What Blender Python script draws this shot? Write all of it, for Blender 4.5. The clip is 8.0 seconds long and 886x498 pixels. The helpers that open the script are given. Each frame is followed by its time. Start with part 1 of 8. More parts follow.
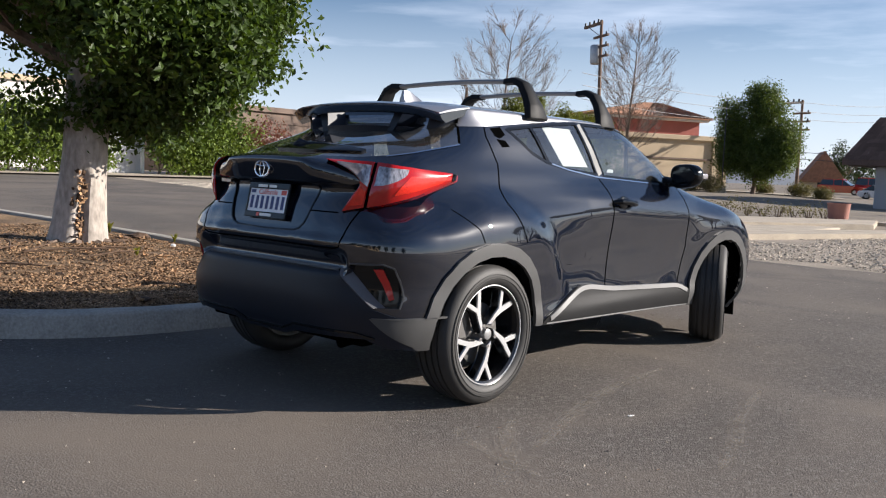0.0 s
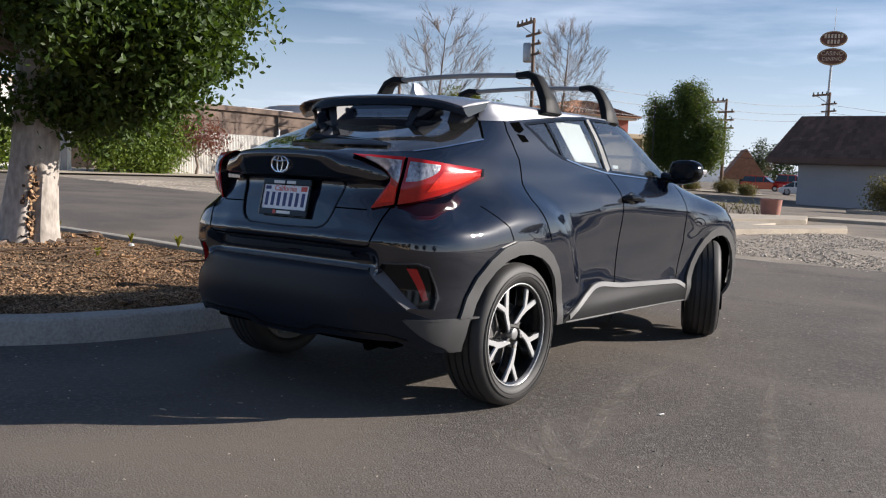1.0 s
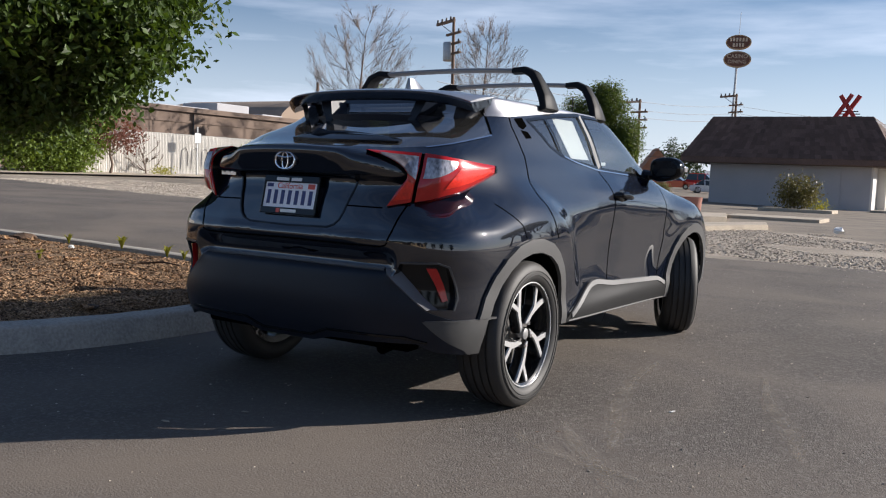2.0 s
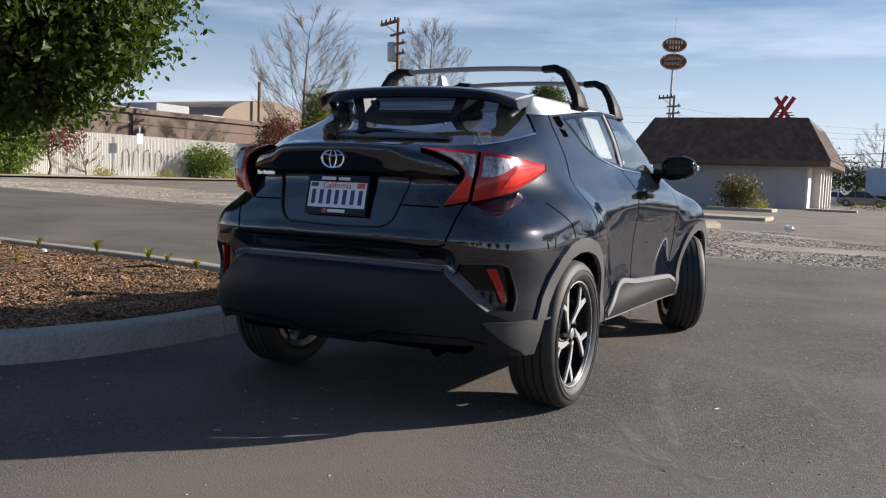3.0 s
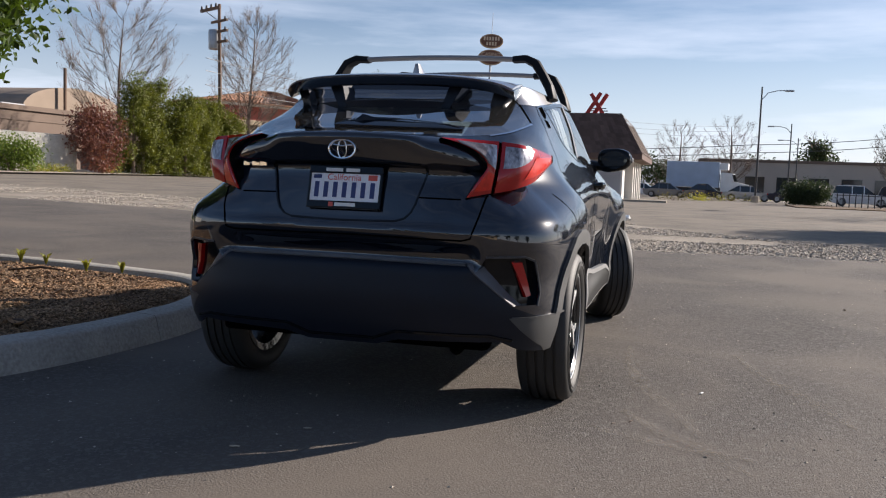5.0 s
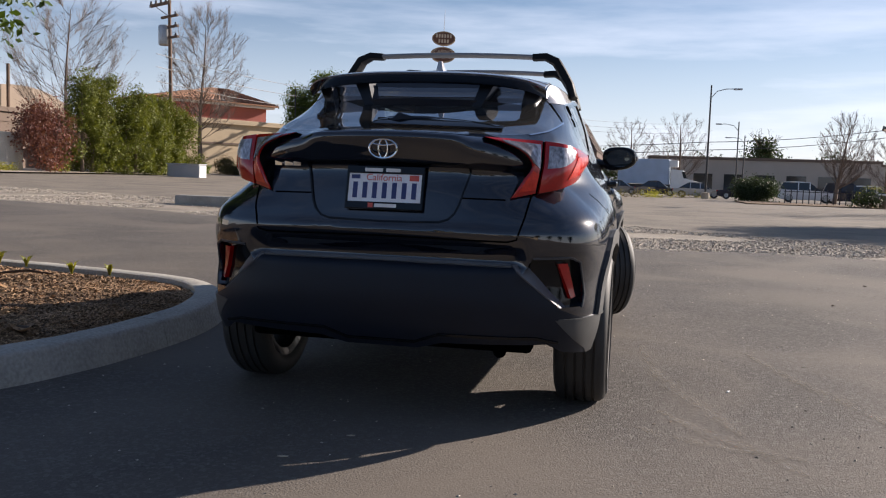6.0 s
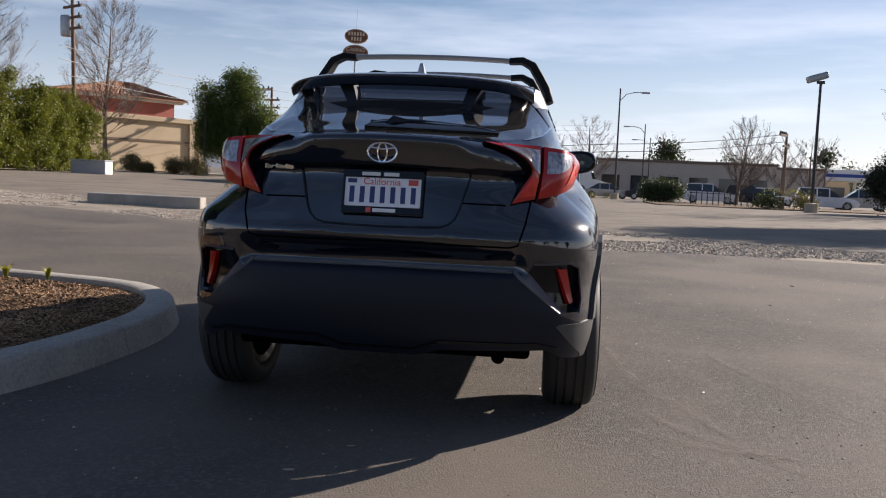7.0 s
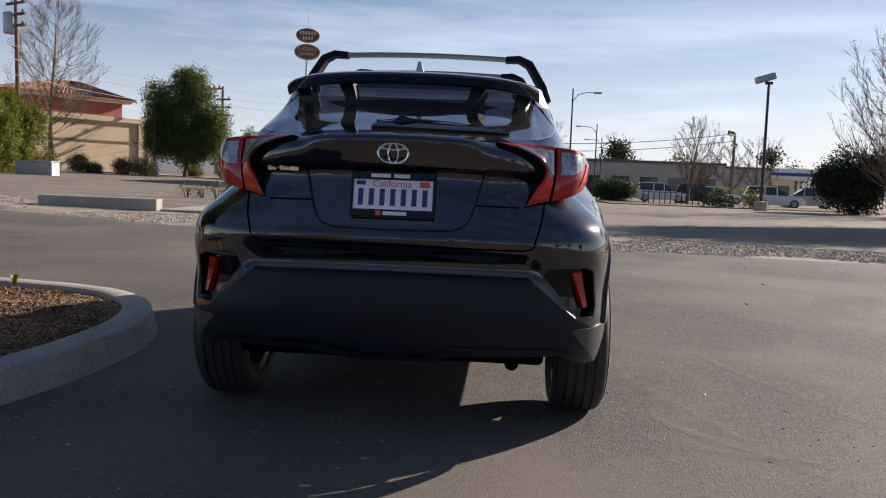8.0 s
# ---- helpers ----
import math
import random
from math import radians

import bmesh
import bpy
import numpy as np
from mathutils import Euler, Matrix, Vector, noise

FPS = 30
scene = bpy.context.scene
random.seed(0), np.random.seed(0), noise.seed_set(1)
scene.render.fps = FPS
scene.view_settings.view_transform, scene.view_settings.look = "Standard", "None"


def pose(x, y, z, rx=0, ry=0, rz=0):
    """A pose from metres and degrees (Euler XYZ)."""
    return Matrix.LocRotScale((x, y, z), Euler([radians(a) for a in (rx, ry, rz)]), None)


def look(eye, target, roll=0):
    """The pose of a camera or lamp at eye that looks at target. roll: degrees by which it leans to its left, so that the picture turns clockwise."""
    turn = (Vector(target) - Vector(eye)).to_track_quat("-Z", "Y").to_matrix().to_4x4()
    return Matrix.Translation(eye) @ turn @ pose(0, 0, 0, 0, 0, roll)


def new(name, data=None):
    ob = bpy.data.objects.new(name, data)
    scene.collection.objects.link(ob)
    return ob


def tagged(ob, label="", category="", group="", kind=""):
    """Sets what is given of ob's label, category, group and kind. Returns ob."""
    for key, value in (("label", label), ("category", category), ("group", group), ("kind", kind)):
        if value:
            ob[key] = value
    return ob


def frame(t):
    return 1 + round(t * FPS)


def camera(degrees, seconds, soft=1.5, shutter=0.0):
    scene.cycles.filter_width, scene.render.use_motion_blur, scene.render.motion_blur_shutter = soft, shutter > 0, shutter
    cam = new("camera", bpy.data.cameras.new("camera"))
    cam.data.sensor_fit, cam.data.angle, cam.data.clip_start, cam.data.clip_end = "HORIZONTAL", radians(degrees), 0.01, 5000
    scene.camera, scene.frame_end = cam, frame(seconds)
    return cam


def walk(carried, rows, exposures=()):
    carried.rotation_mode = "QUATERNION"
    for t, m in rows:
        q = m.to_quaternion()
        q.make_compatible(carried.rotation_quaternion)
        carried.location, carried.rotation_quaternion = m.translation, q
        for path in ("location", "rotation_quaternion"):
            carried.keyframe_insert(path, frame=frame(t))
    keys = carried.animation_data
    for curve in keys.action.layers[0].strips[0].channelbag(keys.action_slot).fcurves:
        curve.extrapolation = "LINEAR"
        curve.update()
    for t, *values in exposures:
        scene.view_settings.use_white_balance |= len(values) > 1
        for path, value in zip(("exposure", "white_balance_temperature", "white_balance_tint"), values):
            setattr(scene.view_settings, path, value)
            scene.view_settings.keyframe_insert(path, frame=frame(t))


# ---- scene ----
cam = camera(54.1, 8.0, soft=1.15)
PATH = [
    (0, (3.480, -3.301, 1.134), (2.156, -1.813, 0.9554), 2.3),
    (0.5, (3.248, -3.355, 1.123), (1.945, -1.849, 0.9434), 1.9),
    (1, (3.040, -3.495, 1.108), (1.843, -1.904, 0.9294), 2.3),
    (1.5, (2.826, -3.615, 1.105), (1.709, -1.966, 0.9284), 2.3),
    (1.7, (2.744, -3.634, 1.098), (1.672, -1.956, 0.9224), 2.3),
    (2.8, (2.244, -3.765, 1.049), (1.266, -2.028, 0.8810), 2.1),
    (3, (2.155, -3.833, 1.054), (1.237, -2.064, 0.8870), 2.1),
    (3.5, (1.963, -3.908, 1.045), (1.160, -2.084, 0.8760), 2.2),
    (4, (1.746, -3.922, 1.032), (0.995, -2.076, 0.8640), 1.8),
    (4.5, (1.541, -3.970, 1.023), (0.918, -2.077, 0.8550), 2.0),
    (6, (0.969, -4.028, 1.018), (0.546, -2.081, 0.8470), 1.9),
    (6.5, (0.795, -4.016, 1.016), (0.473, -2.050, 0.8460), 2.2),
    (7, (0.617, -4.042, 1.028), (0.397, -2.061, 0.8620), 2.4),
    (7.5, (0.503, -4.021, 1.029), (0.351, -2.033, 0.8660), 2.5),
    (8, (0.378, -3.955, 1.026), (0.267, -1.965, 0.8640), 2.2),
]
walk(cam, [(t, look(eye, target, roll)) for t, eye, target, roll in PATH], [(0.0, 0.94, 5830, 13), (1.5, 0.76, 5790, 13), (3.0, 0.74, 5820, 13.5), (4.5, 0.75, 5900, 14), (6.0, 0.80, 6050, 16), (8.0, 0.68, 6120, 17)])

# ---- light ----
SUN = Vector((0.719, 0.695, 0.410)).normalized()
world = bpy.data.worlds.new("world")
scene.world = world
world.use_nodes = True
wn, wl = world.node_tree.nodes, world.node_tree.links
sky = wn.new("ShaderNodeTexSky")
sky.sky_type = 'NISHITA'
sky.sun_disc = False
sky.sun_elevation = math.asin(SUN.z)
sky.sun_rotation = math.atan2(SUN.x, SUN.y)
sky.air_density, sky.dust_density, sky.ozone_density = 1.0, 0.4, 3.0
# thin streaks of cloud, thicker low down
tc = wn.new("ShaderNodeTexCoord")
mp = wn.new("ShaderNodeMapping")
mp.inputs["Scale"].default_value = (1.0, 1.0, 7.5)
mp.inputs["Rotation"].default_value = (0.08, 0.05, 0.4)
cn = wn.new("ShaderNodeTexNoise")
cn.inputs["Scale"].default_value = 2.1
cn.inputs["Detail"].default_value = 7
cn.inputs["Roughness"].default_value = 0.55
cr = wn.new("ShaderNodeValToRGB")
cr.color_ramp.elements[0].position, cr.color_ramp.elements[1].position = 0.38, 0.74
cr.color_ramp.elements[0].color, cr.color_ramp.elements[1].color = (0, 0, 0, 1), (0.85, 0.85, 0.85, 1)
sx = wn.new("ShaderNodeSeparateXYZ")
hz = wn.new("ShaderNodeMapRange")
hz.inputs["From Min"].default_value, hz.inputs["From Max"].default_value = 0.0, 0.2
hz.inputs["To Min"].default_value, hz.inputs["To Max"].default_value = 0.62, 0.0
mxa = wn.new("ShaderNodeMath")
mxa.operation, mxa.use_clamp = 'MAXIMUM', True
mixs = wn.new("ShaderNodeMix")
mixs.data_type = 'RGBA'
mixs.inputs["B"].default_value = (13.0, 13.4, 14.0, 1)
bg = wn["Background"]
bg.inputs["Strength"].default_value = 0.050
wl.new(tc.outputs["Generated"], mp.inputs["Vector"])
wl.new(mp.outputs["Vector"], cn.inputs["Vector"])
wl.new(cn.outputs["Fac"], cr.inputs["Fac"])
wl.new(tc.outputs["Generated"], sx.inputs["Vector"])
wl.new(sx.outputs["Z"], hz.inputs["Value"])
up = wn.new("ShaderNodeMapRange")
up.inputs["From Min"].default_value, up.inputs["From Max"].default_value = 0.14, 0.27
up.inputs["To Min"].default_value, up.inputs["To Max"].default_value = 1.0, 0.14
lowc = wn.new("ShaderNodeMath")
lowc.operation = 'MULTIPLY'
wl.new(sx.outputs["Z"], up.inputs["Value"])
wl.new(cr.outputs["Color"], lowc.inputs[0])
wl.new(up.outputs["Result"], lowc.inputs[1])
wl.new(lowc.outputs["Value"], mxa.inputs[0])
wl.new(hz.outputs["Result"], mxa.inputs[1])
veil = wn.new("ShaderNodeMath")
veil.operation = 'MAXIMUM'
veil.inputs[1].default_value = 0.025
wl.new(mxa.outputs["Value"], veil.inputs[0])
wl.new(veil.outputs["Value"], mixs.inputs["Factor"])
wl.new(sky.outputs["Color"], mixs.inputs["A"])
wl.new(mixs.outputs["Result"], bg.inputs["Color"])
sun_data = bpy.data.lights.new("sun", 'SUN')
sun_data.energy, sun_data.angle, sun_data.color = 5.0, radians(0.53), (1.0, 0.875, 0.70)
sun = new("sun", sun_data)
sun.matrix_world = look(SUN * 60, (0, 0, 0))

# ---- materials ----


def surface(name, base, rough=0.6, vary=0.25, scale=3.0, fine=60.0, bump=0.15, metal=0.0, coat=0.0, dist=0.01, spec=0.5, tint=None, rand=0.0, island=0.0, stretch=(1, 1, 1)):
    """A procedural material with variation at two scales and fine relief."""
    m = bpy.data.materials.new(name)
    m.use_nodes = True
    n, l = m.node_tree.nodes, m.node_tree.links
    b = n["Principled BSDF"]
    co = n.new("ShaderNodeTexCoord")
    mapping = n.new("ShaderNodeMapping")
    mapping.inputs["Scale"].default_value = stretch
    l.new(co.outputs["Object"], mapping.inputs["Vector"])
    big, small = n.new("ShaderNodeTexNoise"), n.new("ShaderNodeTexNoise")
    big.inputs["Scale"].default_value, big.inputs["Detail"].default_value = scale, 5
    small.inputs["Scale"].default_value, small.inputs["Detail"].default_value = fine, 3
    l.new(mapping.outputs["Vector"], big.inputs["Vector"])
    l.new(mapping.outputs["Vector"], small.inputs["Vector"])
    add = n.new("ShaderNodeMath")
    add.operation = 'ADD'
    l.new(big.outputs["Fac"], add.inputs[0])
    l.new(small.outputs["Fac"], add.inputs[1])
    rg = n.new("ShaderNodeMapRange")
    rg.inputs["From Min"].default_value, rg.inputs["From Max"].default_value = 0.7, 1.3
    l.new(add.outputs["Value"], rg.inputs["Value"])
    mix = n.new("ShaderNodeMix")
    mix.data_type = 'RGBA'
    lo = [c * (1 - vary) for c in base]
    hi = [min(1, c * (1 + vary)) for c in (tint or base)]
    mix.inputs["A"].default_value = (*lo, 1)
    mix.inputs["B"].default_value = (*hi, 1)
    l.new(rg.outputs["Result"], mix.inputs["Factor"])
    out = mix.outputs["Result"]
    if rand or island:
        hsv = n.new("ShaderNodeHueSaturation")
        r2 = n.new("ShaderNodeMapRange")
        amount = rand or island
        r2.inputs["To Min"].default_value, r2.inputs["To Max"].default_value = 1 - amount, 1 + amount
        if rand:
            l.new(n.new("ShaderNodeObjectInfo").outputs["Random"], r2.inputs["Value"])
        else:
            l.new(n.new("ShaderNodeNewGeometry").outputs["Random Per Island"], r2.inputs["Value"])
        l.new(r2.outputs["Result"], hsv.inputs["Value"])
        l.new(out, hsv.inputs["Color"])
        out = hsv.outputs["Color"]
    l.new(out, b.inputs["Base Color"])
    b.inputs["Roughness"].default_value, b.inputs["Metallic"].default_value = rough, metal
    b.inputs["Coat Weight"].default_value, b.inputs["Coat Roughness"].default_value = coat, 0.03
    b.inputs["Specular IOR Level"].default_value = spec
    if bump:
        bp = n.new("ShaderNodeBump")
        bp.inputs["Strength"].default_value, bp.inputs["Distance"].default_value = bump, dist
        l.new(small.outputs["Fac"], bp.inputs["Height"])
        l.new(bp.outputs["Normal"], b.inputs["Normal"])
    return m


def foliage(name, base, vary=0.35, glow=0.35):
    """Leaves that let some light through."""
    m = surface(name, base, rough=0.5, vary=vary, scale=1.2, fine=9, bump=0, island=0.45, spec=0.3)
    n, l = m.node_tree.nodes, m.node_tree.links
    b, o = n["Principled BSDF"], n["Material Output"]
    tr = n.new("ShaderNodeBsdfTranslucent")
    tr.inputs["Color"].default_value = (base[0] * 2.2, base[1] * 2.1, base[2] * 1.0, 1)
    ms = n.new("ShaderNodeMixShader")
    ms.inputs["Fac"].default_value = glow
    l.new(b.outputs["BSDF"], ms.inputs[1])
    l.new(tr.outputs["BSDF"], ms.inputs[2])
    l.new(ms.outputs["Shader"], o.inputs["Surface"])
    return m


def asphalt_material(name, base, patch, stone=0.36):
    """Asphalt: aggregate grain, worn pale patches and faint tracks."""
    m = surface(name, base, rough=0.88, vary=0.3, scale=0.55, fine=110, bump=0.9, dist=0.006, spec=0.3)
    n, l = m.node_tree.nodes, m.node_tree.links
    b = n["Principled BSDF"]
    old = b.inputs["Base Color"].links[0].from_socket
    co = n.new("ShaderNodeTexCoord")
    vor = n.new("ShaderNodeTexVoronoi")
    vor.inputs["Scale"].default_value = 72
    l.new(co.outputs["Object"], vor.inputs["Vector"])
    rp = n.new("ShaderNodeMapRange")
    rp.inputs["From Min"].default_value, rp.inputs["From Max"].default_value = 0.55, 1.0
    rp.inputs["To Max"].default_value = stone
    hs = n.new("ShaderNodeSeparateColor")
    l.new(vor.outputs["Color"], hs.inputs["Color"])
    l.new(hs.outputs["Red"], rp.inputs["Value"])
    m1 = n.new("ShaderNodeMix")
    m1.data_type = 'RGBA'
    l.new(rp.outputs["Result"], m1.inputs["Factor"])
    l.new(old, m1.inputs["A"])
    m1.inputs["B"].default_value = (0.34, 0.32, 0.29, 1)
    nz = n.new("ShaderNodeTexNoise")
    nz.inputs["Scale"].default_value, nz.inputs["Detail"].default_value = 0.5, 9
    nz.inputs["Distortion"].default_value = 0.8
    l.new(co.outputs["Object"], nz.inputs["Vector"])
    r3 = n.new("ShaderNodeMapRange")
    r3.inputs["From Min"].default_value, r3.inputs["From Max"].default_value = 0.40, 0.66
    r3.inputs["To Max"].default_value = 0.86
    l.new(nz.outputs["Fac"], r3.inputs["Value"])
    m2 = n.new("ShaderNodeMix")
    m2.data_type = 'RGBA'
    l.new(r3.outputs["Result"], m2.inputs["Factor"])
    l.new(m1.outputs["Result"], m2.inputs["A"])
    m2.inputs["B"].default_value = (*patch, 1)
    # dark pits between the stones
    pit, pr, m3 = n.new("ShaderNodeTexVoronoi"), n.new("ShaderNodeMapRange"), n.new("ShaderNodeMix")
    pit.inputs["Scale"].default_value = 38
    pr.inputs["From Min"].default_value, pr.inputs["From Max"].default_value = 0.16, 0.05
    pr.inputs["To Max"].default_value = 0.6
    m3.data_type = 'RGBA'
    m3.inputs["B"].default_value = (base[0] * 0.35, base[1] * 0.35, base[2] * 0.35, 1)
    l.new(co.outputs["Object"], pit.inputs["Vector"])
    l.new(pit.outputs["Distance"], pr.inputs["Value"])
    l.new(pr.outputs["Result"], m3.inputs["Factor"])
    l.new(m1.outputs["Result"], m3.inputs["A"])
    l.new(m3.outputs["Result"], m2.inputs["A"])
    rough = n.new("ShaderNodeMapRange")
    rough.inputs["To Min"].default_value, rough.inputs["To Max"].default_value = 1.0, 0.25
    l.new(r3.outputs["Result"], rough.inputs["Value"])
    l.new(rough.outputs["Result"], n["Bump"].inputs["Strength"])
    l.new(m2.outputs["Result"], b.inputs["Base Color"])
    return m


def glass(name, tint=(0.75, 0.82, 0.8), clear=0.8, gloss=0.14, film=0.02):
    """Thin car or window glass: tinted see-through with a mirror gloss."""
    m = bpy.data.materials.new(name)
    m.use_nodes = True
    n, l = m.node_tree.nodes, m.node_tree.links
    n.remove(n["Principled BSDF"])
    t, g, x = n.new("ShaderNodeBsdfTransparent"), n.new("ShaderNodeBsdfGlossy"), n.new("ShaderNodeMixShader")
    lw, pw, f = n.new("ShaderNodeLayerWeight"), n.new("ShaderNodeMath"), n.new("ShaderNodeMapRange")
    t.inputs["Color"].default_value = (*[c * clear for c in tint], 1)
    g.inputs["Roughness"].default_value = 0.015
    lw.inputs["Blend"].default_value = 0.5
    pw.operation = 'POWER'
    pw.inputs[1].default_value = 3.0
    f.inputs["To Min"].default_value = gloss
    l.new(lw.outputs["Facing"], pw.inputs[0])
    l.new(pw.outputs["Value"], f.inputs["Value"])
    l.new(f.outputs["Result"], x.inputs["Fac"])
    l.new(t.outputs["BSDF"], x.inputs[1])
    l.new(g.outputs["BSDF"], x.inputs[2])
    # a little diffuse grey mixed in to stand for pale reflections
    d, y = n.new("ShaderNodeBsdfDiffuse"), n.new("ShaderNodeMixShader")
    d.inputs["Color"].default_value = (0.5, 0.49, 0.47, 1)
    y.inputs["Fac"].default_value = film
    l.new(x.outputs["Shader"], y.inputs[1])
    l.new(d.outputs["BSDF"], y.inputs[2])
    l.new(y.outputs["Shader"], n["Material Output"].inputs["Surface"])
    return m


def scuff_material(name, base, cover):
    """Pale dust that lies broken over the surface below."""
    m = surface(name, base, 0.95, 0.2, 4, 90, 0.2)
    n, l = m.node_tree.nodes, m.node_tree.links
    b, o = n["Principled BSDF"], n["Material Output"]
    co, nz, r = n.new("ShaderNodeTexCoord"), n.new("ShaderNodeTexNoise"), n.new("ShaderNodeMapRange")
    nz.inputs["Scale"].default_value, nz.inputs["Detail"].default_value = 9, 9
    nz.inputs["Roughness"].default_value = 0.72
    r.inputs["From Min"].default_value, r.inputs["From Max"].default_value = 0.36, 0.62
    r.inputs["To Max"].default_value = cover
    t, x = n.new("ShaderNodeBsdfTransparent"), n.new("ShaderNodeMixShader")
    l.new(co.outputs["Object"], nz.inputs["Vector"])
    l.new(nz.outputs["Fac"], r.inputs["Value"])
    l.new(r.outputs["Result"], x.inputs["Fac"])
    l.new(t.outputs["BSDF"], x.inputs[1])
    l.new(b.outputs["BSDF"], x.inputs[2])
    l.new(x.outputs["Shader"], o.inputs["Surface"])
    return m


M = {}
M["scuff"] = scuff_material("scuff", (0.32, 0.285, 0.24), 0.24)
M["asphalt"] = asphalt_material("asphalt", (0.104, 0.0905, 0.079), (0.174, 0.147, 0.120), 0.27)
M["old_lot"] = asphalt_material("old_lot", (0.18, 0.152, 0.12), (0.265, 0.222, 0.172), 0.4)
M["gravel_bed"] = surface("gravel_bed", (0.30, 0.255, 0.20), 0.95, 0.4, 0.9, 45, 0.4, dist=0.02)
M["gravel"] = surface("gravel", (0.46, 0.40, 0.325), 0.9, 0.3, 4, 60, 0.2, island=0.5)
M["concrete"] = surface("concrete", (0.42, 0.36, 0.28), 0.85, 0.25, 1.6, 70, 0.35, dist=0.006)
M["kerb"] = surface("kerb", (0.36, 0.335, 0.295), 0.9, 0.28, 2.2, 55, 0.6, dist=0.008)
M["soil"] = surface("soil", (0.12, 0.074, 0.042), 0.95, 0.4, 1.8, 35, 0.9, dist=0.03, tint=(0.21, 0.135, 0.07))
M["mulch"] = surface("mulch", (0.125, 0.070, 0.038), 0.9, 0.4, 1.1, 60, 0.3, island=0.75, tint=(0.32, 0.205, 0.115))
M["bark_pale"] = surface("bark_pale", (0.33, 0.29, 0.25), 0.85, 0.32, 1.6, 18, 0.3, dist=0.012, tint=(0.42, 0.375, 0.33), stretch=(1, 1, 0.45))
M["bark"] = surface("bark", (0.17, 0.125, 0.095), 0.9, 0.35, 3, 30, 0.6, dist=0.02)
M["dry_leaf"] = surface("dry_leaf", (0.36, 0.22, 0.115), 0.8, 0.3, 20, 90, 0.2, rand=0.4)
M["clod"] = surface("clod", (0.085, 0.052, 0.032), 0.95, 0.5, 14, 60, 0.8)
M["twig"] = surface("twig", (0.15, 0.112, 0.088), 0.85, 0.3, 3, 30, 0.2)
M["leaf_ficus"] = foliage("leaf_ficus", (0.044, 0.074, 0.012), glow=0.24)
M["leaf_hedge"] = foliage("leaf_hedge", (0.105, 0.150, 0.024), glow=0.28)
M["leaf_conifer"] = foliage("leaf_conifer", (0.115, 0.130, 0.020), glow=0.25)
M["leaf_dark"] = foliage("leaf_dark", (0.030, 0.046, 0.018), glow=0.2)
M["leaf_red"] = foliage("leaf_red", (0.15, 0.062, 0.052), glow=0.25)
M["leaf_tree"] = foliage("leaf_tree", (0.072, 0.102, 0.022), glow=0.3)
M["leaf_yellow"] = foliage("leaf_yellow", (0.20, 0.20, 0.03), glow=0.4)
M["leaf_olive"] = foliage("leaf_olive", (0.105, 0.095, 0.04), glow=0.25)
M["leaf_black"] = foliage("leaf_black", (0.020, 0.030, 0.016), glow=0.1)
# white cargo box: its bluish shade is put into the paint colour
M["truck_shade_blue"] = surface("truck_shade_blue", (0.36, 0.45, 0.58), 0.5, 0.1, 1, 20, 0.02)
M["stucco_brown"] = surface("stucco_brown", (0.172, 0.126, 0.098), 0.9, 0.12, 0.6, 50, 0.25)
M["stucco_tan"] = surface("stucco_tan", (0.50, 0.395, 0.265), 0.9, 0.12, 0.5, 50, 0.25)
M["stucco_hall"] = surface("stucco_hall", (0.29, 0.225, 0.17), 0.9, 0.12, 0.5, 50, 0.25)
M["stucco_red"] = surface("stucco_red", (0.30, 0.095, 0.075), 0.9, 0.15, 0.5, 50, 0.25)
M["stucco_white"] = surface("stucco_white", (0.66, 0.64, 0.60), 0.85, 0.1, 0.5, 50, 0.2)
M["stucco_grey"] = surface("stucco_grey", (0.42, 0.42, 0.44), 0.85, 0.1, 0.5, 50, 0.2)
M["stucco_far"] = surface("stucco_far", (0.47, 0.41, 0.35), 0.9, 0.12, 0.2, 20, 0.1)
M["tile"] = surface("tile", (0.30, 0.15, 0.085), 0.85, 0.3, 3, 20, 0.3, island=0.35)
M["shingle"] = surface("shingle", (0.115, 0.075, 0.06), 0.9, 0.25, 0.8, 18, 0.3, island=0.25)
M["fence_metal"] = surface("fence_metal", (0.57, 0.55, 0.51), 0.7, 0.18, 0.6, 14, 0.15)
M["paint_marks"] = surface("paint_marks", (0.20, 0.20, 0.20), 0.7, 0.2, 2, 20, 0)
M["galv"] = surface("galv", (0.42, 0.43, 0.44), 0.45, 0.15, 3, 40, 0.1, metal=0.7)
M["wood_pole"] = surface("wood_pole", (0.17, 0.11, 0.075), 0.9, 0.3, 2, 24, 0.4, stretch=(1, 1, 0.15))
M["dark_metal"] = surface("dark_metal", (0.05, 0.05, 0.052), 0.5, 0.2, 3, 40, 0.1, metal=0.3)
M["white_paint"] = surface("white_paint", (0.78, 0.78, 0.76), 0.5, 0.06, 2, 40, 0.05)
M["sign_red"] = surface("sign_red", (0.42, 0.028, 0.02), 0.5, 0.15, 2, 30, 0.05)
M["sign_brown"] = surface("sign_brown", (0.13, 0.055, 0.032), 0.6, 0.15, 2, 30, 0.05)
M["sign_rim"] = surface("sign_rim", (0.40, 0.27, 0.15), 0.6, 0.15, 2, 30, 0.05)
M["sign_letter"] = surface("sign_letter", (0.62, 0.50, 0.36), 0.6, 0.1, 2, 30, 0.0)
M["blue_band"] = surface("blue_band", (0.02, 0.06, 0.32), 0.4, 0.1, 2, 30, 0.0)
M["terracotta"] = surface("terracotta", (0.36, 0.17, 0.13), 0.85, 0.15, 2, 40, 0.2)
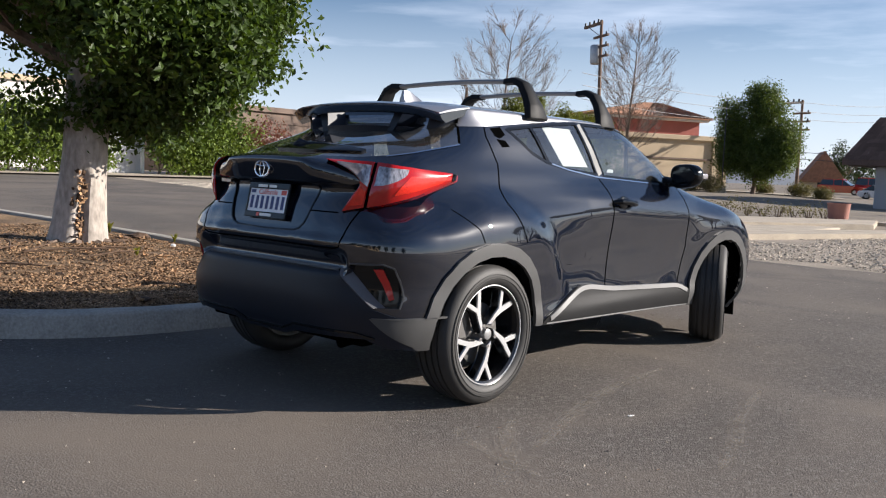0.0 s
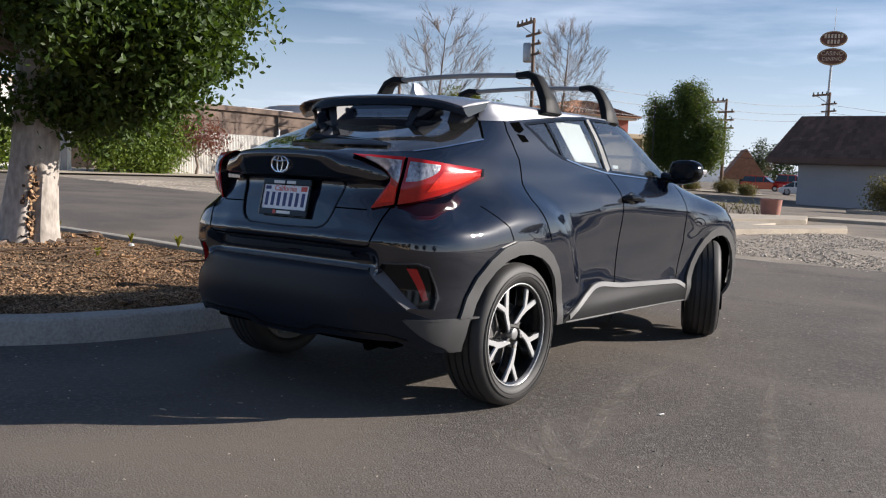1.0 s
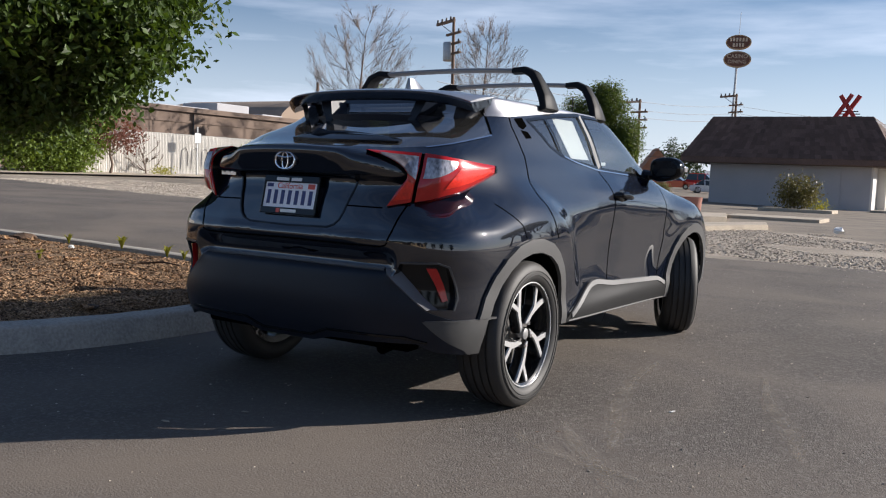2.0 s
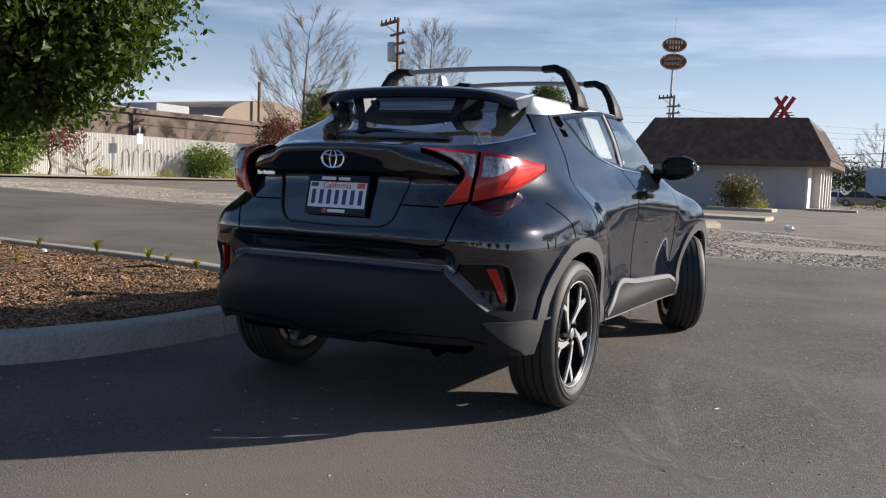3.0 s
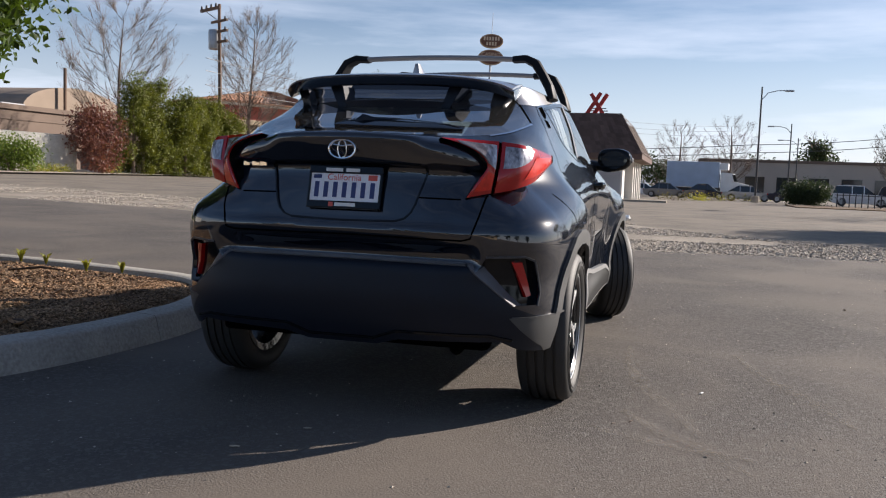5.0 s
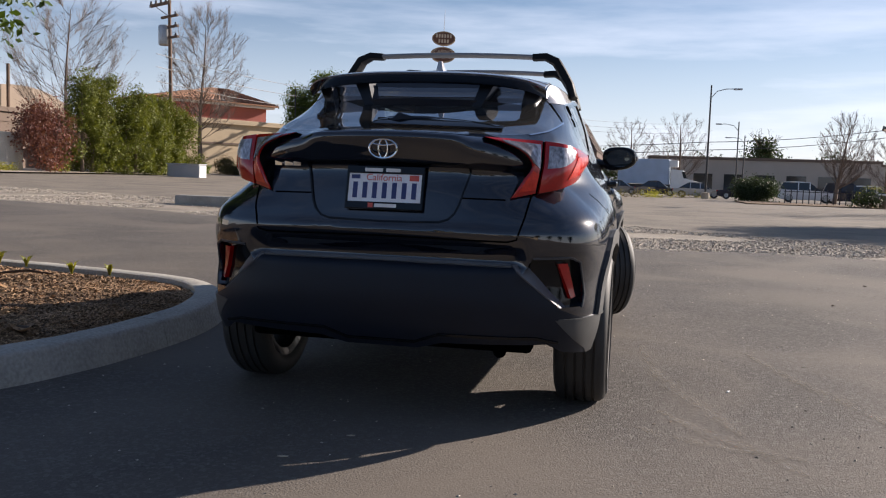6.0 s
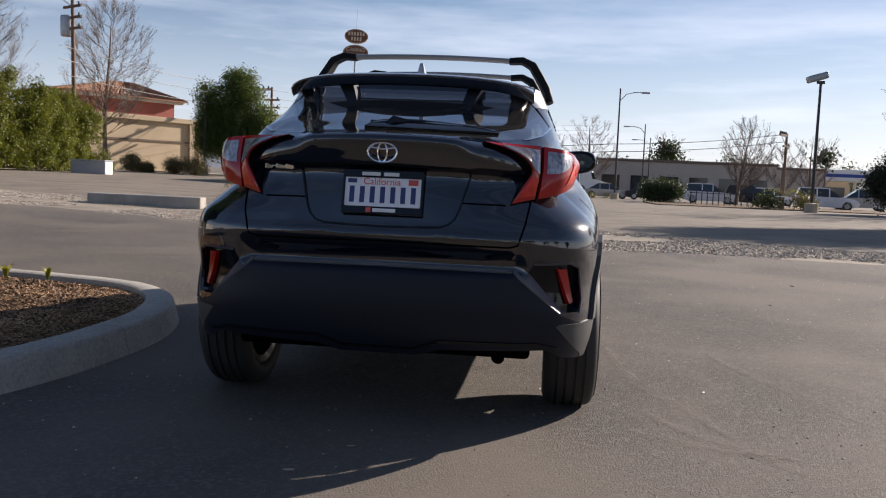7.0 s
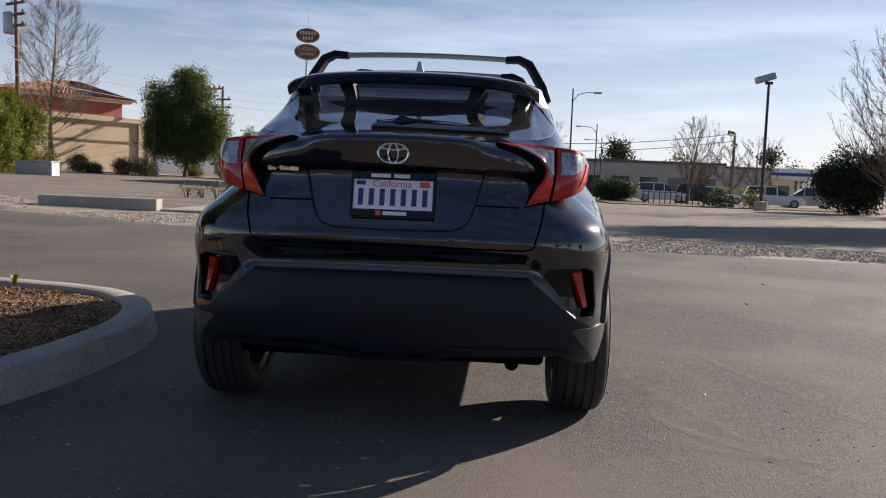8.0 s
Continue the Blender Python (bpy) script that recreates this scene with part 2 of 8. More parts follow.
M["hill"] = surface("hill", (0.20, 0.22, 0.25), 1.0, 0.2, 0.01, 0.1, 0)


def car_paint(name, base, rough=0.25, metal=0.0, fleck=0.0):
    m = surface(name, base, rough, 0.12, 5, 900, 0.0, metal=metal, coat=1.0, spec=0.0 if metal == 0 else 0.3)
    m.node_tree.nodes["Principled BSDF"].inputs["Coat Roughness"].default_value = 0.012
    return m


M["paint_black"] = car_paint("paint_black", (0.0026, 0.0046, 0.0115), 0.30)
M["paint_black"].node_tree.nodes["Principled BSDF"].inputs["Specular IOR Level"].default_value = 0.03
M["paint_black"].node_tree.nodes["Principled BSDF"].inputs["Coat IOR"].default_value = 1.88
M["paint_silver"] = car_paint("paint_silver", (0.36, 0.36, 0.375), 0.34, 0.7)
M["paint_white"] = car_paint("paint_white", (0.75, 0.76, 0.78), 0.3)
M["paint_grey"] = car_paint("paint_grey", (0.10, 0.11, 0.125), 0.3, 0.4)
M["paint_navy"] = car_paint("paint_navy", (0.02, 0.025, 0.05), 0.3)
M["paint_red"] = car_paint("paint_red", (0.35, 0.02, 0.02), 0.3)
M["plastic"] = surface("plastic", (0.006, 0.0095, 0.0185), 0.42, 0.15, 6, 500, 0.12, dist=0.001, spec=0.3)
M["cladding"] = surface("cladding", (0.062, 0.062, 0.062), 0.5, 0.15, 6, 500, 0.12, dist=0.001)
M["gloss_black"] = surface("gloss_black", (0.004, 0.005, 0.007), 0.10, 0.1, 6, 100, 0, spec=0.35)
M["lip"] = surface("lip", (0.055, 0.057, 0.062), 0.3, 0.1, 6, 100, 0)
# near-black for panel gaps; under the car it stands for shade
M["seam_shade"] = surface("seam_shade", (0.002, 0.002, 0.002), 0.9, 0.1, 6, 100, 0, spec=0.0)
M["satin"] = surface("satin", (0.13, 0.135, 0.145), 0.4, 0.08, 6, 300, 0.02)
M["blade"] = surface("blade", (0.11, 0.11, 0.118), 0.3, 0.08, 6, 300, 0.0, spec=0.6)
M["rack_plastic"] = surface("rack_plastic", (0.010, 0.0102, 0.011), 0.55, 0.15, 6, 300, 0.1, dist=0.001, spec=0.16)
M["rubber"] = surface("rubber", (0.030, 0.029, 0.028), 0.62, 0.25, 7, 240, 0.2, dist=0.002)
M["alloy"] = surface("alloy", (0.62, 0.62, 0.62), 0.34, 0.06, 6, 300, 0.03, metal=0.5)
M["alloy_dark"] = surface("alloy_dark", (0.012, 0.012, 0.013), 0.25, 0.1, 6, 300, 0.0, coat=0.6)
M["steel"] = surface("steel", (0.16, 0.155, 0.15), 0.5, 0.2, 9, 200, 0.05, metal=0.9)
M["chrome"] = surface("chrome", (0.82, 0.82, 0.83), 0.08, 0.03, 6, 300, 0, metal=1.0)
M["silver_trim"] = surface("silver_trim", (0.32, 0.32, 0.32), 0.42, 0.08, 6, 300, 0.02, metal=0.5)
M["sill_silver"] = surface("sill_silver", (0.18, 0.18, 0.18), 0.5, 0.08, 6, 300, 0.02, metal=0.3)
M["window"] = glass("window", (0.85, 0.89, 0.88), 0.94)
M["rear_window"] = glass("rear_window", (0.50, 0.56, 0.55), 0.9, 0.36, 0.035)
M["far_glass"] = surface("far_glass", (0.02, 0.025, 0.03), 0.08, 0.1, 3, 20, 0, coat=0.5)
M["lens_red"] = surface("lens_red", (0.40, 0.006, 0.005), 0.14, 0.12, 9, 120, 0.05, coat=0.5, dist=0.002)
M["lens_bright"] = surface("lens_bright", (0.66, 0.022, 0.008), 0.2, 0.25, 30, 140, 0.2, coat=0.5, dist=0.002)
M["lens_clear"] = surface("lens_clear", (0.44, 0.42, 0.43), 0.2, 0.6, 60, 150, 0.4, metal=0.5, coat=0.5, dist=0.004, stretch=(1, 1, 0.3))
M["lens_smoke"] = surface("lens_smoke", (0.19, 0.165, 0.17), 0.2, 0.5, 40, 220, 0.25, metal=0.3, coat=0.8, dist=0.003)
M["interior"] = surface("interior", (0.012, 0.012, 0.013), 0.8, 0.2, 6, 60, 0.1)
M["paper"] = surface("paper", (0.85, 0.85, 0.82), 0.8, 0.03, 4, 40, 0.0)
M["plate_white"] = surface("plate_white", (0.86, 0.87, 0.90), 0.45, 0.04, 9, 100, 0.0)
M["plate_blue"] = surface("plate_blue", (0.03, 0.045, 0.16), 0.5, 0.1, 9, 100, 0.0)
M["plate_red"] = surface("plate_red", (0.62, 0.10, 0.07), 0.5, 0.1, 9, 100, 0.0)
M["mirror"] = surface("mirror", (0.10, 0.105, 0.11), 0.05, 0.0, 3, 20, 0, metal=1.0)

# ---- building helpers ----


def mesh_of(name, verts, faces, material, smooth=False):
    me = bpy.data.meshes.new(name)
    me.from_pydata([tuple(v) for v in verts], [], faces)
    for one in (material if isinstance(material, (list, tuple)) else [material]):
        me.materials.append(one)
    if smooth:
        me.polygons.foreach_set("use_smooth", [True] * len(me.polygons))
    me.update()
    return me


def put(name, me, parent=None, label=""):
    ob = new(name, me)
    if parent:
        ob.parent = parent
    if label:
        ob["label"] = label
    return ob


def part(name, bm, material, parent=None, label="", smooth=False):
    """Links a bmesh as one mesh object, under its thing if one is given."""
    bmesh.ops.recalc_face_normals(bm, faces=bm.faces)
    me = bpy.data.meshes.new(name)
    bm.to_mesh(me)
    bm.free()
    me.materials.append(material)
    if smooth:
        me.polygons.foreach_set("use_smooth", [True] * len(me.polygons))
        me.set_sharp_from_angle(angle=radians(38))
    return put(name, me, parent, label)


def empty(name, label, category, m=None, group="", kind=""):
    ob = new(name)
    ob.empty_display_size = 0.1
    if m is not None:
        ob.matrix_basis = m
    return tagged(ob, label, category, group, kind)


def add_box(bm, x0, x1, y0, y1, z0, z1, bevel=0.0):
    made = bmesh.ops.create_cube(bm, size=1.0)["verts"]
    for v in made:
        v.co = Vector((x0 + (v.co.x + 0.5) * (x1 - x0), y0 + (v.co.y + 0.5) * (y1 - y0), z0 + (v.co.z + 0.5) * (z1 - z0)))
    if bevel:
        edges = list({e for v in made for e in v.link_edges})
        bmesh.ops.bevel(bm, geom=edges, offset=bevel, segments=2, profile=0.5, affect='EDGES')
    return bm


def box(x0, x1, y0, y1, z0, z1, bevel=0.0):
    return add_box(bmesh.new(), x0, x1, y0, y1, z0, z1, bevel)


def add_tube(bm, points, radii, sides=8, caps=True):
    """A tapered tube along points."""
    points = [Vector(p) for p in points]
    if not isinstance(radii, (list, tuple)):
        radii = [radii] * len(points)
    rings, side = [], None
    for i, p in enumerate(points):
        d = (points[min(i + 1, len(points) - 1)] - points[max(i - 1, 0)]).normalized()
        if side is None:
            side = d.orthogonal().normalized()
        side = (side - d * side.dot(d)).normalized()
        up = d.cross(side)
        rings.append([bm.verts.new(p + (side * math.cos(a) + up * math.sin(a)) * radii[i]) for a in [2 * math.pi * k / sides for k in range(sides)]])
    for a, b in zip(rings, rings[1:]):
        for k in range(sides):
            bm.faces.new((a[k], a[(k + 1) % sides], b[(k + 1) % sides], b[k]))
    if caps:
        bm.faces.new(rings[0][::-1])
        bm.faces.new(rings[-1])
    return bm


def tube(points, radii, sides=8):
    return add_tube(bmesh.new(), points, radii, sides)


def add_prism(bm, polygon, along, m=Matrix()):
    """A polygon in the xy plane pushed up by along, then moved by m."""
    low = [bm.verts.new(m @ Vector((x, y, 0))) for x, y in polygon]
    high = [bm.verts.new(m @ Vector((x, y, along))) for x, y in polygon]
    k = len(low)
    for i in range(k):
        bm.faces.new((low[i], low[(i + 1) % k], high[(i + 1) % k], high[i]))
    bm.faces.new(low[::-1])
    bm.faces.new(high)
    return bm


def lathe(profile, sides=32, axis='z'):
    """A surface of revolution from (radius, height) pairs."""
    bm = bmesh.new()
    rings = []
    for r, h in profile:
        rings.append([bm.verts.new((r * math.cos(a), r * math.sin(a), h)) for a in [2 * math.pi * k / sides for k in range(sides)]])
    for a, b in zip(rings, rings[1:]):
        for k in range(sides):
            bm.faces.new((a[k], a[(k + 1) % sides], b[(k + 1) % sides], b[k]))
    return bm


def curve(pairs, x):
    """A smooth curve through a few (x, y) pairs, level past its ends."""
    if x <= pairs[0][0]:
        return pairs[0][1]
    if x >= pairs[-1][0]:
        return pairs[-1][1]
    for i in range(len(pairs) - 1):
        (x0, y0), (x1, y1) = pairs[i], pairs[i + 1]
        if x0 <= x <= x1:
            h = x1 - x0
            def slope(j):
                if j <= 0 or j >= len(pairs) - 1:
                    return 0.0 if False else (pairs[min(j + 1, len(pairs) - 1)][1] - pairs[max(j - 1, 0)][1]) / (pairs[min(j + 1, len(pairs) - 1)][0] - pairs[max(j - 1, 0)][0])
                a = (pairs[j][1] - pairs[j - 1][1]) / (pairs[j][0] - pairs[j - 1][0])
                b = (pairs[j + 1][1] - pairs[j][1]) / (pairs[j + 1][0] - pairs[j][0])
                return 0.0 if a * b <= 0 else 2 * a * b / (a + b)
            m0, m1 = slope(i), slope(i + 1)
            t = (x - x0) / h
            return (2 * t**3 - 3 * t**2 + 1) * y0 + (t**3 - 2 * t**2 + t) * h * m0 + (3 * t**2 - 2 * t**3) * y1 + (t**3 - t**2) * h * m1
    return pairs[-1][1]


def leaves(name, blobs, count, size, material, parent=None, seed=1, shell=0.55, droop=0.0, clump_of=14, loose=1.6):
    """A crown of single leaves, in clumps, inside a few overlapping ellipsoids (centre, radii)."""
    rng = np.random.default_rng(seed)
    vol = np.array([r[0] * r[1] * r[2] for c, r in blobs]) ** 0.75
    pick = rng.choice(len(blobs), size=max(8, count // clump_of), p=vol / vol.sum())
    cs = np.array([c for c, r in blobs])[pick]
    rs = np.array([r for c, r in blobs])[pick]
    d = rng.normal(size=cs.shape)
    d /= np.linalg.norm(d, axis=1)[:, None]
    rad = shell + (1 - shell) * rng.random(len(d)) ** 0.6
    rad *= 1 + 0.16 * rng.normal(size=len(d)).clip(-1.5, 1.6)
    clump = cs + d * rs * rad[:, None]
    which = rng.integers(0, len(clump), size=count)
    p = clump[which] + rng.normal(size=(count, 3)) * size * loose
    out = d[which] * 0.8 + rng.normal(size=(count, 3)) * 0.75 + np.array([0, 0, 0.25 - droop])
    out /= np.linalg.norm(out, axis=1)[:, None]
    tip = rng.normal(size=(count, 3)) + d[which] * 0.5 + np.array([0, 0, -droop])
    tip -= out * (tip * out).sum(1)[:, None]
    tip /= np.linalg.norm(tip, axis=1)[:, None]
    side = np.cross(out, tip)
    s = size * (0.6 + 0.8 * rng.random(count))[:, None]
    a = p - tip * s * 0.5
    b = p + side * s * 0.27 + out * s * 0.06
    c = p + tip * s * 0.5
    e = p - side * s * 0.27 + out * s * 0.06
    verts = np.stack([a, b, c, e], axis=1).reshape(-1, 3)
    faces = np.arange(count * 4).reshape(-1, 4)
    me = bpy.data.meshes.new(name)
    me.from_pydata(verts.tolist(), [], faces.tolist())
    me.materials.append(material)
    me.update()
    return put(name, me, parent)


def branches(bm, start, way, length, radius, depth, rng, sides=5, spread=0.55, lift=0.25, split=(2, 4), least=0.0):
    """Tapered limbs that fork until depth is used up."""
    pts, p, d = [Vector(start)], Vector(start), Vector(way).normalized()
    steps = 3
    for i in range(steps):
        d = (d + Vector((rng.uniform(-1, 1), rng.uniform(-1, 1), rng.uniform(-0.6, 1) + lift * 0.5)) * 0.13).normalized()
        p = p + d * length / steps
        pts.append(p.copy())
    add_tube(bm, pts, [max(least, radius * (1 - 0.45 * i / steps)) for i in range(steps + 1)], max(3, sides), caps=False)
    if depth <= 0:
        return
    for k in range(rng.randint(*split)):
        at = pts[-1] if k < 2 else pts[rng.randint(1, steps)]
        turn = Vector((rng.uniform(-1, 1), rng.uniform(-1, 1), rng.uniform(-0.35, 0.6) + lift))
        branches(bm, at, d + turn * spread, length * rng.uniform(0.6, 0.85), radius * 0.52, depth - 1, rng, sides - 1, spread, lift, split, least)


def rise(x, y):
    """The lie of the land: level round the car, rising gently beyond the drive on one side and falling a little on the other."""
    a = 0.016 * max(0.0, -x - 6.0)
    b = -0.006 * max(0.0, y - 25.0) * (1.0 if x > -12 else max(0.0, 1 + (x + 12) / 12.0))
    return min(a, 0.48) + max(b, -0.45)

# ---- ground ----


def sheet(name, xs, ys, lift, material, inside=None, kind="structure"):
    """A strip of ground on a grid, following the lie of the land."""
    verts = [(x, y, rise(x, y) + lift) for y in ys for x in xs]
    k = len(xs)
    faces = [(j * k + i, j * k + i + 1, (j + 1) * k + i + 1, (j + 1) * k + i) for j in range(len(ys) - 1) for i in range(k - 1)]
    return put(name, mesh_of(name, verts, faces, material, True))


def drive_edge(x):
    return curve([(-80, 15.0), (-25, 13.5), (-16, 12.9), (-12, 13.2), (-9.5, 13.0), (-6.5, 12.0), (-4.0, 10.6), (-1.4, 9.3), (1, 9.3), (3, 9.7), (6, 9.3), (60, 9.2)], x)


def gravel_edge(x):
    return curve([(-80, 22.0), (-25, 20.0), (-12, 18.6), (-6, 18.0), (-3, 18.6), (-0.5, 18.2), (1.5, 15.4), (4, 13.4), (7.4, 12.0), (14, 11.4), (60, 11.2)], x)


far = [-3000, -1200, -500, -250, -140, -100, -80, -60, -50, -42, -36, -30, -24, -20, -16, -12, -9, -6, -3, 0, 4, 8, 14, 20, 30, 45, 70, 110, 200, 500, 1200, 3000]
ground = sheet("ground", far, [-3000, -900, -300, -100, -40, -15, 0, 8, 12, 16, 20, 25, 30, 36, 42, 50, 60, 75, 90, 120, 200, 500, 1200, 3000], -0.03, M["old_lot"])
tagged(ground, "pale worn asphalt of the open parking lots", "ground", kind="structure")


def banded(name, x_list, near, beyond, rows, lift, material):
    """A strip of ground between two winding edges."""
    verts, faces, k = [], [], len(x_list)
    for j in range(rows + 1):
        for i, x in enumerate(x_list):
            wob = 0.06 * math.sin(x * 2.3) + 0.05 * math.sin(x * 5.1 + 1)
            y0, y1 = near(x), beyond(x)
            y = y0 + (y1 - y0) * j / rows + (wob if j in (0, rows) else 0)
            verts.append((x, y, rise(x, y) + lift))
    for j in range(rows):
        for i in range(k - 1):
            faces.append((j * k + i, j * k + i + 1, (j + 1) * k + i + 1, (j + 1) * k + i))
    return put(name, mesh_of(name, verts, faces, material, True))


road_x = [-80 + 2 * i for i in range(20)] + [-40 + 0.5 * i for i in range(180)]
drive = banded("road", road_x, lambda x: -30.0, drive_edge, 30, 0.0, M["asphalt"])
tagged(drive, "dark grey asphalt drive with pale scuffs", "road", kind="structure")
bed = banded("gravel_bed", road_x, lambda x: drive_edge(x) - 0.15, gravel_edge, 6, -0.018, M["gravel_bed"])
tagged(bed, "strip of loose pale gravel beside the asphalt", "gravel", kind="structure")

rng = np.random.default_rng(4)


def pebbles(name, spots, low, high, material, flat=0.6, seed=3):
    """Many small stones joined into one mesh."""
    r = np.random.default_rng(seed)
    shape = np.array([(1, 0, 0), (-0.5, 0.87, 0), (-0.5, -0.87, 0), (0.1, 0.1, 0.9), (0, 0, -0.5)])
    tri = np.array([(0, 1, 3), (1, 2, 3), (2, 0, 3), (1, 0, 4), (2, 1, 4), (0, 2, 4)])
    verts, faces = [], []
    for i, (x, y, z) in enumerate(spots):
        s = low + (high - low) * r.random() ** 2
        a = r.random() * 6.28
        c, d = math.cos(a), math.sin(a)
        pts = shape * (0.7 + 0.6 * r.random((5, 3))) * s
        verts.append(np.stack([pts[:, 0] * c - pts[:, 1] * d + x, pts[:, 0] * d + pts[:, 1] * c + y, pts[:, 2] * flat + z + s * 0.12], axis=1))
        faces.append(tri + i * 5)
    return put(name, mesh_of(name, np.concatenate(verts).tolist(), np.concatenate(faces).tolist(), material))


spots = []
while len(spots) < 80000:
    x = rng.uniform(-26, 16)
    a, b = drive_edge(x), gravel_edge(x)
    y = a - 0.3 + (b - a + 0.6) * rng.random() ** 1.3
    if noise.noise(Vector((x * 0.5, y * 0.5, 0))) > -0.25:
        spots.append((x, y, rise(x, y) - 0.012))
gravel = pebbles("gravel", spots, 0.008, 0.036, M["gravel"], flat=0.5)
tagged(gravel, "loose pale grey gravel stones", "gravel", kind="stuff")

spots = [(rng.uniform(-3, 8), rng.uniform(-3.6, 9.3), 0.0) for _ in range(3600)]
grit = pebbles("grit", spots, 0.002, 0.009, M["gravel"], seed=8)
tagged(grit, "tiny stones and crumbs scattered over asphalt", "grit", kind="stuff")



def scuff(points, width):
    """A faint pale tyre mark that curves over the asphalt."""
    bm, rows = bmesh.new(), []
    n = len(points) * 10
    ys = [(i / (len(points) - 1), p) for i, p in enumerate(points)]
    pts = [Vector((curve([(t, p[0]) for t, p in ys], k / n), curve([(t, p[1]) for t, p in ys], k / n), 0)) for k in range(n + 1)]
    for i, p in enumerate(pts):
        d = (pts[min(i + 1, n)] - pts[max(i - 1, 0)]).normalized()
        s = Vector((-d.y, d.x, 0)) * width * 0.5 * (0.35 + 0.65 * math.sin(math.pi * i / n)) * (1 + 0.3 * noise.noise(p * 6))
        rows.append([[bm.verts.new((q.x, q.y, 0.003 + 0.001 * j)) for q in (p - s * f_, p + s * f_)] for j, f_ in enumerate((2.2, 1.1))])
    for a, b in zip(rows, rows[1:]):
        for j in range(2):
            bm.faces.new((a[j][0], a[j][1], b[j][1], b[j][0]))
    e = part("tyre_mark", bm, M["scuff"])
    return tagged(e, "faint pale dusty tyre mark on the asphalt", "tyre mark", "tyre marks")


scuff([(1.45, -0.42), (1.38, -0.17), (1.18, 0.44), (1.09, 0.98), (1.06, 1.44)], 0.05)
scuff([(2.10, -0.05), (2.01, 0.31), (1.84, 0.76), (1.67, 1.43)], 0.05)
scuff([(1.02, -0.42), (1.18, -0.52), (1.42, -0.60), (1.66, -0.66)], 0.05)
scuff([(1.12, -0.10), (1.25, -0.34), (1.48, -0.60), (1.62, -0.85)], 0.05)
# single stones and a chip; the two pale concrete slivers stand for sunlight
for x, y, s, mat_, what in ((1.47, 0.36, 0.022, "white_paint", "small white chip lying on the asphalt"), (1.17, -0.28, 0.014, "bark", "dark pebble lying on the asphalt"), (1.1, -0.34, 0.012, "bark", "dark pebble lying on the asphalt"), (1.93, -0.24, 0.014, "bark", "dark pebble lying on the asphalt"), (2.69, 3.93, 0.03, "bark", "dark pebble lying on the asphalt"), (3.36, 5.67, 0.03, "bark", "dark pebble lying on the asphalt"), (-0.2, -1.21, 0.024, "concrete", "pale sliver standing for a fleck of sunlight"), (-0.05, -0.9, 0.02, "concrete", "pale sliver standing for a fleck of sunlight")):
    bm = bmesh.new()
    bmesh.ops.create_icosphere(bm, subdivisions=1, radius=s, matrix=pose(0, 0, s * 0.2, 0, 0, 20 + x * 30) @ Matrix.Diagonal((1, 0.3, 0.18, 1)))
    e = part("chip" if mat_ == "white_paint" else "pebble", bm, M[mat_])
    e.location = (x, y, 0)
    tagged(e, what, "pebble", "chips on the asphalt")

# planted island with its kerb


def island_line(inset):
    """The island's outline from the far end of its near side, round the nose, to the far end of its back side."""
    pts = [(-40.0, -14.0), (-20.0, -8.2), (-8.0, -4.0), (-4.0, -2.45), (-2.9, -1.85), (-2.2, -1.30), (-1.82, -0.80), (-1.66, -0.30), (-1.60, 0.2), (-1.60, 0.7), (-1.68, 1.15), (-1.86, 1.6), (-2.15, 1.97), (-2.55, 2.22), (-3.1, 2.36), (-4.6, 2.62), (-8, 2.85), (-14, 3.0), (-40, 3.4)]
    smooth = []
    for i in range(len(pts) - 1):
        p0, p1, p2, p3 = [Vector(pts[min(max(j, 0), len(pts) - 1)]) for j in (i - 1, i, i + 1, i + 2)]
        n = 6 if 3 < i < 15 else 8
        for k in range(n):
            t = k / n
            smooth.append(0.5 * ((2 * p1) + (p2 - p0) * t + (2 * p0 - 5 * p1 + 4 * p2 - p3) * t * t + (3 * p1 - p0 - 3 * p2 + p3) * t**3))
    smooth.append(Vector(pts[-1]))
    out = []
    for i, p in enumerate(smooth):
        d = (smooth[min(i + 1, len(smooth) - 1)] - smooth[max(i - 1, 0)]).normalized()
        out.append(p + Vector((-d.y, d.x)) * inset)
    return out


def sweep_kerb(lines, heights, i0, i1):
    """A run of kerb from ring i0 to ring i1 of the outline."""
    bm = bmesh.new()
    rows = []
    for i in range(i0, i1 + 1):
        rows.append([bm.verts.new((l[i].x, l[i].y, h + 0.004 * noise.noise(Vector((l[i].x * 5, l[i].y * 5, h * 9))))) for l, h in zip(lines, heights)])
    for a, b in zip(rows, rows[1:]):
        for k in range(len(lines) - 1):
            bm.faces.new((a[k], a[k + 1], b[k + 1], b[k]))
    bm.faces.new(rows[0])
    bm.faces.new(rows[-1][::-1])
    return bm


insets = [(-0.045, -0.02), (-0.025, 0.06), (-0.006, 0.130), (0.002, 0.143), (0.014, 0.149), (0.150, 0.154), (0.172, 0.146), (0.18, 0.03)]
lines = [island_line(i) for i, h in insets]
kerb = empty("kerb", "grey concrete kerb round the planted island", "kerb", kind="structure")
joints = [0, 14, 30, 58, 82, 104, len(lines[0]) - 1]
for a, b in zip(joints, joints[1:]):
    run = [[p.copy() for p in l] for l in lines]
    for l in run:
        if b < len(l) - 1:
            l[b] = l[b] + (l[b - 1] - l[b]).normalized() * 0.006
    part("kerb_stone", sweep_kerb(run, [h for i, h in insets], a, b), M["kerb"], kerb, smooth=True)

inner = island_line(0.178)


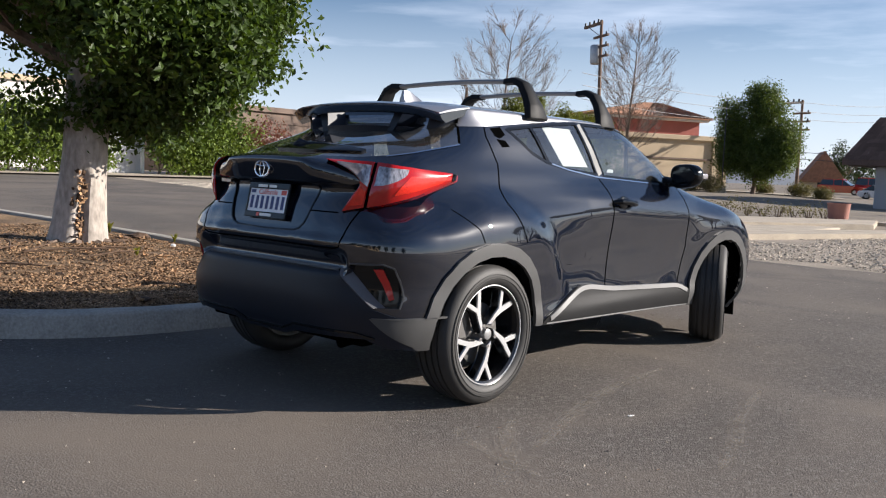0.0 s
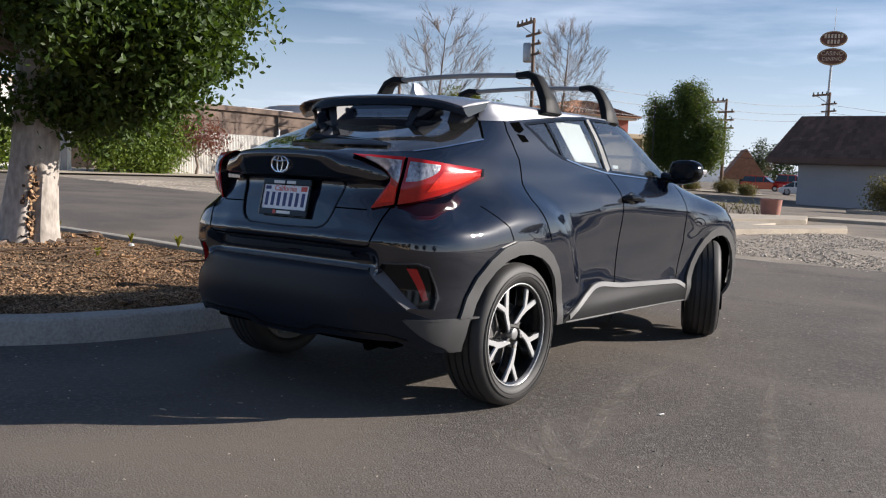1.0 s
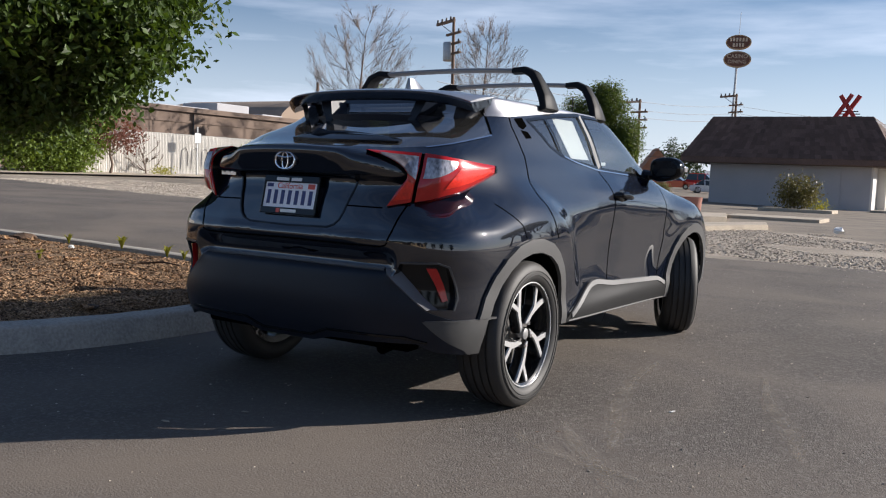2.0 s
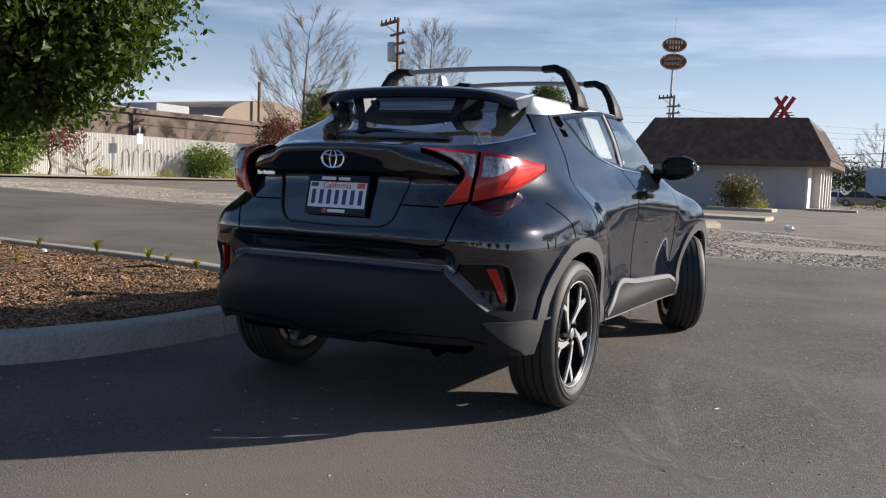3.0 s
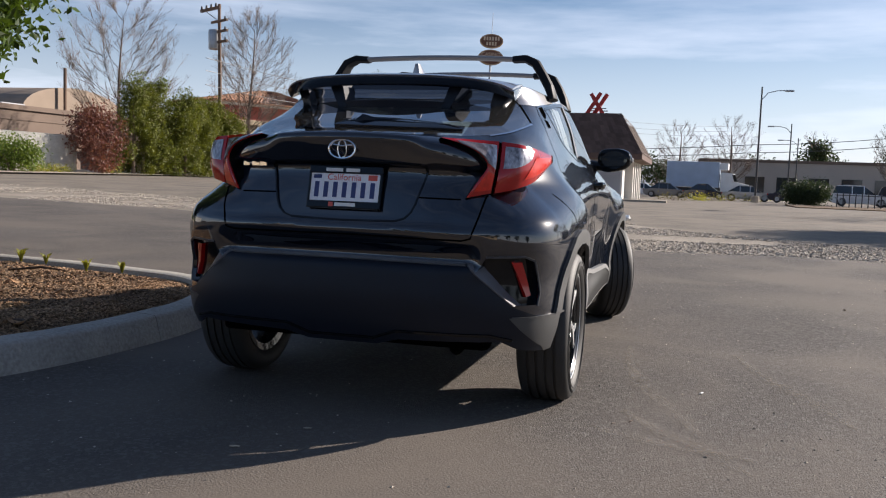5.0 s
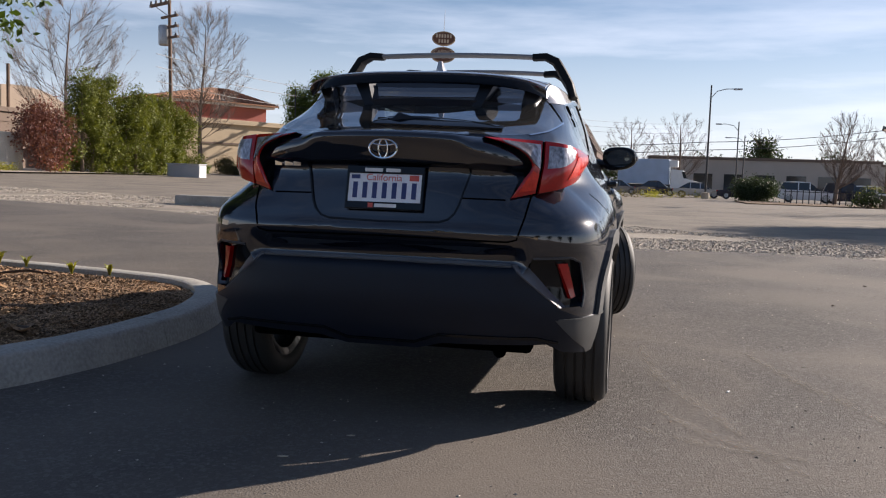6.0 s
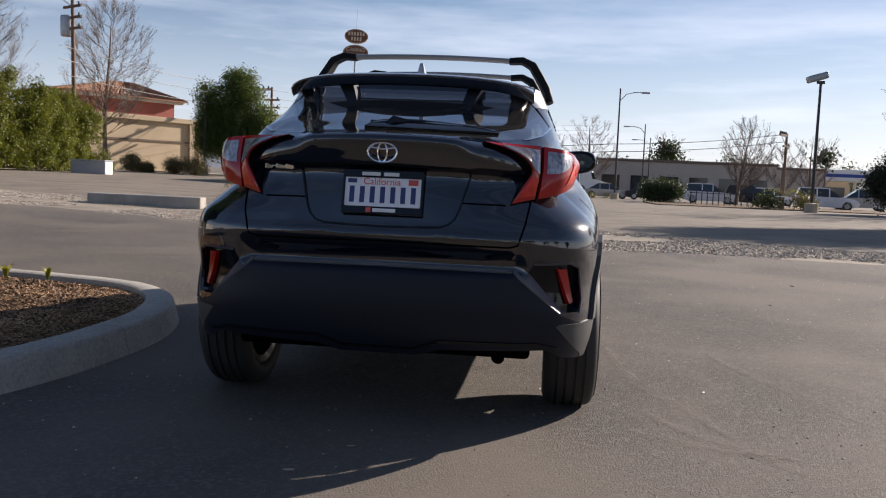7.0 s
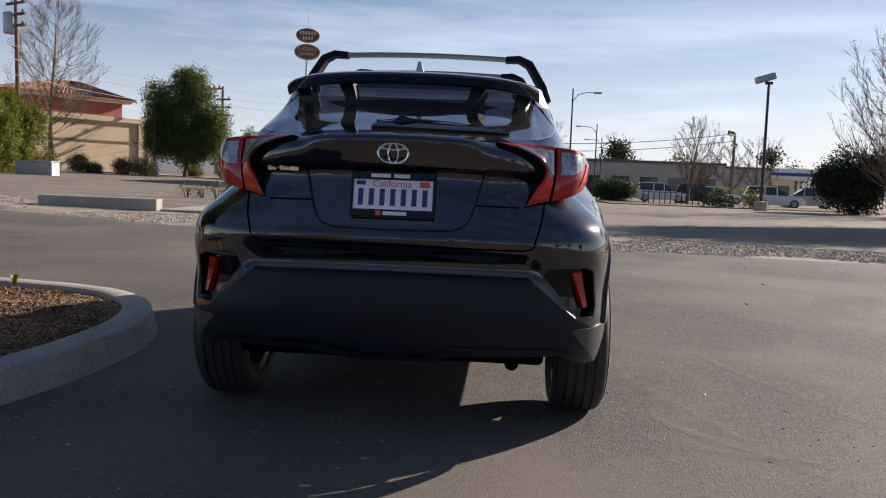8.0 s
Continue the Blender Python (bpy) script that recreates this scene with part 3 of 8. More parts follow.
def island_height(x, y, edge):
    return 0.105 + 0.085 * (1 - math.exp(-edge * 0.8)) + 0.03 * noise.noise(Vector((x * 1.3, y * 1.3, 2))) * min(1, edge * 2) + 0.02 * noise.noise(Vector((x * 5, y * 5, 5))) * min(1, edge * 3)


bm = bmesh.new()
half = len(inner) // 2
rows, across = [], 26
for s in range(half + 1):
    a, b = inner[s], inner[len(inner) - 1 - s]
    row = []
    for k in range(across + 1):
        u = 0.5 - 0.5 * math.cos(math.pi * k / across)
        p = a + (b - a) * u
        e = min((p - a).length, (p - b).length, 0.9 * (half - s) * 0.12 + 0.0)
        row.append(bm.verts.new((p.x, p.y, island_height(p.x, p.y, e))))
    rows.append(row)
for a, b in zip(rows, rows[1:]):
    for k in range(across):
        try:
            bm.faces.new((a[k], a[k + 1], b[k + 1], b[k]))
        except ValueError:
            pass
bmesh.ops.remove_doubles(bm, verts=bm.verts, dist=0.002)
island = part("island_soil", bm, M["soil"], smooth=True)
tagged(island, "bare brown soil of a planted island", "soil", kind="structure")

r = random.Random(11)
verts, faces = [], []
for i in range(62000):
    s = r.uniform(14, half)
    j, f_ = min(int(s), half - 1), s - int(s)
    a = inner[j] + (inner[j + 1] - inner[j]) * f_
    b = inner[len(inner) - 1 - j] + (inner[len(inner) - 2 - j] - inner[len(inner) - 1 - j]) * f_
    p = a + (b - a) * r.uniform(0.01, 0.99)
    if p.x < -13:
        continue
    e = min((p - a).length, (p - b).length, 0.9 * (half - int(s)) * 0.12)
    z = island_height(p.x, p.y, e) + 0.004
    w, h = r.uniform(0.004, 0.018), r.uniform(0.002, 0.006)
    t, tilt = r.uniform(0, 6.28), r.uniform(-0.5, 0.5)
    c, d = math.cos(t), math.sin(t)
    k = len(verts)
    for sx_, sy_ in ((-1, -1), (1, -1), (1, 1), (-1, 1)):
        verts.append((p.x + c * w * sx_ - d * h * sy_, p.y + d * w * sx_ + c * h * sy_, z + tilt * w * sx_ + 0.003 * (sy_ > 0) + 0.004))
    verts.append((p.x, p.y, z - 0.01))
    faces += [(k, k + 1, k + 2, k + 3), (k, k + 4, k + 1), (k + 2, k + 4, k + 3)]
chips = put("mulch", mesh_of("mulch", verts, faces, M["mulch"]))
tagged(chips, "dry brown bark mulch and fallen leaves", "mulch", kind="stuff")

# ---- trees and shrubs ----


def bush(name, label, category, x, y, w, d, h, material, count, size, seed, lift=0.0, blobs=None, kind=""):
    """A shrub: a few stems under a ragged mass of leaves."""
    z = rise(x, y) + lift
    top = empty(name, label, category, pose(x, y, z), kind=kind)
    rr = random.Random(seed)
    bm = bmesh.new()
    for k in range(5):
        a = rr.uniform(0, 6.28)
        add_tube(bm, [(0.06 * math.cos(a), 0.06 * math.sin(a), -0.05), (w * 0.15 * math.cos(a), d * 0.15 * math.sin(a), h * 0.35), (w * 0.25 * math.cos(a), d * 0.25 * math.sin(a), h * 0.7)], [0.03 * h ** 0.5, 0.022 * h ** 0.5, 0.008], 5)
    part("stem", bm, M["bark"], top)
    if blobs is None:
        blobs = [((0, 0, h * 0.5), (w * 0.42, d * 0.42, h * 0.48))]
        for k in range(8):
            a = rr.uniform(0, 6.28)
            blobs.append(((w * 0.3 * math.cos(a), d * 0.3 * math.sin(a), h * rr.uniform(0.25, 0.78)), (w * 0.22, d * 0.22, h * 0.22)))
    leaves("leaves", blobs, count, size, material, top, seed, shell=0.6)
    return top


def hedge_blobs(x0, x1, y0, y1, h, n, rr, ragged=0.15):
    out = []
    for k in range(n):
        s = min(x1 - x0, y1 - y0, h) * rr.uniform(0.3, 0.5)
        out.append(((rr.uniform(x0 + s * 0.7, x1 - s * 0.7) if x1 - x0 > 1.4 * s else (x0 + x1) / 2, rr.uniform(y0 + s * 0.6, y1 - s * 0.6), rr.uniform(s * 0.7, h - s * 0.8) * (1 + ragged * rr.uniform(-1, 1))), (s, s * 1.1, s)))
    return out


def bare_tree(name, label, x, y, h, r0, seed, wide=2.5, low=0.3, limbs=42, lean=0.0, fan=0.0):
    """A leafless tree: limbs rise in arcs from the trunk to fill an oval crown, and fork twice into fine twigs."""
    top = empty(name, label, "tree", pose(x, y, rise(x, y) - 0.05))
    rr = random.Random(seed)
    lead = [Vector((lean * h * t * t + 0.012 * h * math.sin(5 * t + seed), 0.012 * h * math.cos(4 * t + seed), h * 0.86 * t)) for t in [k / 8 for k in range(9)]]
    part("trunk", tube(lead, [max(0.02, r0 * (1.2 - 1.08 * k / 8)) for k in range(9)], 8), M["bark"], top, smooth=True)
    mid, half = h * (1 + low) / 2, h * (1 - low) / 2
    bm = bmesh.new()

    def arc(p, q, r, sag=0.18, n=4):
        """A limb that sets off outwards and bends up to its end."""
        d = q - p
        m = p + d * 0.5 + Vector((d.x, d.y, 0)) * sag - Vector((0, 0, d.length * sag * 0.55)) + Vector((rr.uniform(-1, 1), rr.uniform(-1, 1), rr.uniform(-1, 1))) * d.length * 0.05
        pts = [p * (1 - t) ** 2 + m * 2 * t * (1 - t) + q * t * t for t in [k / n for k in range(n + 1)]]
        add_tube(bm, pts, [max(0.0045, r * (1 - 0.8 * k / n)) for k in range(n + 1)], 3, caps=False)
        return pts
    for k in range(limbs):
        u, a = 1 - 1.75 * (k + 0.5) / limbs, 2.399 * k + rr.uniform(-0.4, 0.4)
        s, f_ = math.sqrt(max(0.02, 1 - u * u)), rr.uniform(0.78, 1.0)
        tip = Vector((wide * s * f_ * math.cos(a) + lean * h * 0.8, wide * s * f_ * math.sin(a), mid + half * u * f_))
        t = max(low * 0.55, min(0.9, (tip.z - (1.1 + fan) * math.hypot(tip.x, tip.y) * rr.uniform(0.8, 1.2)) / h))
        i = min(7, int(t / 0.86 * 8)) if t < 0.86 else 7
        p = lead[i] + (lead[i + 1] - lead[i]) * min(1, t / 0.86 * 8 - i)
        limb = arc(p, tip, max(0.016, r0 * 0.2 * (1.1 - t)))
        reach = (tip - p).length
        for j in range(9):
            w = rr.uniform(0.25, 1.0)
            m = min(3, int(w * 4))
            b, d = limb[m] + (limb[m + 1] - limb[m]) * (w * 4 - m), (limb[m + 1] - limb[m]).normalized()
            way = (d + Vector((rr.uniform(-1, 1), rr.uniform(-1, 1), rr.uniform(-0.35, 0.75))) * 0.62).normalized()
            q = b + way * min(reach, h * 0.3) * rr.uniform(0.22, 0.42)
            twig = arc(b, q, 0.011, 0.08, 2)
            for c in range(7):
                way2 = (way + Vector((rr.uniform(-1, 1), rr.uniform(-1, 1), rr.uniform(-0.3, 0.8))) * 0.6).normalized()
                arc(twig[rr.randint(0, 2)], twig[1] + way2 * h * rr.uniform(0.03, 0.07), 0.006, 0.05, 1)
    part("limb", bm, M["twig"], top)
    return top


def leafy_tree(name, label, x, y, h, crown, trunk_r, trunk_h, material, count, size, seed, bark="bark"):
    top = empty(name, label, "tree", pose(x, y, rise(x, y) - 0.05))
    rr = random.Random(seed)
    bm = tube([(0, 0, 0), (0.1, 0.05, trunk_h * 0.5), (0.05, -0.05, trunk_h), (0, 0, h * 0.6)], [trunk_r * 1.3, trunk_r, trunk_r * 0.85, trunk_r * 0.4], 9)
    part("trunk", bm, M[bark], top, smooth=True)
    bm = bmesh.new()
    for k in range(7):
        a = rr.uniform(0, 6.28)
        branches(bm, (0.05, 0, trunk_h * rr.uniform(0.85, 1.2)), (0.8 * math.cos(a), 0.8 * math.sin(a), 0.8), h * 0.2, trunk_r * 0.45, 2, rr, 5)
    part("limb", bm, M[bark], top)
    leaves("crown", crown, count, size, M[material], top, seed)
    return top


# the pale-barked tree on the island
rr = random.Random(5)
TX, TY = -6.38, 1.40
tree = empty("tree", "broad leafy evergreen tree with pale scarred trunk on the island", "tree", pose(TX, TY, 0.14))
bm = bmesh.new()
rings, sides = [], 44
for j in range(37):
    z = -0.1 + j * 0.074
    rad = curve([(-0.1, 0.36), (0.1, 0.31), (0.4, 0.275), (1.0, 0.25), (1.7, 0.235), (2.6, 0.22)], z)
    ring = []
    for k in range(sides):
        a = 2 * math.pi * k / sides
        w = 1 + 0.10 * noise.noise(Vector((math.cos(a) * 1.5, math.sin(a) * 1.5, z * 1.4))) + 0.05 * math.cos(3 * a + z)
        off = (a + 0.44 + math.pi) % (2 * math.pi) - math.pi + 0.08 * noise.noise(Vector((1, 2, z * 4)))
        w -= 0.26 * math.exp(-(off / 0.17) ** 2) * max(0.0, min(1.0, (0.95 - z) / 0.25))
        w += 0.03 * noise.noise(Vector((math.cos(a) * 5, math.sin(a) * 5, z * 3)))
        ring.append(bm.verts.new((rad * w * math.cos(a) + 0.03 * z, rad * w * math.sin(a) + 0.05 * z, z)))
    rings.append(ring)
for a, b in zip(rings, rings[1:]):
    for k in range(sides):
        bm.faces.new((a[k], a[(k + 1) % sides], b[(k + 1) % sides], b[k]))
trunk = part("trunk", bm, M["bark_pale"], tree, "pale grey-brown mottled bark", smooth=True)
# dark lumps added to put shade into the cleft, with withered leaves between
bm, dry = bmesh.new(), bmesh.new()
for k in range(60):
    z = rr.uniform(0.02, 0.85)
    a = rr.gauss(-0.42, 0.15)
    s = rr.uniform(0.025, 0.06) * 0.62
    m = Matrix.Translation((0.23 * math.cos(a), 0.23 * math.sin(a), z)) @ Matrix.Rotation(rr.uniform(0, 3), 4, 'Y') @ Matrix.Diagonal((1, 1.0, rr.uniform(0.8, 1.7), 1))
    if k % 2:
        bmesh.ops.create_icosphere(bm, subdivisions=2, radius=s, matrix=m)
    else:
        for u in range(3):
            h = 2 * math.pi * u / 3 + k
            q = Vector((0.05, 0, 0.0))
            vs = [dry.verts.new(m @ (Vector((p0 * math.cos(h) - p1 * math.sin(h), p0 * math.sin(h) + p1 * math.cos(h), p2)) * s * 1.5 + q)) for p0, p1, p2 in ((0, 0, 0), (0.7, 0.45, 0.25), (1.5, 0, 0.6), (0.7, -0.45, 0.25))]
            dry.faces.new(vs)
for v in bm.verts:
    v.co += v.co.normalized() * 0.04 * noise.noise(v.co * 30)
tagged(part("cleft_shade", bm, M["clod"], trunk, "dark lumps that stand for shade in the cleft", smooth=True), kind="stuff")
tagged(part("dead_shoots", dry, M["dry_leaf"], trunk, "brown withered leaves in the cleft"), kind="stuff")
bm = bmesh.new()
for k in range(8):
    a = 6.28 * k / 8 + rr.uniform(-0.3, 0.3)
    add_tube(bm, [(0.22 * math.cos(a), 0.22 * math.sin(a), 0.0), (0.45 * math.cos(a + 0.1), 0.45 * math.sin(a + 0.1), -0.02), (rr.uniform(0.8, 1.5) * math.cos(a + 0.2), rr.uniform(0.8, 1.5) * math.sin(a + 0.2), -0.1)], [0.08, 0.045, 0.015], 7)
part("root", bm, M["bark"], tree, smooth=True)
bm = bmesh.new()
for k in range(9):
    a = 6.28 * k / 9 + rr.uniform(-0.2, 0.2)
    branches(bm, (0.06, 0.1, rr.uniform(1.9, 2.5)), (math.cos(a), math.sin(a), 0.55), 1.35, 0.10, 3, rr, 6)
part("limb", bm, M["bark"], tree, smooth=True)
blobs = [((0.1, 0.1, 3.95), (1.9, 1.9, 1.35)), ((0.55, 1.0, 2.5), (1.2, 1.2, 0.8)), ((-0.15, -0.35, 1.5), (0.4, 0.4, 0.35)), ((0.3, 0.55, 1.65), (0.7, 0.7, 0.4))]
low_side = math.atan2(0.9, 0.43)
for k in range(120):
    a = 2.399 * k + rr.uniform(-0.15, 0.15) if k < 84 else low_side + rr.uniform(-0.9, 0.9)
    side = math.cos(a - low_side)
    low = 1.32 + 0.8 * (1 - side)
    z = low + 0.25 + max(0.5, 4.4 - low) * rr.random() ** 1.3
    q = curve([(1.3, 1.0), (1.45, 1.6), (1.65, 2.0), (2.0, 2.25), (2.3, 2.5), (2.8, 2.75), (3.4, 2.75), (4.2, 2.2), (4.8, 1.2)], z - 0.25)
    q = (q - 0.55) * (1.0 if side > 0 else 0.9) * rr.uniform(0.75, 1.0)
    blobs.append(((q * math.cos(a), q * math.sin(a), z), (0.6, 0.6, 0.42)))
leaves("crown", blobs, 230000, 0.088, M["leaf_ficus"], tree, 21, shell=0.35, droop=0.15, clump_of=34, loose=1.35)

# weeds along the back of the island
for k, (x, y, s) in enumerate([(-4.2, 2.25, 0.09), (-5.1, 2.42, 0.11), (-3.3, 1.95, 0.08), (-3.0, 2.0, 0.07), (-7.6, 2.4, 0.1), (-4.7, 1.2, 0.07), (-5.9, 2.35, 0.08), (-3.9, 2.2, 0.07)]):
    bm = bmesh.new()
    w = random.Random(70 + k)
    for j in range(16):
        a, l = w.uniform(0, 6.28), s * w.uniform(0.6, 1.3)
        b = Vector((math.cos(a), math.sin(a), 0))
        n_ = Vector((-b.y, b.x, 0)) * 0.008
        p0, p1, p2 = Vector((0, 0, -0.02)), b * l * 0.35 + Vector((0, 0, l * 0.7)), b * l * 0.8 + Vector((0, 0, l * 0.9))
        v = [bm.verts.new(q) for q in (p0 - n_, p0 + n_, p1 + n_ * 1.6, p2, p1 - n_ * 1.6)]
        bm.faces.new(v)
    e = part("weed", bm, M["leaf_yellow"])
    e.location = (x, y, 0.165)
    tagged(e, "small yellow-green weed tuft growing in the soil", "weed", "weeds on the island")

# clods of bark, pale stones and curled dead leaves on the island
def clod(x, y, w, d, h, mat_, label, category, group, seed):
    bm = bmesh.new()
    bmesh.ops.create_icosphere(bm, subdivisions=2, radius=0.5)
    for v in bm.verts:
        q = v.co * (0.72 + 0.75 * abs(noise.noise(v.co * 3.1 + Vector((seed, 0, 0)))))
        v.co = Vector((q.x * w, q.y * d, max(q.z, -0.2) * h))
    e = part(category.replace(" ", "_"), bm, M[mat_])
    e.matrix_basis = pose(x, y, island_height(x, y, 0.8) + 0.15 * h, 0, 0, seed * 47)
    tagged(e, label, category, group)


rr = random.Random(63)
for k, (x, y, w) in enumerate(((-6.56, 2.24, 0.34), (-6.5, 2.0, 0.20), (-2.07, -0.18, 0.13), (-3.43, -0.15, 0.20), (-3.01, -0.55, 0.11), (-4.9, 0.23, 0.18), (-6.4, 0.75, 0.30), (-6.3, 1.1, 0.24), (-7.3, 1.0, 0.36), (-6.1, 1.75, 0.26), (-5.4, 1.64, 0.14), (-3.4, 0.5, 0.12))):
    clod(x, y, w, w * 0.7, w * rr.uniform(0.22, 0.36), "clod", "dark clod of broken bark on mulch", "bark clod", "bark clods on the island", k + 1)
for k, (x, y) in enumerate(((-5.6, 0.74), (-3.73, 0.19), (-5.46, 2.07), (-5.3, 1.2))):
    clod(x, y, 0.07, 0.06, 0.05, "white_paint", "small chalk-white stone on mulch", "stone", "white stones on the island", k + 30)
for k in range(46):
    x = rr.uniform(-6.6, -1.9)
    y = rr.uniform(-0.35, 0.6) + (-1.9 - x) * 0.36
    bm = bmesh.new()
    a, L = rr.uniform(0, 6.28), rr.uniform(0.035, 0.075)
    rows_ = []
    for i in range(5):
        t = i / 4
        half_w = L * 0.42 * math.sin(math.pi * (0.08 + 0.84 * t))
        rows_.append([bm.verts.new(((t - 0.5) * 2 * L, half_w * sg, 0.018 * (2 * t - 1) ** 2 + 0.012 * abs(sg))) for sg in (-1, 0, 1)])
    for p, q in zip(rows_, rows_[1:]):
        for i in range(2):
            bm.faces.new((p[i], p[i + 1], q[i + 1], q[i]))
    e = part("dead_leaf", bm, M["dry_leaf"])
    e.matrix_basis = pose(x, y, island_height(x, y, 0.8) + 0.016, rr.uniform(-20, 20), rr.uniform(-15, 15), math.degrees(a))
    tagged(e, "curled tan dead leaf lying on mulch", "leaf", "dead leaves on the island")

# dead twigs and litter on the island
for k in range(14):
    w = random.Random(130 + k)
    x, y = w.uniform(-7.8, -2.8), w.uniform(-0.6, 1.7)
    a, l = w.uniform(0, 3.14), w.uniform(0.15, 0.5)
    d = Vector((math.cos(a), math.sin(a), 0)) * l
    bm = tube([(-d.x, -d.y, 0.0), (0.02, 0.02, 0.03), (d.x, d.y, 0.015)], [0.008, 0.010, 0.004], 5)
    e = part("twig", bm, M["clod"], smooth=True)
    e.location = (x, y, 0.205)
    tagged(e, "dead brown twig lying on mulch", "twig", "twigs on the island")

# ---- far side of the drive ----
FX = -33.0


def corrugated_fence(y0, y1, h):
    fence = empty("fence", "pale corrugated metal fence along the lot", "fence")
    step, y = 0.9, y0
    while y < y1 - 0.01:
        bm = bmesh.new()
        n, ya = 18, y
        yb = min(y + step - 0.012, y1)
        front, back = [], []
        dz = 0.015 * noise.noise(Vector((y, 3, 0)))
        for i in range(n + 1):
            yy = ya + (yb - ya) * i / n
            xx = FX + (0.018 if i % 2 else -0.018)
            z = rise(FX, yy)
            front.append((bm.verts.new((xx, yy, z - 0.05)), bm.verts.new((xx, yy, z + h + dz))))
            back.append((bm.verts.new((xx - 0.006, yy, z - 0.05)), bm.verts.new((xx - 0.006, yy, z + h + dz))))
        for i in range(n):
            bm.faces.new((front[i][0], front[i + 1][0], front[i + 1][1], front[i][1]))
            bm.faces.new((back[i + 1][0], back[i][0], back[i][1], back[i + 1][1]))
            bm.faces.new((front[i][1], front[i + 1][1], back[i + 1][1], back[i][1]))
        part("panel", bm, M["fence_metal"], fence)
        y += step
    bm = bmesh.new()
    y = y0
    while y <= y1:
        part("post", box(FX - 0.12, FX - 0.03, y - 0.04, y + 0.04, rise(FX, y) - 0.1, rise(FX, y) + h - 0.1), M["wood_pole"], fence)
        y += 2.7
    bm.free()
    for z in (0.4, h - 0.35):
        part("rail", box(FX - 0.05, FX - 0.028, y0, y1, rise(FX, y0) + z, rise(FX, y0) + z + 0.08), M["wood_pole"], fence)
    # looping painted strokes
    bm = bmesh.new()
    z0 = rise(FX, 28)
    for k, y in enumerate((28.2, 28.9, 29.6, 30.4)):
        pts = [(FX + 0.03, y - 0.2, z0 + 0.3), (FX + 0.03, y - 0.15, z0 + 1.3), (FX + 0.03, y + 0.1, z0 + 1.45), (FX + 0.03, y + 0.25, z0 + 1.2), (FX + 0.03, y + 0.25, z0 + 0.5 + 0.3 * (k % 2))]
        add_tube(bm, pts, 0.022, 4)
    part("painted_strokes", bm, M["paint_marks"], fence, "dark looping sprayed strokes")
    return fence


corrugated_fence(20.9, 39.2, 2.14)
post = empty("street_sign", "small metal sign on a thin post by the fence", "sign", pose(-32.1, 28.3, rise(-32.1, 28.3), 0, 0, 8))
part("pole", box(-0.03, 0.03, -0.03, 0.03, 0.0, 2.55, 0.006), M["galv"], post)
part("sign_plate", box(0.032, 0.040, -0.24, 0.24, 1.72, 2.22, 0.002), M["galv"], post, "dull grey sign plate seen from behind")
for k in range(2):
    part("bolt", tube([(0.03, 0, 1.80 + 0.32 * k), (0.05, 0, 1.80 + 0.32 * k)], 0.02, 6), M["dark_metal"], post)
bare_tree("shrub", "leaning leafless shrub before the fence", -32.3, 25.2, 2.1, 0.035, 77, wide=1.3, low=0.2, limbs=14, lean=-0.35)
# solid wooden gate between the hedges
gate = empty("gate", "weathered blue-grey board gate between the hedges", "gate")
for k in range(7):
    part("board", box(FX - 0.03, FX, 15.1 + 0.26 * k, 15.1 + 0.26 * k + 0.245, 0.4, 2.38), M["stucco_grey"], gate)
for y in (15.0, 17.0):
    part("post", box(FX - 0.06, FX + 0.06, y - 0.07, y + 0.07, 0.35, 2.75), M["white_paint"], gate)

for name, y0, y1, h, seed in (("hedge", 17.2, 21.9, 2.9, 31), ("hedge", 7.0, 14.8, 2.95, 32)):
    top = empty(name, "dense bright green hedge by the pavement", "hedge", pose(FX + 0.6, 0, 0.45), kind="")
    rr = random.Random(seed)
    bm = bmesh.new()
    for k in range(9):
        y = y0 + (y1 - y0) * (k + 0.5) / 9
        add_tube(bm, [(0, y, -0.1), (0.1, y + 0.1, h * 0.5)], [0.05, 0.02], 5)
    part("stem", bm, M["bark"], top)
    leaves("leaves", hedge_blobs(-1.0, 1.3, y0, y1, h, 40, rr), 34000, 0.15, M["leaf_hedge"], top, seed, shell=0.7)
rr = random.Random(44)
row = empty("hedge", "tall yellow-green conifer hedge with uneven top", "hedge", pose(-31.2, 0, 0.35))
bm = bmesh.new()
blobs = []
for k in range(10):
    y, xo = 42.2 + k * 1.22, rr.uniform(-0.5, 0.5)
    h = (6.2 - 0.1 * k) * rr.uniform(0.84, 1.06)
    add_tube(bm, [(xo, y, -0.1), (xo, y, h * 0.8)], [0.12, 0.03], 6)
    for j in range(44):
        z = h * (0.03 + 0.92 * (j + rr.random()) / 44)
        a, q = rr.uniform(0, 6.28), (1.45 * (1 - (z / h) ** 2.4) + 0.08) * rr.uniform(0.6, 1.05)
        b = rr.uniform(0.32, 0.52)
        blobs.append(((xo + q * math.cos(a), y + q * math.sin(a), z), (b, b, b * 1.5)))
part("trunk", bm, M["bark"], row)
leaves("leaves", blobs, 110000, 0.13, M["leaf_conifer"], row, 45, shell=0.75, droop=-0.6, clump_of=20, loose=0.9)

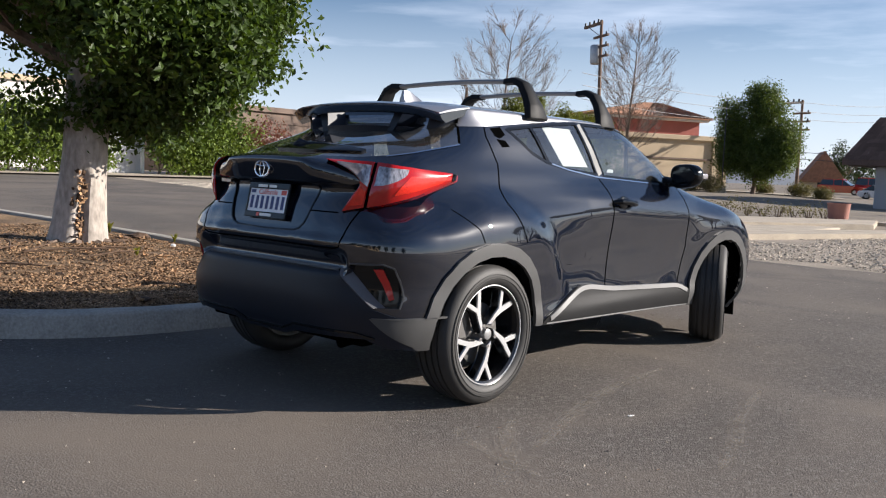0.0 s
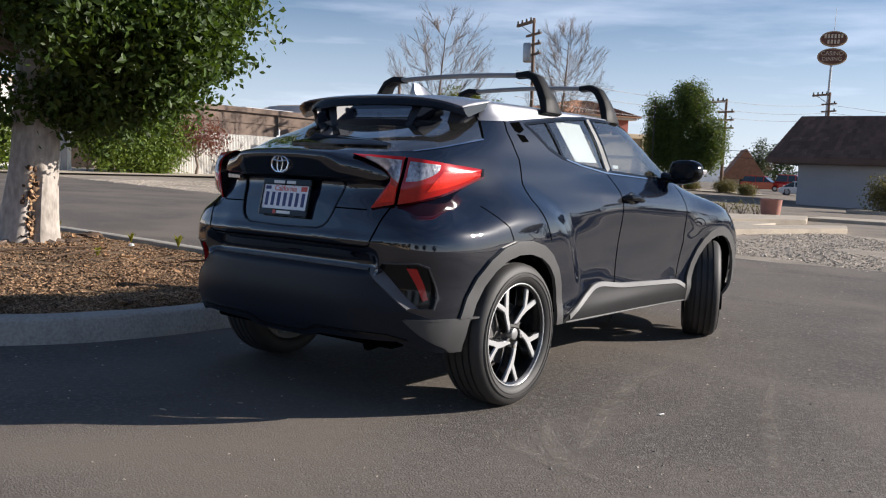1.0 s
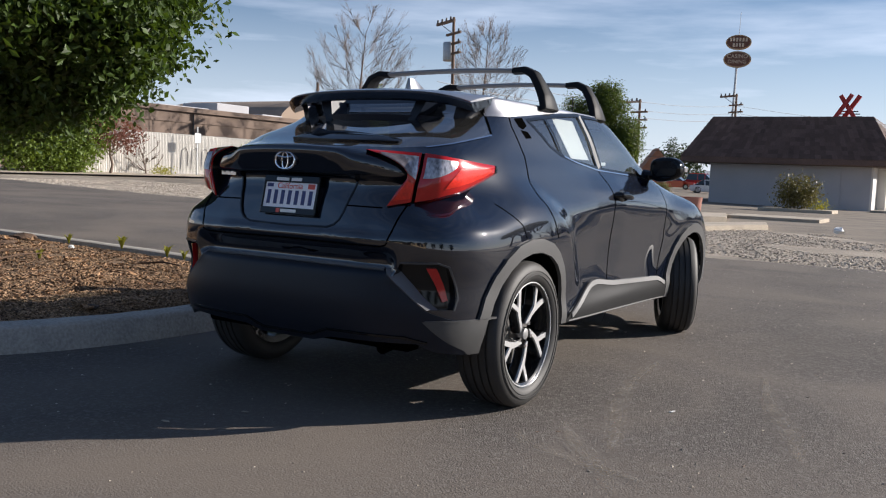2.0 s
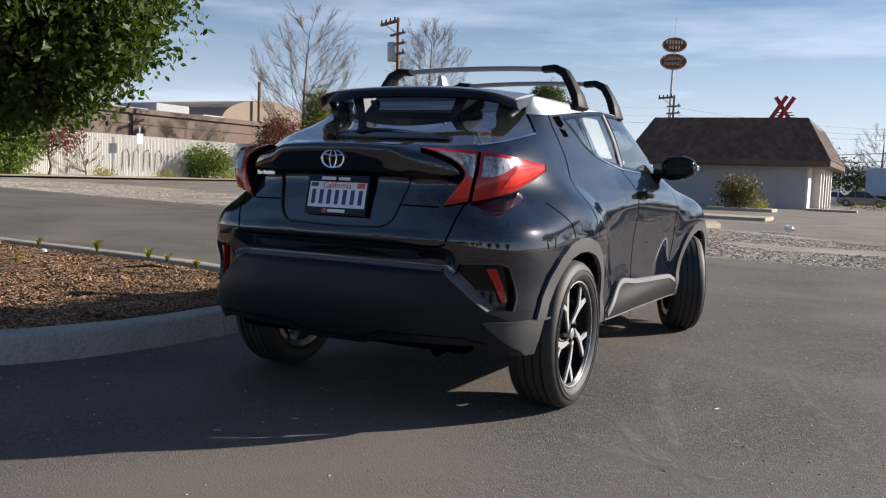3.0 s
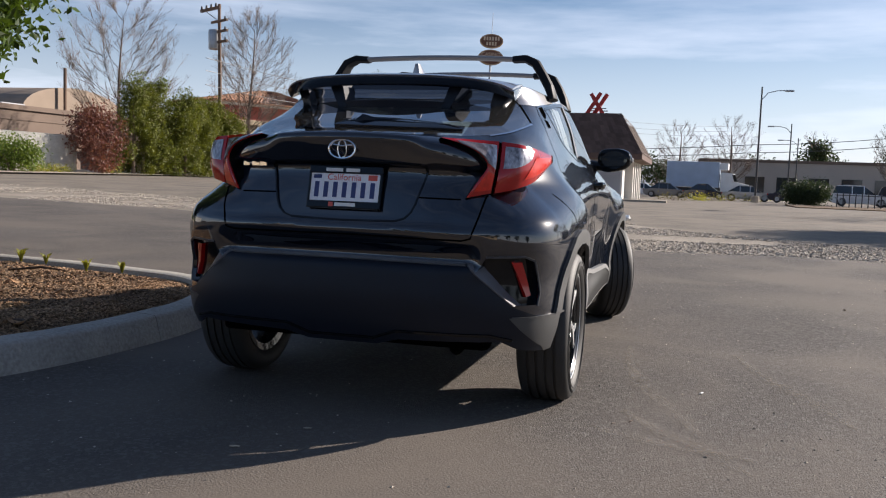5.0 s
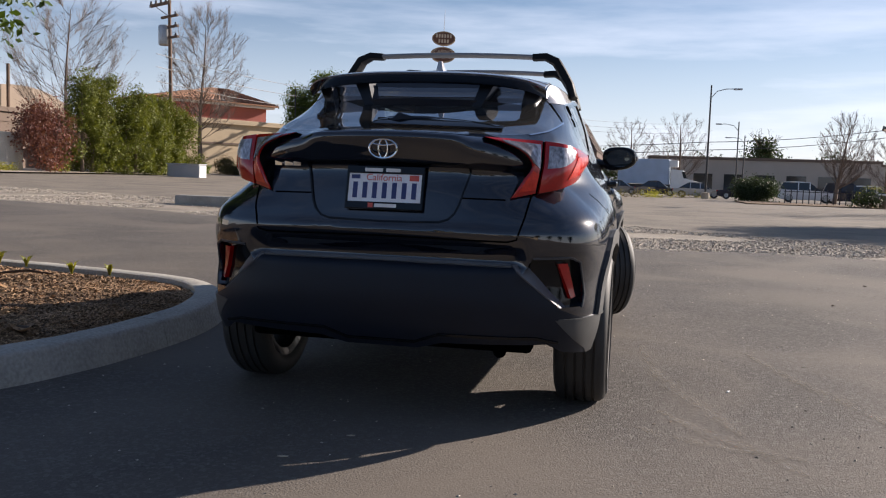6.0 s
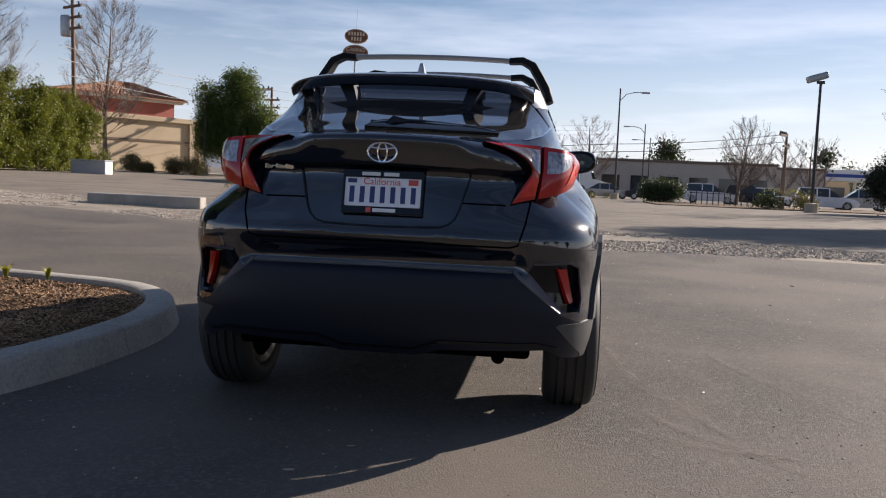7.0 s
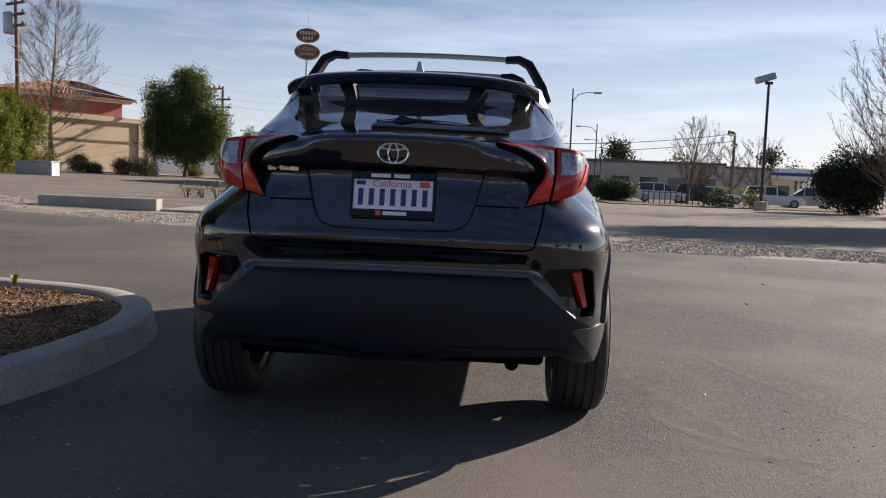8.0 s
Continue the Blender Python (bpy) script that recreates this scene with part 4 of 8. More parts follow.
for x, y, w, h, mat_, cnt, label, seed in [
        (-31.5, 39.4, 3.3, 3.9, "leaf_red", 8000, "dark red-leaved shrub before the fence", 51),
        (-32.0, 33.1, 2.6, 1.75, "leaf_hedge", 4200, "rounded green shrub against the fence", 53)]:
    bush("shrub", label, "shrub", x, y, w, w, h, M[mat_], cnt, 0.15, seed)
rt = leafy_tree("tree", "small dark red purple-leaved tree by the fence", -32.0, 22.9, 2.9, [((0, 0, 2.1), (1.1, 1.2, 0.8)), ((0.2, 0.7, 1.7), (0.7, 0.7, 0.5)), ((0, -0.7, 1.9), (0.8, 0.8, 0.6))], 0.06, 1.0, "leaf_red", 2600, 0.13, 56)
for y in (35.6, 36.4, 30.0, 26.0, 40.6, 34.4):
    bush("weed_clump", "low yellow flowering weeds at the fence", "weeds", -31.9, y, 1.3, 1.5, 0.35, M["leaf_yellow"], 420, 0.09, int(y * 10))

# brown flat-roofed shop behind the fence
shop = empty("building", "flat-roofed brown stucco commercial building behind the fence", "building")
part("wall", box(-62, -46, 26.0, 57.0, 0.2, 4.7), M["stucco_brown"], shop)
part("parapet", box(-62.2, -45.8, 25.8, 57.2, 4.7, 5.05), M["stucco_brown"], shop)
part("band", box(-46.0, -45.93, 25.9, 57.1, 3.95, 4.1), M["stucco_brown"], shop)
part("downpipe", tube([(-45.9, 40.6, 0.4), (-45.9, 40.6, 4.6)], 0.06, 8), M["dark_metal"], shop)
for y0, y1, h in ((46.8, 50.4, 6.0), (52.0, 54.5, 5.5), (41, 46, 5.45)):
    part("roof_unit", box(-54, -50, y0, y1, 5.0, h, 0.05), M["stucco_grey"], shop)
bm = bmesh.new()
pts = [(0, 0)] + [(9 * (1 - math.cos(math.pi * k / 16)) / 1.0 * 0.75, 2.2 * math.sin(math.pi * k / 16)) for k in range(17)]
arch = empty("building", "tan hall with a rounded gable roof", "building")
add_prism(bm, [(0, -5)] + pts[1:] + [(13.5, -5)], 16, Matrix.Translation((-52, 56.5, 5.4)) @ Matrix(((0, 0, -1, 0), (1, 0, 0, 0), (0, 1, 0, 0), (0, 0, 0, 1))))
part("wall", bm, M["stucco_hall"], arch)
part("roof_pipe", tube([(-51.5, 61.0, 5), (-51.5, 61.0, 9.2)], 0.14, 8), M["wood_pole"], arch)
# pale building behind the far hedge
pale = empty("building", "white flat-roofed building behind the hedge", "building")
part("wall", box(-60, -44, -6, 20.2, 0.2, 5.0), M["stucco_white"], pale)
part("parapet", box(-60.2, -43.8, -6.2, 20.4, 5.0, 5.3), M["stucco_tan"], pale)

# ---- tan and red restaurant with a tiled hip roof ----
rest = empty("building", "tan stucco restaurant with red tower and tiled hip roof", "building", Matrix.Translation((-31.8, 76, 0)) @ pose(0, 0, 0, 0, 0, 60) @ Matrix.Translation((33.7, -76, 0)))
part("wall", box(-50, -33.7, 76.0, 90, -0.2, 4.9), M["stucco_tan"], rest)
part("cornice", box(-50.3, -33.4, 75.7, 90.3, 4.9, 5.35, 0.05), M["stucco_tan"], rest)
part("band", box(-50, -33.65, 75.9, 76.0, 3.1, 3.25), M["stucco_brown"], rest)
for x in (-33.9, -35.0):
    part("pilaster", box(x - 0.25, x + 0.25, 75.75, 76.0, -0.1, 4.9), M["stucco_tan"], rest)
part("tower_wall", box(-46.0, -35.4, 78, 85, 5.0, 6.9), M["stucco_red"], rest, "dull red stucco")
part("eave_board", box(-46.6, -34.8, 77.4, 85.6, 6.75, 6.95), M["stucco_white"], rest, "white painted eave")
roof = part("roof", add_prism(bmesh.new(), [(-46.9, 77.1), (-34.5, 77.1), (-34.5, 85.9), (-46.9, 85.9)], 0.12, Matrix.Translation((0, 0, 6.95))), M["tile"], rest, "brown clay tiles")
bm = bmesh.new()
apex0, apex1 = Vector((-37.6, 81.5, 8.6)), Vector((-39.2, 81.5, 8.6))
for (c0, c1, t0, t1) in (((-46.9, 77.1), (-34.5, 77.1), apex1, apex0), ((-34.5, 77.1), (-34.5, 85.9), apex0, apex0), ((-34.5, 85.9), (-46.9, 85.9), apex0, apex1), ((-46.9, 85.9), (-46.9, 77.1), apex1, apex1)):
    c0, c1 = Vector((*c0, 7.05)), Vector((*c1, 7.05))
    rows_, cols = 14, 30
    for i in range(rows_):
        for j in range(cols):
            def at(u, v, up):
                a, b = c0 + (c1 - c0) * u, t0 + (t1 - t0) * u
                return a + (b - a) * v + Vector((0, 0, up))
            u0, u1, v0, v1 = j / cols, (j + 0.97) / cols, i / rows_, (i + 1.08) / rows_
            um = (u0 + u1) / 2
            q = [bm.verts.new(at(u0, v0, 0.02)), bm.verts.new(at(um, v0, 0.13)), bm.verts.new(at(u1, v0, 0.02)), bm.verts.new(at(u1, min(v1, 1), 0.0)), bm.verts.new(at(um, min(v1, 1), 0.08)), bm.verts.new(at(u0, min(v1, 1), 0.0))]
            bm.faces.new((q[0], q[1], q[4], q[5]))
            bm.faces.new((q[1], q[2], q[3], q[4]))
tiles = part("roof_tiles", bm, M["tile"], roof)
tagged(tiles, kind="stuff")

# clipped shrubs along the restaurant
for k, (x, y, w, h, m_) in enumerate([(-36.1, 62.9, 2.2, 1.6, "leaf_olive"), (-32.5, 63.3, 1.5, 1.4, "leaf_olive"), (-28.7, 62.9, 1.6, 1.25, "leaf_olive"), (-27.0, 62.9, 2.0, 1.35, "leaf_olive"), (-34.9, 63.8, 0.8, 0.7, "leaf_hedge"), (-31.5, 63.8, 0.9, 0.65, "leaf_olive"), (-25.9, 71, 1.4, 0.9, "leaf_olive"), (-22.5, 70, 1.8, 1.0, "leaf_olive"), (-20.0, 68, 1.2, 0.8, "leaf_olive")]):
    bush("shrub", "clipped round shrub beside the restaurant", "shrub", x, y, w, w, h, M[m_], 4200, 0.10, 200 + k, blobs=[((0, 0, h * 0.5), (w * 0.5, w * 0.5, h * 0.5)), ((w * 0.12, 0, h * 0.42), (w * 0.42, w * 0.45, h * 0.42)), ((-w * 0.14, 0.05, h * 0.5), (w * 0.38, w * 0.4, h * 0.46))])
leafy_tree("tree", "tall dense green tree beyond the lot", -25.5, 67.6, 9.4, [((0.3, 0, 4.78), (1.5, 1.5, 1.84)), ((-2.6, 0, 6.62), (0.9, 1.0, 1.38)), ((-1.6, 0.3, 5.15), (1.2, 1.2, 1.20)), ((0.6, 0, 7.91), (1.1, 1.1, 1.20)), ((1.2, -0.3, 6.81), (1.2, 1.2, 0.92)), ((2.3, 0.3, 4.78), (1.2, 1.2, 1.38)), ((1.9, 0, 3.04), (1.5, 1.4, 1.38)), ((-1.9, 0, 3.59), (1.4, 1.3, 1.56)), ((0.3, 0, 2.39), (1.7, 1.6, 1.38)), ((-0.3, 0, 8.28), (0.7, 0.7, 0.74)), ((-0.7, 0, 6.4), (1.5, 1.3, 1.5)), ((-2.3, 0.2, 4.7), (1.2, 1.2, 1.3)), ((2.4, 0, 3.7), (1.2, 1.1, 1.2)), ((0.2, 0.2, 3.2), (2.0, 1.6, 1.5)), ((-2.2, 0, 2.6), (1.1, 1.1, 1.1))], 0.16, 2.0, "leaf_tree", 80000, 0.16, 61)
leafy_tree("tree", "narrow dark evergreen tree far off", -19.5, 150, 10, [((0, 0, 6), (2.2, 2.2, 3)), ((0, 0, 8.6), (1.2, 1.2, 1.8))], 0.2, 3, "leaf_dark", 3500, 0.4, 62)

# utility cabinet
cab_ = empty("utility_box", "grey-green utility cabinet with a pale end by the hedge", "utility box", pose(-27.2, 47.2, 0.25))
part("body", box(-1.1, 1.1, -0.5, 0.5, 0, 0.85, 0.04), M["stucco_grey"], cab_)
part("lid", box(-1.15, 1.15, -0.55, 0.55, 0.85, 0.92, 0.02), M["stucco_grey"], cab_)
# end that faces the sun: its brightness is put into a white colour
part("sunlit_end", box(1.1, 1.13, -0.45, 0.45, 0.05, 0.8), M["white_paint"], cab_, "end whitened as the sunlit side")

# bare trees on the far side
bare_tree("tree", "leafless slender tree behind the brown building", -35.5, 46.8, 12.2, 0.14, 71, wide=4.4, low=0.3, limbs=52)
bare_tree("tree", "leafless slender tree near the restaurant", -32.4, 59.0, 13.4, 0.17, 72, wide=3.3, low=0.24, limbs=60)
bare_tree("tree", "leafless tree far behind the street", 0.2, 116, 9.8, 0.22, 73, wide=3.6, low=0.25, limbs=36)
bare_tree("tree", "leafless tree far behind the street", 6.6, 116, 10.6, 0.24, 74, wide=4.4, low=0.25, limbs=40)
bare_tree("tree", "wind-swept leafless tree leaning over the verge", 15.9, 66.8, 6.9, 0.15, 75, wide=2.2, low=0.3, limbs=46, lean=0.13, fan=0.6)
bare_tree("tree", "large leafless tree with fine twigs", 22.6, 44.6, 9.8, 0.24, 76, wide=4.3, low=0.2, limbs=64)
bare_tree("tree", "leafless tree behind the fuel station", 34.0, 110, 8.5, 0.2, 77, wide=3.6, low=0.3, limbs=34)
bare_tree("tree", "leafless tree behind the fuel station", 27.0, 96, 7, 0.15, 78, wide=2.6, low=0.3, limbs=30)
bare_tree("tree", "leafless tree over the casino roof line", -9.5, 130, 9.5, 0.2, 79, wide=4.2, low=0.3, limbs=34)


def utility_pole(x, y, h, label, arms=3, turn=0.0, lean=0.0, box_=True):
    p = empty("utility_pole", label, "utility pole", pose(x, y, rise(x, y) - 0.2, 0, lean, turn))
    part("pole", tube([(0, 0, 0), (0, 0, h)], [0.17, 0.11], 10), M["wood_pole"], p, smooth=True)
    part("crossarm", box(-2.3, 0.1, -0.09, 0.09, h - 0.32, h - 0.12), M["wood_pole"], p)
    part("brace", tube([(-1.7, 0, h - 0.3), (-0.1, 0, h - 1.2)], 0.035, 6), M["galv"], p)
    for k, x_ in enumerate((-2.2, -1.6, -1.0, -0.4)):
        part("insulator", tube([(x_, 0, h - 0.14), (x_, 0, h + 0.12)], [0.1, 0.07], 8), M["dark_metal"], p)
    for k in range(arms):
        z = h - 1.3 - k * 0.75
        part("crossarm", box(-0.95, 0.95, -0.08, 0.08, z, z + 0.16), M["wood_pole"], p)
        part("insulator", tube([(0.7, 0, z + 0.1), (0.7, 0, z + 0.35)], [0.09, 0.06], 8), M["dark_metal"], p)
    if box_:
        part("transformer", lathe([(0.0, h - 3.2), (0.42, h - 3.2), (0.45, h - 3.1), (0.45, h - 1.9), (0.4, h - 1.8), (0.0, h - 1.8)], 16), M["galv"], p, "grey steel transformer drum", smooth=True).location = (-0.62, 0, 0)
    return p


utility_pole(-31.9, 53.6, 12.7, "brown wooden utility pole with transformer and crossarms", turn=-25, lean=-2.0)
utility_pole(-25.7, 78, 8.8, "wooden utility pole with crossarms beyond the tree", turn=-20, box_=False)
utility_pole(-20.4, 93.7, 11.0, "wooden utility pole with crossarms behind the casino", turn=-30, box_=False)
utility_pole(23.4, 82, 7.0, "dark wooden pole carrying wires along the street", arms=1, turn=60, box_=False)


def wire(points, r=0.018):
    out = []
    for a, b in zip(points, points[1:]):
        a, b = Vector(a), Vector(b)
        for k in range(9):
            t = k / 8
            out.append(a + (b - a) * t - Vector((0, 0, 0.9 * 4 * t * (1 - t) * (b - a).length / 60)))
    w = part("wire", tube(out, r, 5), M["dark_metal"])
    return tagged(w, "thin dark overhead cable between poles", "cable", "overhead cables")


for dz in (0, -0.8, -1.5):
    wire([(-25, 78, 8.6 + dz), (-20.4, 93.7, 9.6 + dz), (10, 150, 11 + dz)], 0.02)
for dz in (0, -0.7):
    wire([(23.4, 82, 6.4 + dz), (6.9, 78, 4.7 + dz), (-30, 90, 4.6 + dz)], 0.03)
for k, z in enumerate((8.0, 7.2, 6.3)):
    wire([(-28.8, 46.2, z), (-25, 78, z + 0.6)], 0.02)

# ---- the low building with the mansard roof ----
cas = empty("building", "low pale building with dark shingled mansard roof", "building")
z0 = -0.5
# front greyed and side whitened: shade and sunlight put into the stucco
part("wall", box(-12.5, -2.9, 54.5, 68.0, z0, 2.75), M["stucco_grey"], cas, "stucco greyed as the shaded front")
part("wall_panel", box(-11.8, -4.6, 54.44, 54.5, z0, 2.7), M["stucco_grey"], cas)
part("wall", box(-2.9, -2.78, 54.52, 67.9, z0, 2.7), M["stucco_white"], cas, "stucco side whitened as sunlit")
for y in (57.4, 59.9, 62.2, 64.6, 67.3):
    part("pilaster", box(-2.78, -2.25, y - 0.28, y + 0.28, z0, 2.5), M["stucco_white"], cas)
part("doorway", box(-2.78, -2.74, 60.2, 61.9, z0 + 0.1, 2.2), M["dark_metal"], cas, "dark recessed doorway")
part("soffit", box(-13.8, -1.6, 53.3, 69.2, 2.45, 2.72), M["stucco_brown"], cas)


def mansard(x0, x1, y0, y1, za, zb, inset, rows_=10):
    """Sloped roof sides, lapped in courses of shingles."""
    bm = bmesh.new()
    for i in range(rows_):
        t0, t1 = i / rows_, (i + 1.0) / rows_
        def ring(t, out):
            q = inset * t - out
            z = za + (zb - za) * t
            return [Vector((x0 + q, y0 + q, z)), Vector((x1 - q, y0 + q, z)), Vector((x1 - q, y1 - q, z)), Vector((x0 + q, y1 - q, z))]
        a, b = ring(t0, 0.03), ring(t1, 0.0)
        for k in range(4):
            p, q, r_, s_ = a[k], a[(k + 1) % 4], b[(k + 1) % 4], b[k]
            n = 40
            for j in range(n):
                u0, u1 = j / n, (j + 1) / n
                drop = Vector((0, 0, -0.015 * ((j * 7 + i * 3) % 3)))
                bm.faces.new([bm.verts.new(v) for v in (p + (q - p) * u0 + drop, p + (q - p) * u1 + drop, s_ + (r_ - s_) * u1, s_ + (r_ - s_) * u0)])
    return bm


roof = part("roof", box(-12.2, -3.2, 54.9, 67.6, 2.7, 5.4), M["shingle"], cas)
sh = part("roof_shingles", mansard(-14.1, -1.5, 53.1, 69.4, 2.85, 5.5, 1.55), M["shingle"], roof, "dark brown shingles")
tagged(sh, kind="stuff")
part("fascia", box(-14.1, -1.5, 53.1, 69.4, 2.5, 2.84), M["shingle"], cas)
# red crossed sign on the roof
xs_ = empty("roof_sign", "red crossed-beam sign standing on the roof", "sign", pose(-5.3, 62.0, 5.58))
for sgn in (-1, 1):
    bm = box(-0.14, 0.14, -0.10, 0.10, -1.15, 1.12)
    e = part("beam", bm, M["sign_red"], xs_)
    e.matrix_basis = pose(0.0, 0.13 * sgn, 0.95, 0, 32 * sgn, 0)
e = part("beam", box(-0.13, 0.13, -0.1, 0.1, -0.9, 1.18), M["sign_red"], xs_)
e.matrix_basis = pose(-0.48, -0.3, 0.95, 0, 32, 0)
for k in range(5):
    part("slat", box(-1.1 + 0.12 * k, -0.45 + 0.08 * k, -0.2, -0.14, 0.05 + 0.18 * k, 0.13 + 0.18 * k), M["sign_red"], xs_)
    part("slat", box(0.4 - 0.08 * k, 1.05 - 0.12 * k, -0.2, -0.14, 0.05 + 0.18 * k, 0.12 + 0.18 * k), M["dark_metal"], xs_)
# crumpled white litter on the gravel
bm = bmesh.new()
bmesh.ops.create_icosphere(bm, subdivisions=2, radius=0.13)
for v in bm.verts:
    v.co = v.co * (0.75 + 0.9 * abs(noise.noise(v.co * 14))) * 1.0
    v.co.z = v.co.z * 0.6 + 0.06
lit = part("litter", bm, M["white_paint"])
lit.matrix_basis = pose(-0.12, 18.8, 0.03)
tagged(lit, "crumpled white paper litter on the gravel", "litter")
# concrete edging, shrub and planter in front
for x0, x1, y0, y1, h in ((-6.6, -3.2, 41.2, 43.4, 0.12), (-4.6, -1.6, 26.2, 28.4, 0.08), (-2.5, 0.2, 51.0, 52.4, 0.1)):
    e = part("pavement", box(x0, x1, y0, y1, -0.4, rise((x0 + x1) / 2, y0) + h, 0.02), M["concrete"])
    tagged(e, "low concrete walk before the pale building", "pavement", kind="structure")
bush("shrub", "round flowering shrub before the pale building", "shrub", -5.0, 42.4, 1.9, 1.7, 1.6, M["leaf_olive"], 3600, 0.13, 81, lift=0.05)
for k in range(6):
    bush("weed_clump", "dry yellow-green weeds on the far verge", "weeds", 0.3 + 1.5 * k, 66 + 3.2 * k, 2.6, 2.2, 0.32, M["leaf_yellow"] if k % 3 else M["leaf_olive"], 260, 0.13, 830 + k)
bush("weed_clump", "yellow-green weeds beside the shrub", "weeds", -3.9, 42.2, 1.0, 0.8, 0.4, M["leaf_yellow"], 300, 0.1, 82, lift=0.05)
pl = empty("planter", "round terracotta-coloured concrete planter on the kerb", "planter", pose(-5.7, 26.2, 0.05) @ Matrix.Diagonal((0.7, 0.7, 0.7, 1)))
part("body", lathe([(0, 0), (0.42, 0), (0.5, 0.75), (0.52, 0.8), (0.46, 0.8), (0.44, 0.68), (0, 0.66)], 24), M["terracotta"], pl, smooth=True)
for poly, h in (([(-4.1, 12.9), (-1.85, 19.5), (-2.25, 21.3), (-4.9, 15.6)], 0.10), ([(-6.6, 17.6), (-3.7, 22.9), (-4.6, 26.6), (-8.0, 22.6)], 0.12)):
    bm = add_prism(bmesh.new(), poly, h + 0.3, Matrix.Translation((0, 0, -0.3)))
    bmesh.ops.bevel(bm, geom=[e for e in bm.edges if all(v.co.z > 0 for v in e.verts)], offset=0.025, segments=2, affect='EDGES')
    kb = part("kerb", bm, M["concrete"])
    tagged(kb, "pale concrete kerb strip at the lot edge", "kerb", kind="structure")
for k in range(9):
    bush("dry_weed", "dry leafless brush on the verge", "weeds", -10.2 + k * 0.42, 25.6 + k * 0.35, 0.9, 0.9, 0.45, M["leaf_olive"], 160, 0.07, 400 + k)
kb = part("kerb", box(-10.3, -7.45, 15.85, 16.25, -0.1, 0.29, 0.03), M["kerb"])
tagged(kb, "raised concrete kerb block at the gravel", "kerb", kind="structure")
kb = part("pavement", box(-7.4, -4.0, 15.95, 21.0, -0.1, 0.06, 0.02), M["concrete"])
tagged(kb, "pale dusty concrete walkway by the kerb", "pavement", kind="structure")
for x0, x1, y0, y1 in ((-36, -29.8, 8, 56), (-45, -20, 69, 74)):
    verts = [(x, y, rise(x, y) + 0.06) for y in np.linspace(y0, y1, 12) for x in np.linspace(x0, x1, 5)]
    faces = [(j * 5 + i, j * 5 + i + 1, (j + 1) * 5 + i + 1, (j + 1) * 5 + i) for j in range(11) for i in range(4)]
    e = put("pavement", mesh_of("pavement", verts, faces, M["concrete"]))
    tagged(e, "pale dirt and concrete verge along the fence", "pavement", kind="structure")

# ---- tall oval roadside sign ----
sg = empty("sign", "tall roadside sign of two brown ovals on a pole", "sign", pose(-28.4, 125.0, 0, 0, 1.0, 12))
part("pole", tube([(0, 0, 0), (0, 0, 18.0)], [0.22, 0.16], 10), M["galv"], sg)
part("spire", tube([(0, 0, 18), (0, 0, 25.5)], [0.07, 0.03], 6), M["galv"], sg)
for zc, a, b in ((21.3, 1.75, 1.05), (18.9, 1.9, 1.15)):
    bm = bmesh.new()
    add_prism(bm, [(a * math.cos(t), b * math.sin(t)) for t in [2 * math.pi * k / 32 for k in range(32)]], 0.5, pose(0, 0.25, zc, 90))
    oval = part("oval_rim", bm, M["sign_rim"], sg)
    bm = bmesh.new()
    add_prism(bm, [(a * 0.9 * math.cos(t), b * 0.86 * math.sin(t)) for t in [2 * math.pi * k / 32 for k in range(32)]], 0.56, pose(0, 0.28, zc, 90))
    part("oval_face", bm, M["sign_brown"], oval, "brown oval face")


def lettering(text, size, m, material, parent, name="lettering", extrude=0.01):
    c = bpy.data.curves.new(name, 'FONT')
    c.body, c.size, c.extrude = text, size, extrude
    c.align_x, c.align_y = 'CENTER', 'CENTER'
    tmp = bpy.data.objects.new(name, c)
    scene.collection.objects.link(tmp)
    bpy.context.view_layer.update()
    me = bpy.data.meshes.new_from_object(tmp.evaluated_get(bpy.context.evaluated_depsgraph_get()))
    bpy.data.objects.remove(tmp)
    me.materials.clear()
    me.materials.append(material)
    me.transform(m)
    return put(name, me, parent)


lettering("CASINO", 0.78, pose(0, -0.32, 19.3, 90), M["sign_letter"], sg)
lettering("DINING", 0.72, pose(0, -0.32, 18.55, 90), M["sign_letter"], sg)
for z, n in ((21.65, 6), (20.9, 4)):
    for k in range(n):
        x = (k - (n - 1) / 2) * 0.42
        part("letter_bar", box(x - 0.13, x + 0.13, -0.34, -0.3, z - 0.26, z + 0.26), M["sign_letter"], sg)

# ---- street lamps ----


def street_lamp(x, y, h, arms, label, r=0.08, turn=0):
    s = empty("street_lamp", label, "street lamp", pose(x, y, rise(x, y) - 0.05, 0, 0, turn))
    part("pole", tube([(0, 0, 0), (0, 0, h)], [r * 1.2, r * 0.8], 10), M["dark_metal"], s, smooth=True)
    part("base", lathe([(0, 0), (0.35, 0), (0.33, 0.55), (0, 0.6)], 14), M["concrete"], s)
    for a in arms:
        pts = [(0, 0, h - 1.1), (0.5 * a, 0, h - 0.5), (1.2 * a, 0, h - 0.32), (1.9 * a, 0, h - 0.3)]
        arm = part("arm", tube(pts, 0.04, 6), M["galv"], s)
        part("lamp_head", box(min(1.8 * a, 2.5 * a), max(1.8 * a, 2.5 * a), -0.14, 0.14, h - 0.4, h - 0.26, 0.03), M["galv"], arm)
    return s


